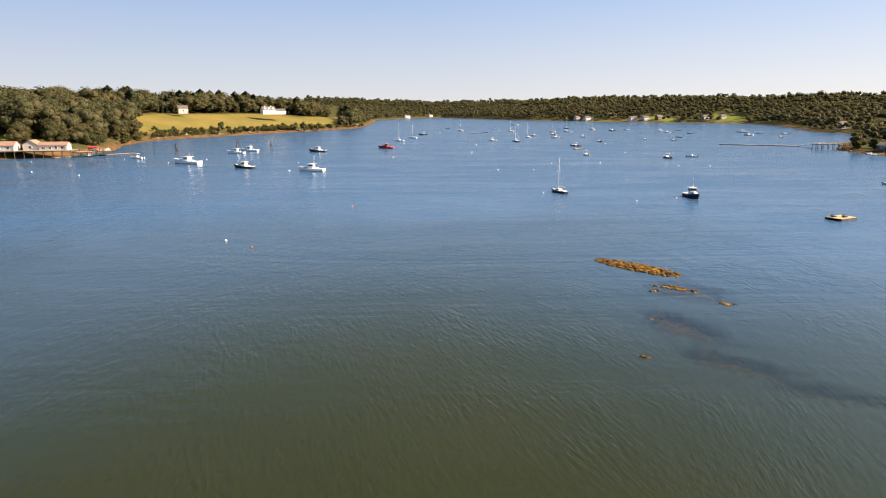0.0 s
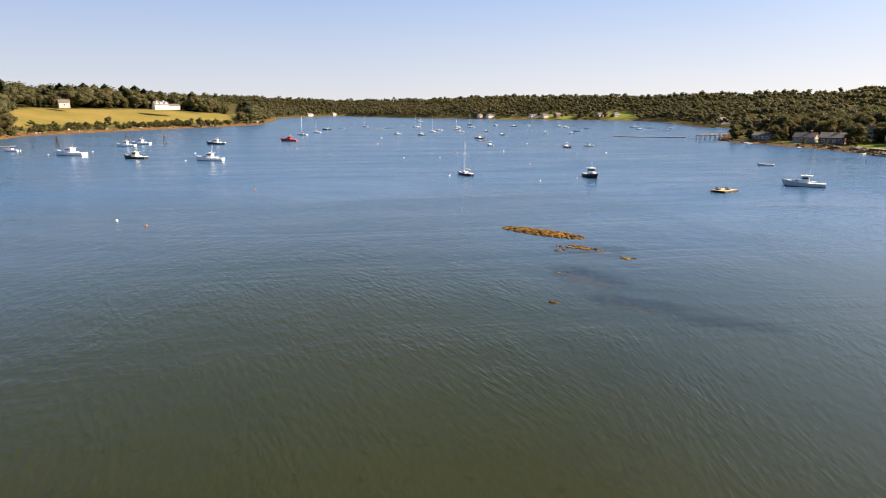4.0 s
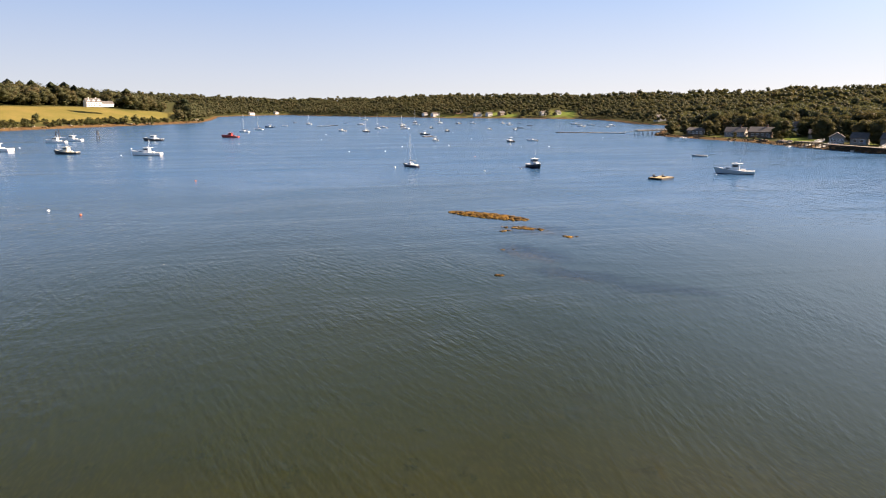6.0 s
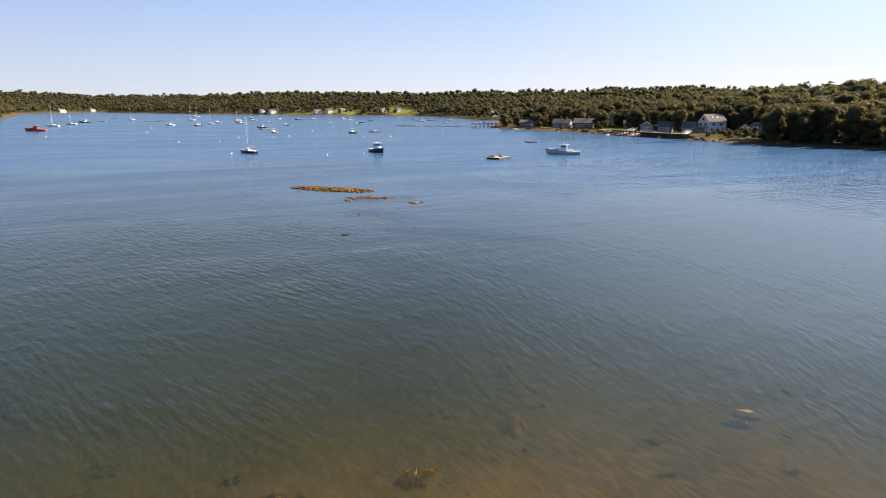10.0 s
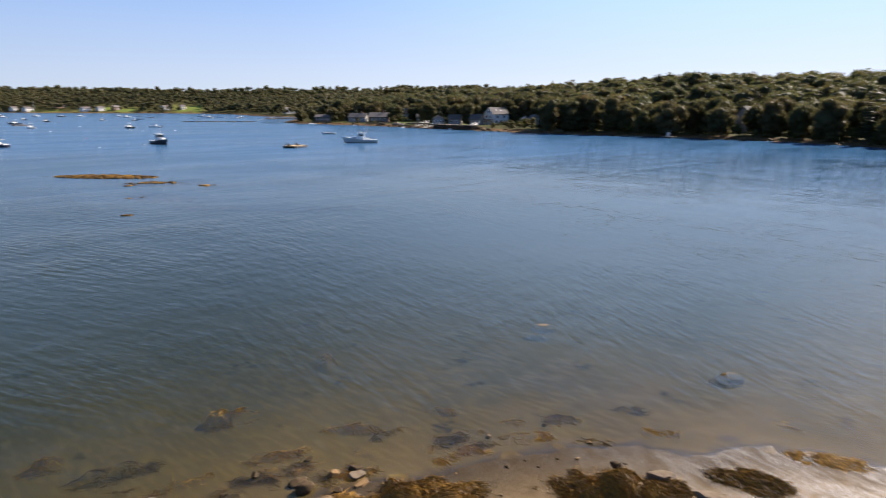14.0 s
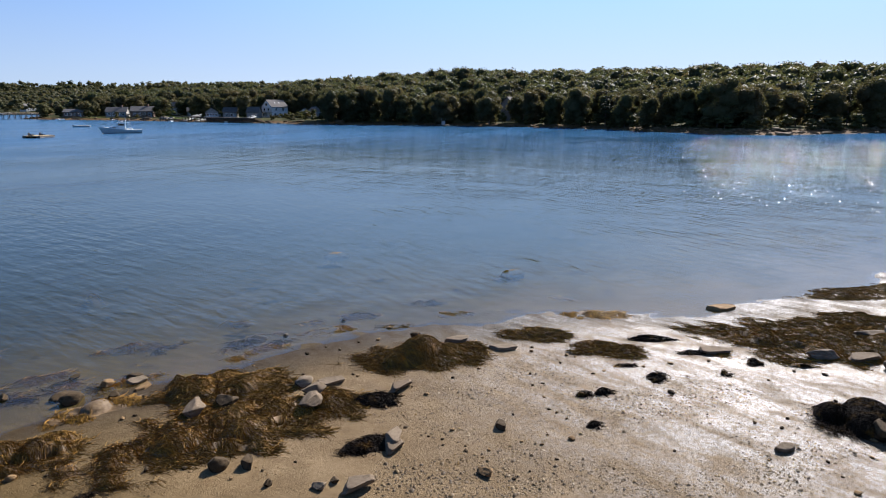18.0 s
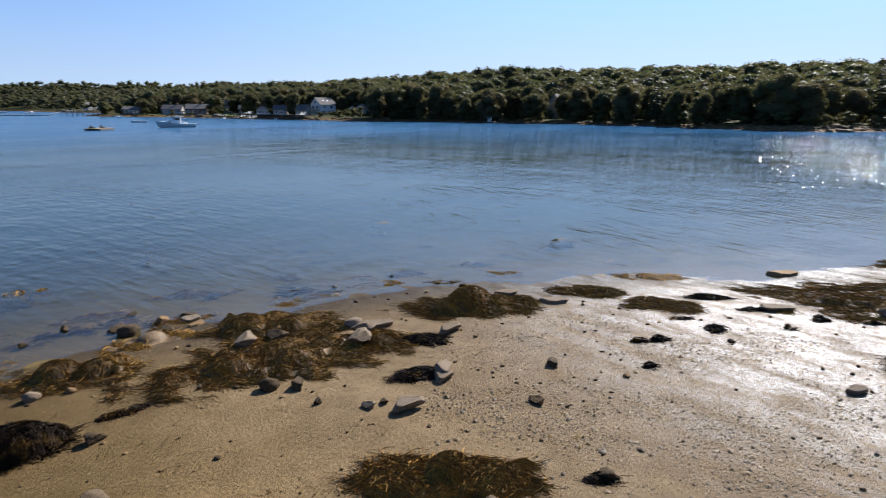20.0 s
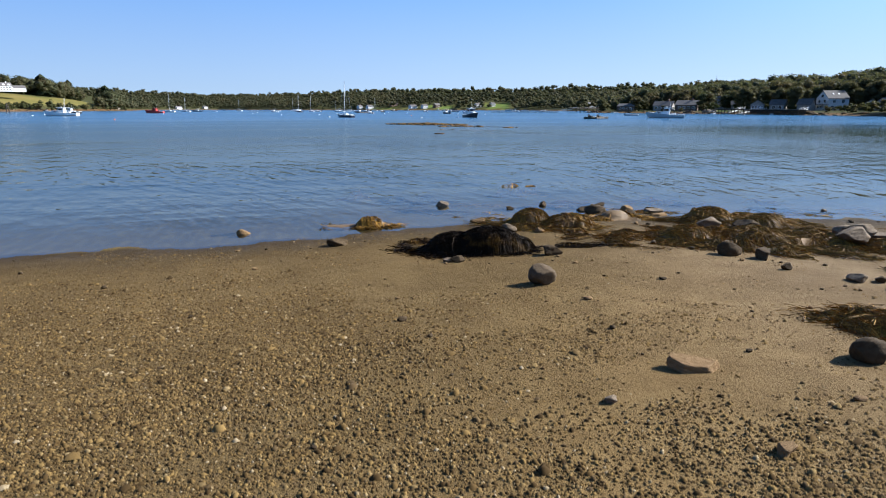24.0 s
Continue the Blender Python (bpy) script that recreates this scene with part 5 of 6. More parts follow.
WEED, DARKWEED = weed_material("rockweed", 0.25, 1.45), weed_material("dark_rockweed", 0.98)
WEEDMAT = plain("weed_mat", (0.125, 0.072, 0.024), 0.7, vary=0.5, scale=1.6, bump=0.6)
PEBBLES, WETPEBBLES = pebble_material(), pebble_material(True)


def stone_mesh(kind, seed, template=ICO3):
    """Unit stones: 'round' boulders, 'slab' flags with split edges, 'block' angular lumps."""
    r = np.random.default_rng(seed)
    v, f = template
    v = v.copy()
    if kind == "slab":
        v *= 1.35
        sides = [(math.cos(a), math.sin(a), r.uniform(-0.25, 0.25), r.uniform(0.62, 1.0)) for a in np.arange(6) * 1.047 + r.uniform(-0.4, 0.4, 6)]
        for nx, ny, nz, far in sides + [(r.uniform(-0.12, 0.12), r.uniform(-0.12, 0.12), 1, 0.62), (r.uniform(-0.3, 0.3), r.uniform(-0.3, 0.3), 1, 0.72), (0, 0, -1, 0.7)]:
            n = np.array([nx, ny, nz]) / math.sqrt(nx * nx + ny * ny + nz * nz)
            v -= np.clip(v @ n - far, 0, None)[:, None] * n
        v[:, 2] += 0.10 * wob(v, 2.4, seed + 1) + 0.05 * wob(v, 7.0, seed + 2)
        v[:, :2] *= 1 + 0.06 * wob(v, 3.0, seed + 3)[:, None] + 0.03 * wob(v, 9.0, seed + 4)[:, None]
    elif kind == "block":
        for _ in range(13):
            n = r.normal(size=3)
            n /= np.linalg.norm(n)
            d = v @ n - r.uniform(0.5, 0.78)
            v -= np.clip(d, 0, None)[:, None] * n
        v *= 1.25
        v *= 1 + 0.08 * wob(v, 2.6, seed)[:, None] + 0.05 * wob(v, 7.0, seed + 1)[:, None]
    else:
        v *= (1 + 0.17 * wob(v, 1.3, seed) + 0.10 * wob(v, 3.4, seed + 1) + 0.05 * wob(v, 8.0, seed + 2))[:, None]
        for _ in range(6):
            n = r.normal(size=3)
            n /= np.linalg.norm(n)
            v -= np.clip(v @ n - r.uniform(0.66, 0.85), 0, None)[:, None] * n * 0.9
    return mesh_from("stone", v, f, STONE, smooth=kind != "slab")


STONES = {k: [stone_mesh(k, 500 + 10 * i + j) for j in range(4)] for i, k in enumerate(("round", "slab", "block"))}
STONES.update({k + '_small': [stone_mesh(k, 560 + 10 * i + j, ICO1) for j in range(4)] for i, k in enumerate(("round", "block"))})
_stone_mats = {}


def stone(x, y, sx, sy, sz, turn, kind="round", mat=None, label="", tilt=0.0, sink=0.25, z=None, name="stone", pick=None):
    """A stone of the given half sizes, sunk a little into the ground."""
    mat = mat or STONE
    pick = int(abs(x * 7 + y * 13)) % 4 if pick is None else pick
    key = (kind, pick, mat.name)
    if key not in _stone_mats:
        me = STONES[kind][pick].copy()
        me.materials.clear()
        me.materials.append(mat)
        _stone_mats[key] = me
    ob = new(name, _stone_mats[key])
    z = ground_at(x, y) if z is None else z
    ob.matrix_basis = pose(x, y, z + sz * (1 - 2 * sink), tilt, tilt * 0.6, turn) @ Matrix.Diagonal((sx, sy, sz, 1))
    return tagged(ob, label or "grey stone lying on the sand", "stone", "beach stones")


def ribbons(x, y, a, b, turn, surf, count, seed, length=(0.18, 0.5), width=0.009, flow=None, holes=False, inside=None):
    """Strands of weed lying over a surface: arrays of vertices and faces."""
    r = np.random.default_rng(seed)
    u = np.sqrt(r.uniform(0, 1.7, count))
    th = r.uniform(0, 6.283, count)
    c, s = math.cos(radians(turn)), math.sin(radians(turn))
    lx, ly = u * np.cos(th) * a, u * np.sin(th) * b
    px, py = x + lx * c - ly * s, y + lx * s + ly * c
    if inside is not None:
        ok = inside(px, py)
        px, py = px[ok], py[ok]
        count = len(px)
    if holes:
        ok = wob(np.stack([px, py], 1), 3.1, seed) + 0.5 * wob(np.stack([px, py], 1), 7.0, seed + 1) > 0.12
        px, py = px[ok], py[ok]
        count = len(px)
    # combed by the falling tide, with swirls
    comb = radians(-115 if flow is None else flow) + 1.1 * wob(np.stack([px, py], 1), 1.6, seed + 11)
    out = np.where(r.random(count) < 0.72, comb + r.normal(0, 0.35, count), np.arctan2(py - y, px - x) + r.normal(0, 1.5, count))
    ln, w = r.uniform(*length, count), width * r.uniform(0.6, 1.5, count)
    segs = 3
    vs = []
    bend = r.normal(0, 0.7, count)
    qx, qy, dirn = px.copy(), py.copy(), out.copy()
    for k in range(segs + 1):
        zz = surf(qx, qy) + 0.014 + 0.035 * r.random(count) ** 2
        nx, ny = -np.sin(dirn), np.cos(dirn)
        ww = w * (1 - 0.8 * abs(k / segs - 0.4))
        vs.append(np.stack([np.stack([qx - nx * ww, qy - ny * ww, zz], 1), np.stack([qx + nx * ww, qy + ny * ww, zz + 0.006], 1)], 1))
        qx, qy = qx + np.cos(dirn) * ln / segs, qy + np.sin(dirn) * ln / segs
        dirn = dirn + bend * 0.5
    v = np.stack(vs, 1)
    n = (segs + 1) * 2
    base = np.arange(count)[:, None, None] * n
    q = np.array([[2 * k, 2 * k + 1, 2 * k + 3, 2 * k + 2] for k in range(segs)])
    return v.reshape(-1, 3), (base + q[None]).reshape(-1, 4)


def weed_heap(x, y, a, b, turn, top, label, seed, mat=None, rocks=(), density=330, flow=None, lump=0.6, z=None, name="seaweed_heap", length=(0.12, 0.38), bare=False):
    """Rockweed over the shore: an uneven mat with strands trailing over it, and rocks that it grows on (dx, dy, sx, sy, sz)."""
    mat = mat or WEED
    c, s = math.cos(radians(turn)), math.sin(radians(turn))
    base = ground_at(x, y) if z is None else z
    t = thing(name, pose(x, y, base), label, "seaweed", "seaweed on the beach")
    bumps = [(x + dx * c - dy * s, y + dx * s + dy * c, sx, sy, sz) for dx, dy, sx, sy, sz in rocks]

    def ground_fast(px, py):
        if z is not None:
            return np.full(len(px), z)
        return height_of(np.stack([px, py], 1))[0]

    def ragged(p2):
        return 0.42 * wob(p2, 1.5, seed) + 0.30 * wob(p2, 4.0, seed + 1) + 0.12 * wob(p2, 10.0, seed + 2)

    def inside(px, py):
        lx, ly = ((px - x) * c + (py - y) * s) / a, (-(px - x) * s + (py - y) * c) / b
        return np.hypot(lx, ly) * (1 + ragged(np.stack([px, py], 1))) < 0.98

    def surf(px, py):
        lx, ly = ((px - x) * c + (py - y) * s) / a, (-(px - x) * s + (py - y) * c) / b
        p2 = np.stack([px, py], 1)
        r = np.hypot(lx, ly) * (1 + ragged(p2))
        body = smooth_step(-r, -1.05, -0.35) * top * (0.55 + lump * wob(p2, 3.0, seed + 2) + 0.2 * wob(p2, 8.0, seed + 3))
        h = np.where(wob(p2, 4.2, seed + 7) < -0.42, -0.03, np.maximum(body, -0.02))
        for rx, ry, sx, sy, sz in bumps:
            q = ((px - rx) / sx) ** 2 + ((py - ry) / sy) ** 2
            h = np.maximum(h, sz * np.sqrt(np.clip(1.25 - q, 0, None)) * 0.95 - 0.02)
        return ground_fast(px, py) + h

    rings, spokes = 22, 56
    rr, aa = np.meshgrid(np.linspace(0.02, 1.3, rings), np.linspace(0, 6.283, spokes, endpoint=False), indexing="ij")
    lx, ly = rr * np.cos(aa) * a, rr * np.sin(aa) * b
    px, py = (x + lx * c - ly * s).ravel(), (y + lx * s + ly * c).ravel()
    zz = surf(px, py)
    edge = ragged(np.stack([px, py], 1))
    gone = (rr.ravel() * (1 + edge) > 1.0) | (wob(np.stack([px, py], 1), 4.2, seed + 7) < -0.42)
    zz = np.where(gone, zz - 0.05, zz + 0.006)
    i, j = np.meshgrid(np.arange(rings - 1), np.arange(spokes), indexing="ij")
    q = np.stack([i * spokes + j, i * spokes + (j + 1) % spokes, (i + 1) * spokes + (j + 1) % spokes, (i + 1) * spokes + j], -1).reshape(-1, 4)[:, ::-1]
    if z is not None:
        density = density * 2
    mat_ob = None if bare or z is not None and z < -0.05 else new("mat", mesh_from("mat", np.column_stack([px - x, py - y, zz - base]), q, DARKWEED if mat is DARKWEED else WEEDMAT))
    if mat_ob:
        mat_ob.parent = t
    n = int(density * a * b * 17.0)
    v, f = ribbons(x, y, a, b, turn, surf, n, seed + 5, flow=flow, length=length, holes=bare or z is not None, inside=inside, width=0.0032 if z is None else 0.008)
    fr = new("fronds", mesh_from("fronds", v - (x, y, base), f, mat))
    fr.parent = t
    return t


# heaps on the beach
weed_heap(3.45, 8.25, 1.15, 0.62, -25, 0.16, "dark rock draped in wet brown rockweed", 601, DARKWEED, rocks=((0.15, 0.0, 0.60, 0.46, 0.38), (-0.45, -0.05, 0.46, 0.36, 0.30), (0.62, 0.1, 0.3, 0.26, 0.22)), flow=-110, density=420)
weed_heap(5.9, 10.2, 1.35, 0.62, -28, 0.14, "low rock covered with rockweed at the water's edge", 602, WEED, rocks=((-0.45, 0.1, 0.42, 0.32, 0.34), (0.35, 0.05, 0.55, 0.3, 0.25)), flow=-100)
weed_heap(2.05, 11.9, 0.75, 0.32, -12, 0.06, "small weedy rock standing in the shallows", 603, WEED, rocks=((0.25, 0.0, 0.30, 0.22, 0.20),), z=-0.02)
weed_heap(8.3, 7.45, 2.55, 1.25, -32, 0.17, "long weedy ledge with brown and golden rockweed", 604, WEED, rocks=((-0.9, -0.2, 0.5, 0.35, 0.26), (0.35, -0.35, 0.5, 0.32, 0.27), (1.2, 0.2, 0.45, 0.32, 0.22), (0.3, 0.5, 0.6, 0.3, 0.22)), flow=-80)
weed_heap(9.9, 9.1, 1.7, 1.05, -40, 0.20, "weedy rocks with golden rockweed by the water", 615, WEED, rocks=((-0.6, 0.1, 0.5, 0.4, 0.34), (0.5, -0.2, 0.45, 0.35, 0.28), (0.1, 0.55, 0.4, 0.3, 0.2)), flow=-70)
weed_heap(7.7, 10.9, 1.0, 0.5, -25, 0.12, "rockweed on stones at the water's edge", 616, WEED, rocks=((0.2, 0.0, 0.35, 0.26, 0.22),), z=0.0)
weed_heap(10.2, 6.2, 1.0, 0.7, -25, 0.10, "rockweed draped round pale slabs", 605, WEED, rocks=((0.2, 0.0, 0.4, 0.3, 0.15),))
weed_heap(5.88, 2.0, 1.05, 0.70, -58, 0.13, "low mat of golden brown rockweed over small rocks", 606, WEED, rocks=((0.1, 0.15, 0.36, 0.30, 0.25), (-0.5, -0.15, 0.3, 0.25, 0.14), (0.75, -0.1, 0.3, 0.22, 0.16)), density=720)
weed_heap(13.75, 5.7, 1.75, 0.95, -48, 0.16, "mound of golden rockweed over a hollow rock", 607, WEED, rocks=((0.0, 0.1, 0.75, 0.5, 0.50), (-0.6, -0.2, 0.5, 0.4, 0.3), (0.75, 0.0, 0.45, 0.35, 0.25)), flow=-130, density=380)
weed_heap(16.9, 3.3, 1.05, 0.55, -62, 0.07, "thin mat of rockweed on wet shingle", 608, WEED)
weed_heap(16.5, 1.2, 1.0, 0.55, -66, 0.08, "thin mat of brown rockweed on wet shingle", 609, WEED)
weed_heap(19.6, 2.3, 0.9, 0.42, -62, 0.06, "weedy patch awash at the edge of the water", 610, WEED, z=-0.01)
weed_heap(19.9, -4.0, 3.3, 1.75, -66, 0.15, "broad carpet of rockweed over rocks by the water", 611, WEED, rocks=((0.8, 0.3, 0.6, 0.4, 0.22), (-1.4, 0.0, 0.55, 0.4, 0.22), (1.9, -0.3, 0.5, 0.4, 0.24), (-0.3, -0.7, 0.6, 0.3, 0.18)), density=260)
weed_heap(22.5, -5.2, 1.5, 0.7, -60, 0.12, "rockweed tongue reaching to the water", 612, WEED, rocks=((0.3, 0.0, 0.5, 0.3, 0.2),), density=260)
weed_heap(26.6, -6.0, 3.2, 0.8, -48, 0.10, "rockweed along the edge of the shingle", 613, WEED, rocks=((-1.0, 0.0, 0.5, 0.3, 0.2), (1.2, 0.0, 0.5, 0.3, 0.2)), density=220)
weed_heap(14.45, -4.5, 1.1, 0.7, -80, 0.14, "big dark rock wrapped in brown weed", 614, DARKWEED, rocks=((0.15, 0.0, 0.85, 0.5, 0.36), (-0.5, 0.1, 0.4, 0.35, 0.26)), density=420, flow=180)
for k, (x, y, a, b, tn) in enumerate(((15.0, -0.2, 0.36, 0.24, 10), (13.2, 1.1, 0.24, 0.1, -60), (13.5, 0.75, 0.2, 0.1, -40), (11.8, 0.6, 0.22, 0.12, -30), (16.0, -1.75, 0.18, 0.12, 0), (17.1, -2.4, 0.28, 0.16, 0), (15.5, 0.6, 0.26, 0.12, -60),
                                       (5.15, 7.9, 0.45, 0.14, -20), (17.9, 0.35, 0.7, 0.2, -66), (17.2, -0.9, 0.5, 0.2, -60), (6.95, 0.15, 0.3, 0.16, -60), (2.7, 9.35, 0.4, 0.12, -10), (10.9, 5.3, 0.5, 0.35, -30), (9.0, 4.3, 0.5, 0.28, -30))):
    weed_heap(x, y, a, b, tn, 0.09, "small clump of dark weed on the sand", 630 + k, DARKWEED, name="seaweed_clump", density=420, length=(0.08, 0.22))
# weed under and on the shallow water
for k, (x, y, a, b, tn, zz) in enumerate(((4.4, 15.2, 0.9, 0.5, -10, -0.10), (5.8, 14.5, 0.8, 0.45, -10, -0.08), (8.5, 13.9, 0.9, 0.35, -25, -0.06), (7.1, 13.0, 1.0, 0.45, -20, -0.04), (11.3, 13.6, 1.1, 0.45, -35, -0.08),
                                            (14.0, 12.6, 0.8, 0.35, -40, -0.06), (12.4, 11.2, 0.8, 0.3, -35, -0.03), (12.9, 9.9, 0.6, 0.3, -30, -0.02), (14.6, 9.3, 0.9, 0.3, -40, -0.03), (18.6, 8.1, 0.6, 0.3, -50, -0.03), 
                                            (13.8, 19.5, 0.5, 0.35, 0, -0.12), (3.4, 18.6, 0.5, 0.4, 0, -0.12), (4.4, 15.9, 0.5, 0.2, 0, 0.0), (4.95, 14.3, 0.5, 0.18, 0, 0.0), (10.6, 13.2, 0.3, 0.12, 0, 0.0), (11.4, 12.8, 0.4, 0.13, 0, 0.0),
                                            (21.4, 3.9, 0.5, 0.25, -50, 0.0), (9.4, 11.6, 0.7, 0.35, -30, -0.04), (16.5, 9.4, 0.6, 0.25, -40, -0.05))):
    deep = min(max(-ground_at(x, y) * 0.8, 0.03), 0.2)
    weed_heap(x, y, a * 0.95, b * 1.0, tn, deep * 0.7, "patch of rockweed just under the surface" if zz < -0.015 else "patch of golden rockweed awash", 660 + k, WEED if k % 3 == 0 else GOLDWEED, name="seaweed_patch", density=230, bare=True,
              rocks=((-0.3 * a, 0.1 * b, 0.34 * a, 0.5 * b, deep), (0.35 * a, -0.1 * b, 0.3 * a, 0.4 * b, deep * 0.7)))
# weed-grown rocks standing farther out
weed_heap(8.65, 17.45, 0.95, 0.55, -15, 0.18, "rock with golden rockweed standing in clear shallows", 690, GOLDWEED, rocks=((-0.35, 0.05, 0.42, 0.32, 0.40), (0.35, -0.05, 0.40, 0.30, 0.34)), density=300, name="seaweed_patch", bare=True)
weed_heap(4.65, 16.6, 1.15, 0.60, -10, 0.14, "broad rockweed patch under clear water", 691, WEED, rocks=((0.3, 0.0, 0.4, 0.3, 0.22), (-0.5, 0.1, 0.3, 0.3, 0.2)), density=240, name="seaweed_patch", bare=True)
for x, y, u, v in ((23.4, 15.25, 0.62, 0.36), (24.0, 6.75, 0.60, 0.34)):
    stone(x, y, u, v, 0.22, -35, "round", STONE, "pale rock lying just under the surface", z=-0.28, sink=0.3)
    weed_heap(x - 0.25, y + 0.2, 0.5, 0.3, -35, 0.12, "golden weed on a pale sunken rock", 692 + int(y), GOLDWEED, rocks=((0, 0, 0.4, 0.26, 0.34),), density=260, name="seaweed_patch", bare=True)

# brown weed and stones along the foot of the beach
_r = random.Random(29)
for k in range(22):
    x = _r.uniform(4.0, 19.0)
    y = float(np.interp(x, [p[0] for p in BEACH_LINE[:12]], [p[1] for p in BEACH_LINE[:12]])) + _r.uniform(0.3, 2.6)
    q = _r.uniform(0.18, 0.55)
    weed_heap(x, y, q * 1.6, q * 0.7, _r.uniform(-50, 0), 0.03 + 0.03 * _r.random(), "patch of brown rockweed in the shallows", 760 + k, WEED if k % 2 else GOLDWEED, name="seaweed_patch", density=200, bare=True)
    if k % 2:
        stone(x + _r.uniform(-0.5, 0.5), y + _r.uniform(-0.4, 0.3), q * 0.35, q * 0.26, q * 0.2, _r.uniform(0, 180), "block", _r.choice((DARKSTONE, TANSTONE, STONE)), "stone lying in the shallows", z=-0.05)
# the stones that stand out
stone(3.25, 5.55, 0.19, 0.17, 0.15, 20, "round", MIDSTONE, "rounded grey-brown stone alone on the open sand", sink=0.12)
stone(2.98, 2.3, 0.20, 0.13, 0.05, -38, "slab", TANSTONE, "flat wedge of pale stone tilted on the sand", tilt=11, sink=0.0, pick=2)
stone(4.5, 1.9, 0.16, 0.14, 0.13, 10, "round", DARKSTONE, "dark grey domed boulder on the sand")
stone(5.28, 0.98, 0.26, 0.22, 0.18, 35, "block", MIDSTONE, "large grey-brown boulder beside the weed mat", pick=1)
stone(5.75, 0.75, 0.16, 0.12, 0.1, 60, "block", DARKSTONE, "dark angular stone beside the boulder")
stone(7.12, 6.4, 0.21, 0.17, 0.17, 0, "round", DARKSTONE, "dark rounded stone before the weedy ledge")
stone(7.4, 5.98, 0.17, 0.13, 0.13, 40, "block", DARKSTONE, "dark stone before the weedy ledge")
stone(7.06, 5.15, 0.10, 0.07, 0.06, 10, "block", DARKSTONE)
stone(7.35, 4.28, 0.12, 0.10, 0.08, 70, "block", STONE)
stone(7.62, 4.15, 0.09, 0.07, 0.06, 20, "block", DARKSTONE)
stone(7.6, 3.7, 0.28, 0.20, 0.13, -30, "block", STONE, "flat grey slab lying on the sand", sink=0.1)
stone(9.35, 4.02, 0.36, 0.18, 0.15, 20, "block", STONE, "cracked grey slab on edge of the weed", tilt=12, sink=0.2)
stone(9.1, 3.85, 0.22, 0.16, 0.11, -10, "block", STONE, "split piece of grey slab")
stone(10.45, 6.7, 0.32, 0.18, 0.12, -20, "block", STONE, "pale slab among the rockweed", sink=0.05, z=0.18)
stone(9.95, 6.4, 0.36, 0.24, 0.14, 10, "block", STONE, "broad pale slab among the rockweed", sink=0.05, z=0.16)
stone(10.95, 7.4, 0.26, 0.20, 0.14, 0, "round", STONE, "pale boulder beside the rockweed")
stone(11.25, 6.9, 0.34, 0.16, 0.08, -30, "slab", STONE, "flat pale stone at the end of the ledge", sink=0.1)
stone(11.7, 5.2, 0.32, 0.18, 0.11, -15, "block", STONE, "pointed pale stone half sunk in the sand", sink=0.15)
stone(8.6, 8.55, 0.40, 0.20, 0.16, 30, "block", STONE, "pale angular rock in the weedy ledge", z=0.16)
stone(9.2, 8.2, 0.30, 0.2, 0.15, 60, "block", DARKSTONE, "dark angular rock in the weedy ledge", z=0.14)
stone(14.5, 6.25, 0.16, 0.14, 0.12, 0, "block", DARKSTONE, "dark stone on the rockweed mound", z=0.26)
stone(15.2, 5.3, 0.36, 0.2, 0.1, -50, "slab", STONE, "long pale stone behind the mound", z=0.1)
stone(15.3, 3.9, 0.42, 0.2, 0.09, -55, "slab", STONE, "flat pale ledge stone on the shingle")
stone(1.2, 9.75, 0.19, 0.14, 0.10, 10, "block", DARKSTONE, "dark flat-topped stone near the water")
stone(-0.4, 11.75, 0.15, 0.12, 0.11, 0, "round", TANSTONE, "pale tan stone standing in the shallows")
stone(7.95, 11.75, 0.28, 0.22, 0.17, 0, "round", DARKSTONE, "dark rounded rock standing in the water", z=-0.05)
stone(8.5, 11.05, 0.13, 0.12, 0.12, 0, "round", DARKSTONE, "small dark rock standing in the water", z=-0.03)
stone(9.2, 10.9, 0.26, 0.13, 0.08, 10, "slab", TANSTONE, "flat tan stone awash", z=-0.03)
stone(2.5, 0.9, 0.075, 0.06, 0.05, 15, "block", TANSTONE, "pale pointed stone on the gravel")
stone(1.97, 1.98, 0.055, 0.045, 0.035, 15, "block", STONE)
stone(10.85, 2.3, 0.16, 0.12, 0.10, 30, "block", DARKSTONE, "dark angular stone on the flat")
stone(9.05, 1.88, 0.15, 0.11, 0.09, 60, "block", TANSTONE, "tan angular stone on the flat")
stone(7.05, 0.12, 0.14, 0.11, 0.08, 60, "block", DARKSTONE, "dark angular stone half sunk in the flat")
stone(12.4, -3.0, 0.24, 0.14, 0.09, -40, "round", STONE, "smooth long grey stone on the flat")
stone(13.85, -4.75, 0.32, 0.24, 0.24, 0, "round", DARKSTONE, "dark rock with a pale top beside the weed")
stone(15.1, -5.7, 0.45, 0.3, 0.3, 0, "round", DARKSTONE, "dark boulder beside the weedy rock")
for k, (x, y, a, b) in enumerate(((18.3, -4.1, 0.42, 0.22), (18.55, -4.95, 0.5, 0.25), (18.2, -5.6, 0.24, 0.16))):
    stone(x, y, a, b, 0.17, -70 + 20 * k, "block", STONE, "pale split rock at the edge of the weed carpet", sink=0.33, pick=k)
for k, (x, y, a, b) in enumerate(((21.0, -5.5, 0.5, 0.28), (21.6, -6.4, 0.6, 0.26), (21.9, -7.2, 0.3, 0.2))):
    stone(x, y, a, b, 0.17, -60 - 15 * k, "block", STONE, "pale low rock behind the weed carpet", sink=0.33, pick=3 - k)
stone(17.5, -1.4, 0.42, 0.17, 0.09, -60, "slab", STONE, "pale flat stone among weed clumps", sink=0.15)
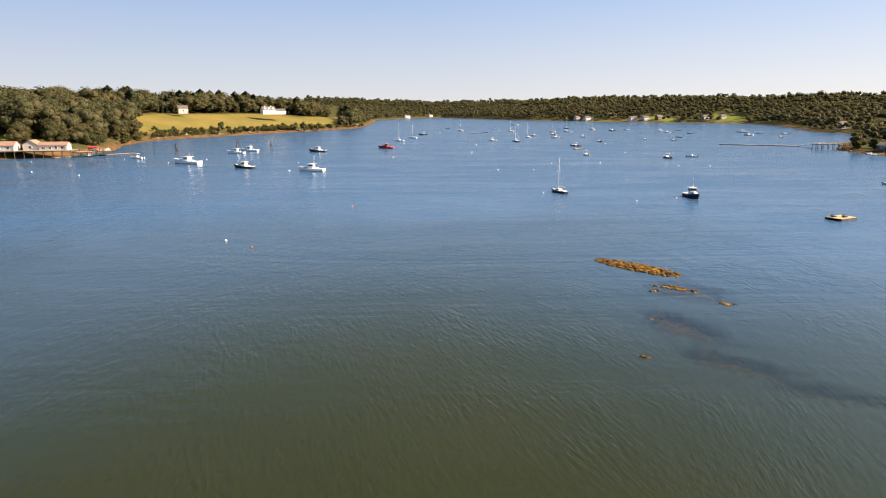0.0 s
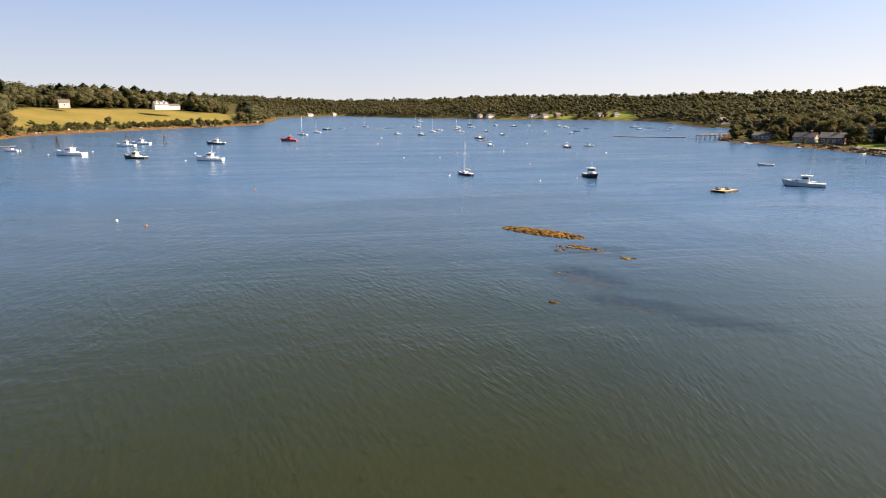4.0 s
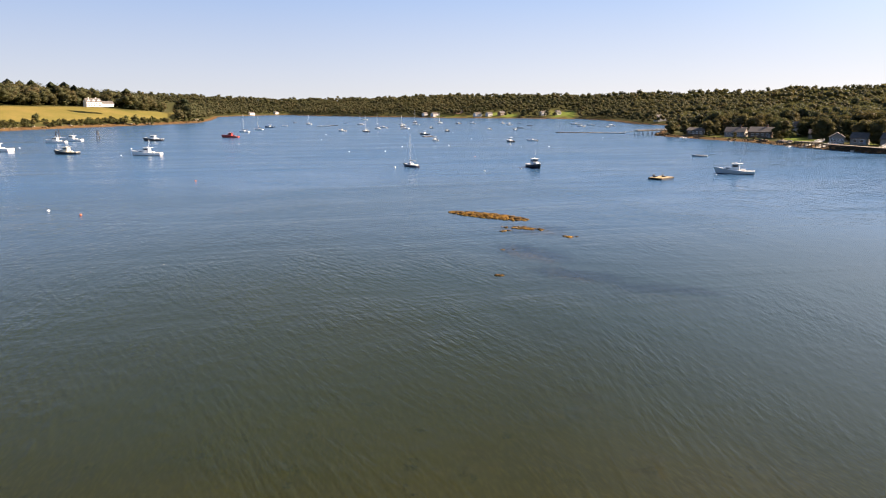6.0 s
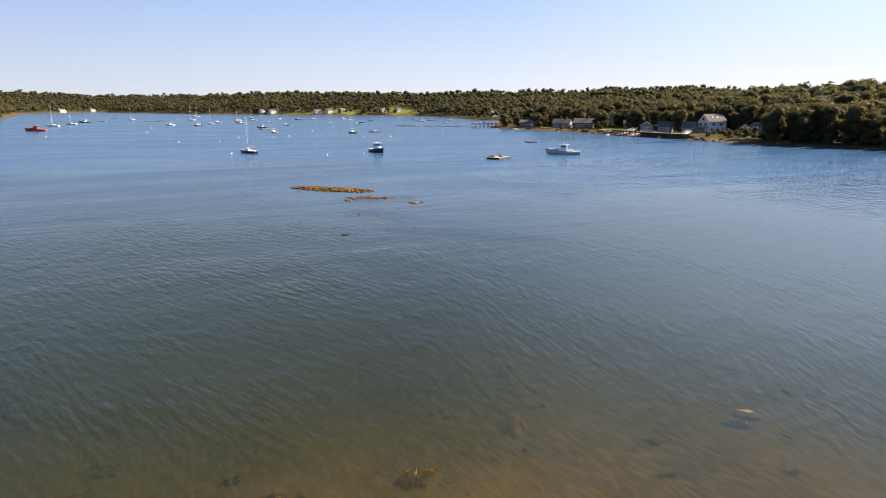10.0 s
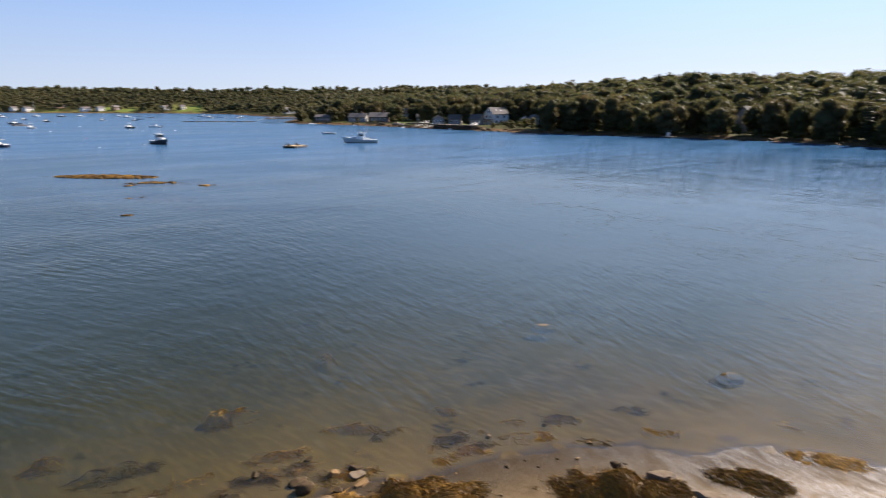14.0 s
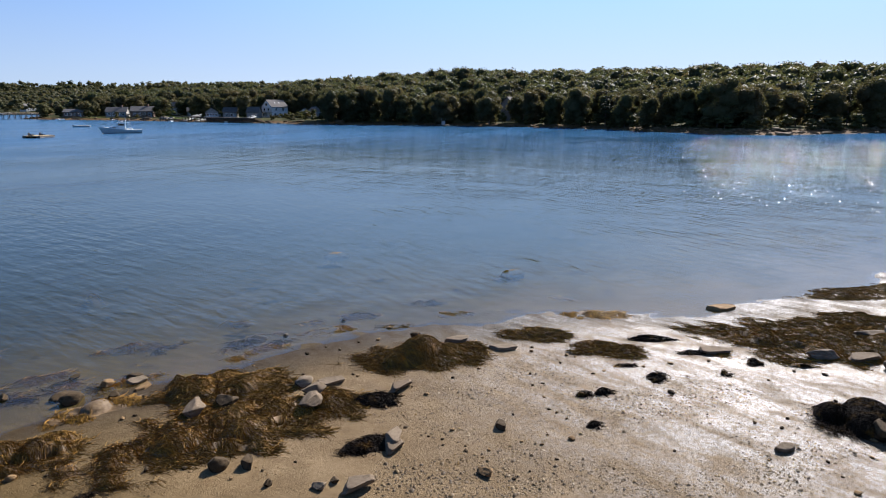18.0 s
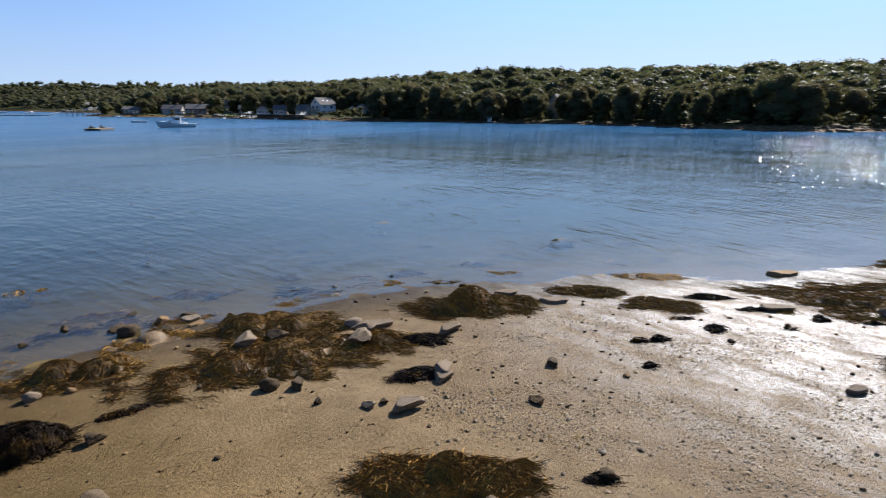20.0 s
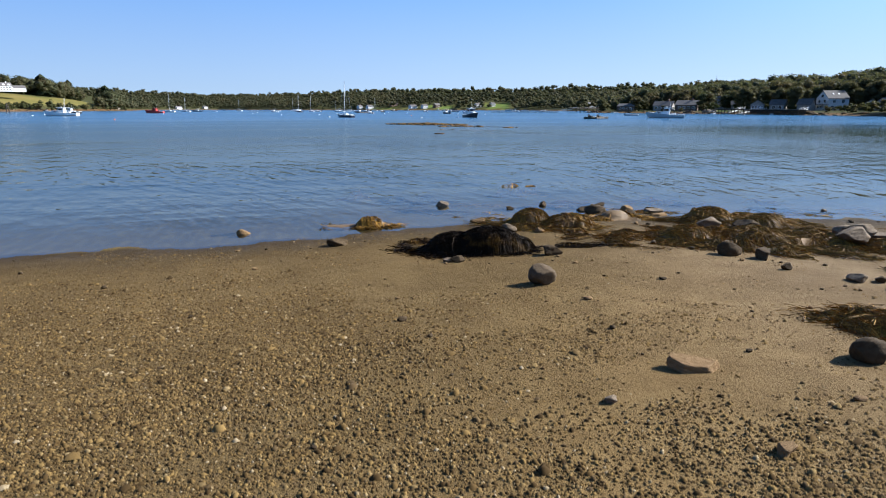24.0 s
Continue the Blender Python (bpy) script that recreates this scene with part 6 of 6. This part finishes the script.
stone(22.2, -1.4, 0.5, 0.3, 0.12, -50, "slab", TANSTONE, "flat stone lying awash", z=-0.03)
stone(3.2, 8.85, 0.2, 0.17, 0.16, 0, "round", TANSTONE, "tan stone behind the weedy rock")
stone(4.75, 9.9, 0.17, 0.13, 0.12, 0, "round", STONE, "grey stone beside the weedy rock")
stone(5.3, 9.6, 0.10, 0.08, 0.07, 0, "round", TANSTONE)
stone(4.35, 7.35, 0.16, 0.12, 0.1, 0, "block", DARKSTONE)
stone(2.75, 7.45, 0.13, 0.09, 0.06, 0, "block", DARKSTONE)
stone(2.6, 7.5, 0.09, 0.07, 0.05, 0, "round", STONE)
stone(8.0, 12.2, 0.3, 0.2, 0.14, 0, "round", DARKSTONE, "dark stone lying under the surface", z=-0.12)
stone(9.3, 11.3, 0.22, 0.16, 0.1, 0, "slab", STONE, "pale stone at the edge of the water", z=-0.02)
# scattered small stones
_r = random.Random(17)
_count = 0
while _count < 240:
    x, y = _r.uniform(-5, 17), _r.uniform(-5, 10.5)
    s_in = float(inland_of(np.array([[x, y]]))[0])
    if s_in < 0.1 or math.hypot(x + 0.6, y + 1.8) < 2.6 or (x < 1 and _r.random() < 0.5):
        continue
    q = 0.012 + 0.04 * _r.random() ** 4 + 0.0016 * max(0, x)
    stone(x, y, q * _r.uniform(0.9, 1.5), q, q * _r.uniform(0.5, 0.9), _r.uniform(0, 360), _r.choice(("round_small", "block_small", "block_small")), _r.choice((TANSTONE, DARKSTONE, DARKSTONE, TANSTONE)), "small stone lying on the sand")
    _count += 1


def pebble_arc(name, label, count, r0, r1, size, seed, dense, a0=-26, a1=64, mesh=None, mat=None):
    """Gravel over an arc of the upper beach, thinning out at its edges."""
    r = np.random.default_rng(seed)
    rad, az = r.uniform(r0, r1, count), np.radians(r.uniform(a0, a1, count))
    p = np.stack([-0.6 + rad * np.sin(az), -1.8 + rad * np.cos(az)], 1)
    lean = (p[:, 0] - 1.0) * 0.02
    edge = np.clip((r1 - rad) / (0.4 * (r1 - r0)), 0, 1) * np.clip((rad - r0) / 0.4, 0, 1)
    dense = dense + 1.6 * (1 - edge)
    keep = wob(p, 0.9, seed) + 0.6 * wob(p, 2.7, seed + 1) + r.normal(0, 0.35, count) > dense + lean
    p = p[keep]
    h, _, s = height_of(p)
    p, h = p[s > 0.02], h[s > 0.02]
    v0, f0 = mesh or PEB
    n, k = len(p), len(v0)
    sz = size * np.exp(r.normal(0, 0.45, n))
    ang = r.uniform(0, 6.283, n)
    v = v0[None] * (1 + r.normal(0, 0.13, (n, k, 1))) * sz[:, None, None] * np.stack([r.uniform(0.9, 1.5, n), r.uniform(0.7, 1.1, n), r.uniform(0.6, 1.0, n)], 1)[:, None, :]
    c, sn = np.cos(ang)[:, None], np.sin(ang)[:, None]
    vx, vy = v[..., 0] * c - v[..., 1] * sn, v[..., 0] * sn + v[..., 1] * c
    v = np.stack([vx + p[:, :1], vy + p[:, 1:], v[..., 2] + (h + sz * 0.25)[:, None]], -1).reshape(-1, 3)
    f = (np.arange(n)[:, None, None] * k + f0[None]).reshape(-1, 3)
    tagged(new(name, mesh_from(name, v, f, mat or PEBBLES, smooth=True)), label, "gravel", kind="stuff")


_s6 = np.arange(6) * math.pi / 3
PEB = (np.vstack([np.stack([np.cos(_s6), np.sin(_s6), np.full(6, -0.2)], 1), np.stack([0.62 * np.cos(_s6[::2] + 0.5), 0.62 * np.sin(_s6[::2] + 0.5), np.full(3, 0.72)], 1)]),
       np.array([[0, 1, 6], [1, 2, 6], [2, 7, 6], [2, 3, 7], [3, 4, 7], [4, 8, 7], [4, 5, 8], [5, 0, 8], [0, 6, 8], [6, 7, 8]]))
OCT = (np.array([[1, 0, 0], [0, 1, 0], [-1, 0, 0], [0, -1, 0], [0.1, 0.1, 0.9]]), np.array([[0, 1, 4], [1, 2, 4], [2, 3, 4], [3, 0, 4]]))
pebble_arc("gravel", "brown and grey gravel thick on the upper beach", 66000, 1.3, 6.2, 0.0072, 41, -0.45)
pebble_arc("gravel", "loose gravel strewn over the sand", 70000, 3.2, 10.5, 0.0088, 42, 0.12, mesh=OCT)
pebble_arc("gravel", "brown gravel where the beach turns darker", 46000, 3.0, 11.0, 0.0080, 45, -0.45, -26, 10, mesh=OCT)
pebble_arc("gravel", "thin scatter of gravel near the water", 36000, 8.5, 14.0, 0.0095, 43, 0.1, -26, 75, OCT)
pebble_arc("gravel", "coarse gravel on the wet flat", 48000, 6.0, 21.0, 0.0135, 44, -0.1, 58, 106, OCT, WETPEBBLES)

# ---- wharves, docks and floats ----
def along(a, b, u):
    return a[0] + (b[0] - a[0]) * u, a[1] + (b[1] - a[1]) * u


def pier(name, a, b, width, z, label, bays, pile_r=0.17, rail=False, planks=0, group="piers and docks", foot=-2.5):
    """A deck on piles from a to b."""
    ax, ay = a
    L = math.hypot(b[0] - ax, b[1] - ay)
    t = thing(name, pose(ax, ay, 0, 0, 0, math.degrees(math.atan2(b[1] - ay, b[0] - ax))), label, "pier", group)
    n = planks or max(6, int(L / 0.9))
    for k in range(n):
        part("plank", box(L * (k + 0.5) / n, 0, z - 0.08 + 0.012 * (k % 3), L / n - 0.03, width, 0.09), WOOD, t)
    for sy in (-1, 1):
        part("stringer", box(L / 2, sy * (width / 2 - 0.25), z - 0.38, L, 0.2, 0.3), PILE, t)
    for k in range(bays + 1):
        for sy in (-1, 1):
            x = L * k / bays
            part("post", rod((x, sy * (width / 2 - 0.2), foot), (x + 0.05, sy * (width / 2 - 0.22), z + (0.7 if rail else 0.15)), pile_r, pile_r * 0.85, 7), PILE, t)
        part("cap_beam", box(L * k / bays, 0, z - 0.62, 0.25, width + 0.2, 0.24), PILE, t)
    if rail:
        for sy in (-1, 1):
            part("rail", box(L / 2, sy * (width / 2 - 0.2), z + 0.62, L, 0.08, 0.1), WOOD, t)
    return t


def float_dock(a, b, width, label, mat=None, sections=6, name="floating_dock"):
    L = math.hypot(b[0] - a[0], b[1] - a[1])
    t = thing(name, pose(a[0], a[1], 0, 0, 0, math.degrees(math.atan2(b[1] - a[1], b[0] - a[0]))), label, "dock", "piers and docks")
    for k in range(sections):
        l = L / sections
        part("deck_section", box(l * (k + 0.5), 0, 0.32, l - 0.12, width, 0.14, 0.02), mat or WOOD, t)
        part("float_drum", box(l * (k + 0.5), 0, -0.25, l - 0.3, width - 0.3, 0.56, 0.05), PILE, t)
    return t


def gangway(a, za, b, zb, width, label):
    L = math.hypot(b[0] - a[0], b[1] - a[1])
    t = thing("gangway", pose(a[0], a[1], 0, 0, 0, math.degrees(math.atan2(b[1] - a[1], b[0] - a[0]))), label, "gangway", "piers and docks")
    s = math.hypot(L, zb - za)
    tilt = pose(0, 0, za, 0, -math.degrees(math.atan2(zb - za, L)), 0)
    bm = box(s / 2, 0, 0, s, width, 0.1)
    bmesh.ops.transform(bm, matrix=tilt, verts=bm.verts[:])
    part("walkway", bm, DECK, t)
    for sy in (-1, 1):
        bm = box(s / 2, sy * width / 2, 0.95, s, 0.07, 0.09)
        box(s / 2, sy * width / 2, 0.45, s, 0.05, 0.06, bm=bm)
        bmesh.ops.transform(bm, matrix=tilt, verts=bm.verts[:])
        part("handrail", bm, TRIM, t)
        for k in range(5):
            bm = box(s * k / 4, sy * width / 2, 0, 0.06, 0.06, 1.0)
            bmesh.ops.transform(bm, matrix=tilt, verts=bm.verts[:])
            part("baluster", bm, TRIM, t)
    return t


# west wharf
pier("wharf", (-262, 336), (-199, 347), 13, 4.0, "old lobster wharf on dark piles", 14, 0.2, planks=42)
pier("wharf", (-199, 347), (-187, 361), 8, 2.9, "low end of the lobster wharf", 4, 0.2)
float_dock((-206, 338), (-181, 376), 3.2, "long grey floating dock beside the wharf", sections=9)
gangway((-194, 349), 0.45, (-188, 362), 3.1, 1.4, "white ramp down to the floating dock")
house("shed", -231, 340, 10, 10.0, 7.0, 2.8, 1.9, WHARFWALL, ROOFRED, "white wharf shed with a rust-red roof", z=4.05, rows=((0.9, 2),), faces=("y-", "x+"), chimney=False, group="wharf sheds")
house("shed", -220, 345, 98, 7.0, 7.5, 2.9, 2.3, WHARFWALL, ROOFRED, "white gabled wharf shed with a rust-red roof", z=4.05, rows=((0.9, 1),), faces=("x-", "y-"), chimney=False, group="wharf sheds")
house("shed", -209, 346, 10, 14.0, 6.0, 2.6, 1.5, WHARFWALL, ROOFRED, "long white wharf shed with dark doorways", z=4.05, rows=((0.6, 4),), faces=("y-",), chimney=False, group="wharf sheds")
house("shed", -194, 356, 10, 4.6, 2.6, 1.9, 0.4, RED, RED, "low red bait shed on the wharf end", z=2.92, rows=((0.6, 1),), faces=("y-",), chimney=False, group="wharf sheds")
for k in range(14):
    x, y = -196 + (k * 3.7) % 9, 352 + (k * 2.3) % 8
    t = thing("lobster_trap_stack", pose(x, y, 2.92, 0, 0, 20 + k * 31), "stack of weathered wooden lobster traps on the wharf", "trap stack", "trap stacks")
    for j in range(2 + k % 2):
        part("trap", box(0, 0, 0.42 * j, 1.1, 0.6, 0.38, 0.05), WOOD, t)
for x, y, n in ((-158.1, 380.3, 3), (-137.6, 429.8, 2), (-108.7, 404.6, 3)):
    t = thing("mooring_dolphin", pose(x, y, 0), "cluster of weathered leaning piles in the water", "piling", "pilings in the harbour")
    for k in range(n):
        a = k * 2.2 + x
        lean = 0.9 if n == 3 else 0.3
        part("post", rod((math.cos(a) * 1.2, math.sin(a) * 1.2, -2.5), (math.cos(a) * (1.2 - lean), math.sin(a) * (1.2 - lean), 5.2 + 0.7 * math.sin(k * 3 + y)), 0.24, 0.18, 8), PILE, t)
    part("binding", rod((0, 0, 3.5), (0, 0, 3.8), 0.75, 0.75, 10), PILE, t)
for x, y in ((-180.0, 372.0), (-190.0, 358.5), (-171, 380)):
    t = thing("mooring_pile", pose(x, y, 0), "single weathered pile beside the floats", "piling", "pilings in the harbour")
    part("shaft", rod((0, 0, -2.5), (0.1, 0.05, 4.6), 0.2, 0.16, 8), PILE, t)
    part("cap", rod((0.1, 0.05, 4.6), (0.1, 0.05, 4.72), 0.19, 0.1, 8), WOOD, t)

# the pier and the long float off the eastern point
pier("pier", (229.7, 400.5), (262, 414), 3.2, 3.0, "timber pier on tall piles at the point", 7, 0.2, rail=True)
float_dock((193.5, 454), (236, 427), 3.0, "long line of grey floats off the point", sections=14)
gangway((236, 426), 0.45, (240, 407), 2.9, 1.2, "ramp from the pier to the floats")
# the eastern cottages' docks
for a, za, b, zb in (((229.5, 250.5), 0.4, (246, 257), 2.6), ((231.5, 244.0), 0.4, (249, 247), 2.6), ((238.5, 219.5), 0.4, (252, 226), 2.4)):
    gangway(a, za, b, zb, 1.5, "long pale ramp down to the water")
    float_dock((a[0] - 3.5, a[1] - 3.5), (a[0] + 0.8, a[1] + 1.5), 3.0, "small grey float at the foot of a ramp", sections=2)
pier("boathouse_pier", (233, 258), (232, 244), 4.0, 2.6, "dark timber staging before the boathouses", 6, 0.16)
pier("boathouse_pier", (231.5, 240), (228.6, 207), 4.0, 2.3, "dark timber staging before the white house", 12, 0.16)
t = thing("seawall", pose(234.3, 238, 0, 0, 0, math.degrees(math.atan2(-32, -3))), "dark timber cribwork wall behind the staging", "wall", "piers and docks")
for k in range(6):
    part("timber", box(16, -1.9, -0.9 + 0.44 * k, 33, 0.35, 0.40), PILE, t)
for a, n in (((236, 283), 5), ((238.5, 300), 4), ((233.5, 268), 4), ((236, 340), 5)):
    t = thing("old_pilings", pose(a[0], a[1], 0), "row of old rotting piles on the bank", "piling", "pilings on the bank")
    for k in range(n):
        part("post", rod((k * 0.4, k * 1.7, -1), (k * 0.4 + 0.1, k * 1.7, 2.0 + 0.5 * math.sin(k * 2.3)), 0.2, 0.16, 7), PILE, t)
    part("beam", box(n * 0.18, n * 0.75, 1.5, 0.25, n * 1.6, 0.25), PILE, t)
pier("landing", (236, 113), (243, 117), 3.0, 3.4, "small landing stage below the wooded bank", 3, 0.13, rail=True)
gangway((226.5, 108.5), 0.4, (236, 113), 3.4, 1.3, "pale ramp from the landing to its float")
float_dock((222.5, 104), (227.5, 110.5), 3.0, "small float below the landing", sections=2)
for x, y, h_, l in ((233.0, 352.0, 40, 6.5), (231.0, 345.0, 30, 5.5), (230.0, 302.0, 20, 4.5), (226.5, 256.0, 60, 5.0), (232.0, 213.5, 50, 4.6), (229.5, 223.0, 60, 4.2), (263.0, 316.0, 10, 4.0)):
    skiff(x, y, h_, l, WHITE, "white skiff lying near the shore", z=0.0 if x < 250 else ground_at(x, y) + 0.1)

# the swimming raft
t = thing("swim_raft", pose(91.1, 144.6, 0, 0, 0, 28), "square wooden swimming raft with two dark seats", "raft")
for k in range(9):
    part("plank", box(-2.6 + k * 0.65, 0, 0.42, 0.61, 3.8, 0.07), RAFTWOOD, t)
for sy in (-1.6, 1.6):
    part("float_log", rod((-2.95, sy, 0.12), (2.95, sy, 0.12), 0.32, 0.32, 10), BLACKHULL, t)
for sy in (-1.88, 1.88):
    part("edge_board", box(0, sy, 0.18, 5.9, 0.07, 0.3), PILE, t)
for x, y in ((-1.5, 0.8), (0.4, -0.6)):
    b_ = part("seat", box(x, y, 0.49, 1.0, 0.8, 0.34, 0.05), BLACKHULL, t, "dark plastic deck seat")
    part("seat_back", box(x, y + 0.42, 0.60, 1.0, 0.1, 0.55, 0.03), BLACKHULL, b_)
float_dock((81.5, 405), (88.5, 409), 3.0, "grey raft on a far mooring", sections=2, name="work_raft")
float_dock((25.0, 672), (39.0, 673), 4.0, "long pale float on a far mooring", DECK, 3, name="work_raft")
float_dock((40, 696), (48, 695), 4.0, "low dark float on a far mooring", sections=2, name="work_raft")

# ---- shrubs and shore rocks ----
def make_shrub(seed):
    t = thing("shrub", Matrix(), "olive-green shrub on the bank", "shrub", "shrubs on the banks")
    r = random.Random(seed)
    v, f = leafy_crown(2.6, 1.7, 9, 300, 0.17, seed, base=0.15, template=ICO0)
    c = new("crown", mesh_from("crown", v, f, BUSH))
    c.parent = t
    part("stem", trunk_mesh(1.5, 0.07, seed, 6), BARK, t)
    return t


SHRUBS = [make_shrub(800 + k) for k in range(4)]
_r = random.Random(31)


def shrub(x, y, s):
    t = copy_thing(_r.choice(SHRUBS), pose(x, y, ground_at(x, y) - 0.1, 0, 0, _r.uniform(0, 360)))
    t.scale = (s * _r.uniform(0.9, 1.3), s * _r.uniform(0.9, 1.3), s * _r.uniform(0.8, 1.1))


# hedge of brush between the meadow and the western shore
for k in range(230):
    a = radians(_r.uniform(-26.5, -7.2))
    for d in np.arange(500, 1000, 4.0):
        x, y = d * math.sin(a), d * math.cos(a)
        if inland_of(np.array([[x, y]]))[0] > 0:
            q = d + 7 + 22 * _r.random() ** 1.5
            shrub(q * math.sin(a), q * math.cos(a), _r.uniform(0.7, 1.9))
            break
for x, y, s in ((-222, 648, 2.6), (-170, 735, 3.4), (-160, 742, 3.8), (-176, 728, 2.6), (-150, 765, 2.6), (262, 236, 1.2), (258, 214, 1.0), (252, 207, 1.1), (247, 200, 1.2), (241, 196, 1.1), (255, 199, 1.5), (262, 203, 1.3), (248, 212, 0.9), (244, 205, 1.0), (238, 203, 0.9), (250, 192, 1.6), (243, 188, 1.5), (236, 190, 1.3), (233, 183, 1.4), (240, 181, 1.6), (268, 246, 1.4), (246, 320, 1.3), (246, 344, 1.4), (257, 300, 1.4), (262, 296, 1.5), (262, 278, 1.3), (245, 303, 1.0),
                (247, 285, 1.0), (262, 268, 1.6), (265, 262, 1.8), (275, 198, 1.8), (280, 190, 1.7), (273, 190, 1.6), (262, 350, 1.7), (257, 372, 1.8), (246, 382, 2.6), (250, 390, 2.8), (255, 398, 2.6), (256, 384, 2.4)):
    shrub(x, y, s)
for a_deg in np.arange(53.5, 99, 1.15):
    a = radians(a_deg + _r.uniform(-0.4, 0.4))
    for d in np.arange(170, 330, 2.0):
        x, y = d * math.sin(a), d * math.cos(a)
        if inland_of(np.array([[x, y]]))[0] > 0:
            q = d + _r.uniform(4.0, 8.0) + (5 if a_deg > 82 else 0)
            shrub(q * math.sin(a), q * math.cos(a), _r.uniform(0.9, 1.7))
            break
for src in SHRUBS:
    for o in (*src.children_recursive, src):
        bpy.data.objects.remove(o)


def shore_rocks(name, label, arcs, size, seed, mat):
    r = np.random.default_rng(seed)
    vs, fs, off = [], [], 0
    for a0, a1, d0, d1, s0, s1, n in arcs:
        a, d = np.radians(r.uniform(a0, a1, n * 40)), r.uniform(d0, d1, n * 40)
        p = np.stack([d * np.sin(a), d * np.cos(a)], 1)
        h, _, s = height_of(p)
        ok = np.where((s > s0) & (s < s1))[0][:n]
        for (x, y), z in zip(p[ok], h[ok]):
            v, f = ICO1
            q = size * math.exp(r.normal(0, 0.5))
            v = v * (1 + r.normal(0, 0.12, (len(v), 1))) * q * np.array([r.uniform(1, 1.9), r.uniform(0.8, 1.2), r.uniform(0.4, 0.8)])
            c, sn = math.cos(q * 91), math.sin(q * 91)
            vs.append(v @ np.array([[c, sn, 0], [-sn, c, 0], [0, 0, 1]]) + (x, y, z + 0.15 * q)), fs.append(f + off)
            off += len(v)
    tagged(new(name, mesh_from(name, np.concatenate(vs), np.concatenate(fs), mat)), label, "rocks", kind="stuff")


PALEROCK = stone_material("pale_shore_rock", (0.27, 0.23, 0.18), (0.36, 0.32, 0.26), (0.18, 0.14, 0.10), 0.3)
BROWNROCK = stone_material("weedy_shore_rock", (0.10, 0.065, 0.032), (0.18, 0.115, 0.05), (0.07, 0.05, 0.03), 0.3)
shore_rocks("shore_rocks", "pale boulders along the high-tide line", ((-26, -7, 480, 1000, 4, 9, 110), (36, 47, 300, 420, 3, 9, 20)), 0.6, 71, PALEROCK)
shore_rocks("shore_rocks", "brown weedy boulders along the low shore", ((-27, -7, 480, 1000, 0, 6, 200), (80, 102, 165, 260, -1, 8, 260), (53, 80, 200, 330, -1, 5, 200), (30, 53, 290, 480, -1, 6, 260)), 0.42, 72, BROWNROCK)


def reef_rocks():
    """Weedy rocks that break the surface along the reef, as one mesh."""
    r = np.random.default_rng(91)
    vs, fs, off = [], [], 0
    for (lx, ly, a, b, turn, top), n in zip(LEDGES[:7], (460, 26, 18, 7, 6, 2, 2)):
        c, sn = math.cos(radians(turn)), math.sin(radians(turn))
        for _ in range(n):
            u, th = math.sqrt(r.uniform(0, 1)) * 1.02, r.uniform(0, 6.283)
            px, py = u * math.cos(th) * a, u * math.sin(th) * b
            v, f = ICO1
            q = r.uniform(0.12, 0.46) * (1.15 - 0.5 * u)
            v = v * (1 + r.normal(0, 0.16, (len(v), 1))) * q * np.array([r.uniform(1, 2.2), r.uniform(0.8, 1.3), r.uniform(0.2, 0.42)])
            k = r.uniform(0, 6.283)
            v = v @ np.array([[math.cos(k), math.sin(k), 0], [-math.sin(k), math.cos(k), 0], [0, 0, 1]])
            vs.append(v + (lx + px * c - py * sn, ly + px * sn + py * c, max(0.0, (top + 0.05) * (1 - 0.8 * u * u)) * r.uniform(0.3, 1.1)))
            fs.append(f + off)
            off += len(v)
    tagged(new("reef_rocks", mesh_from("reef_rocks", np.concatenate(vs), np.concatenate(fs), REEFWEED)), "weed-covered rocks of a low reef breaking the surface", "rocks", kind="stuff")


REEFWEED = weed_material("reef_weed", 0.5)
reef_rocks()
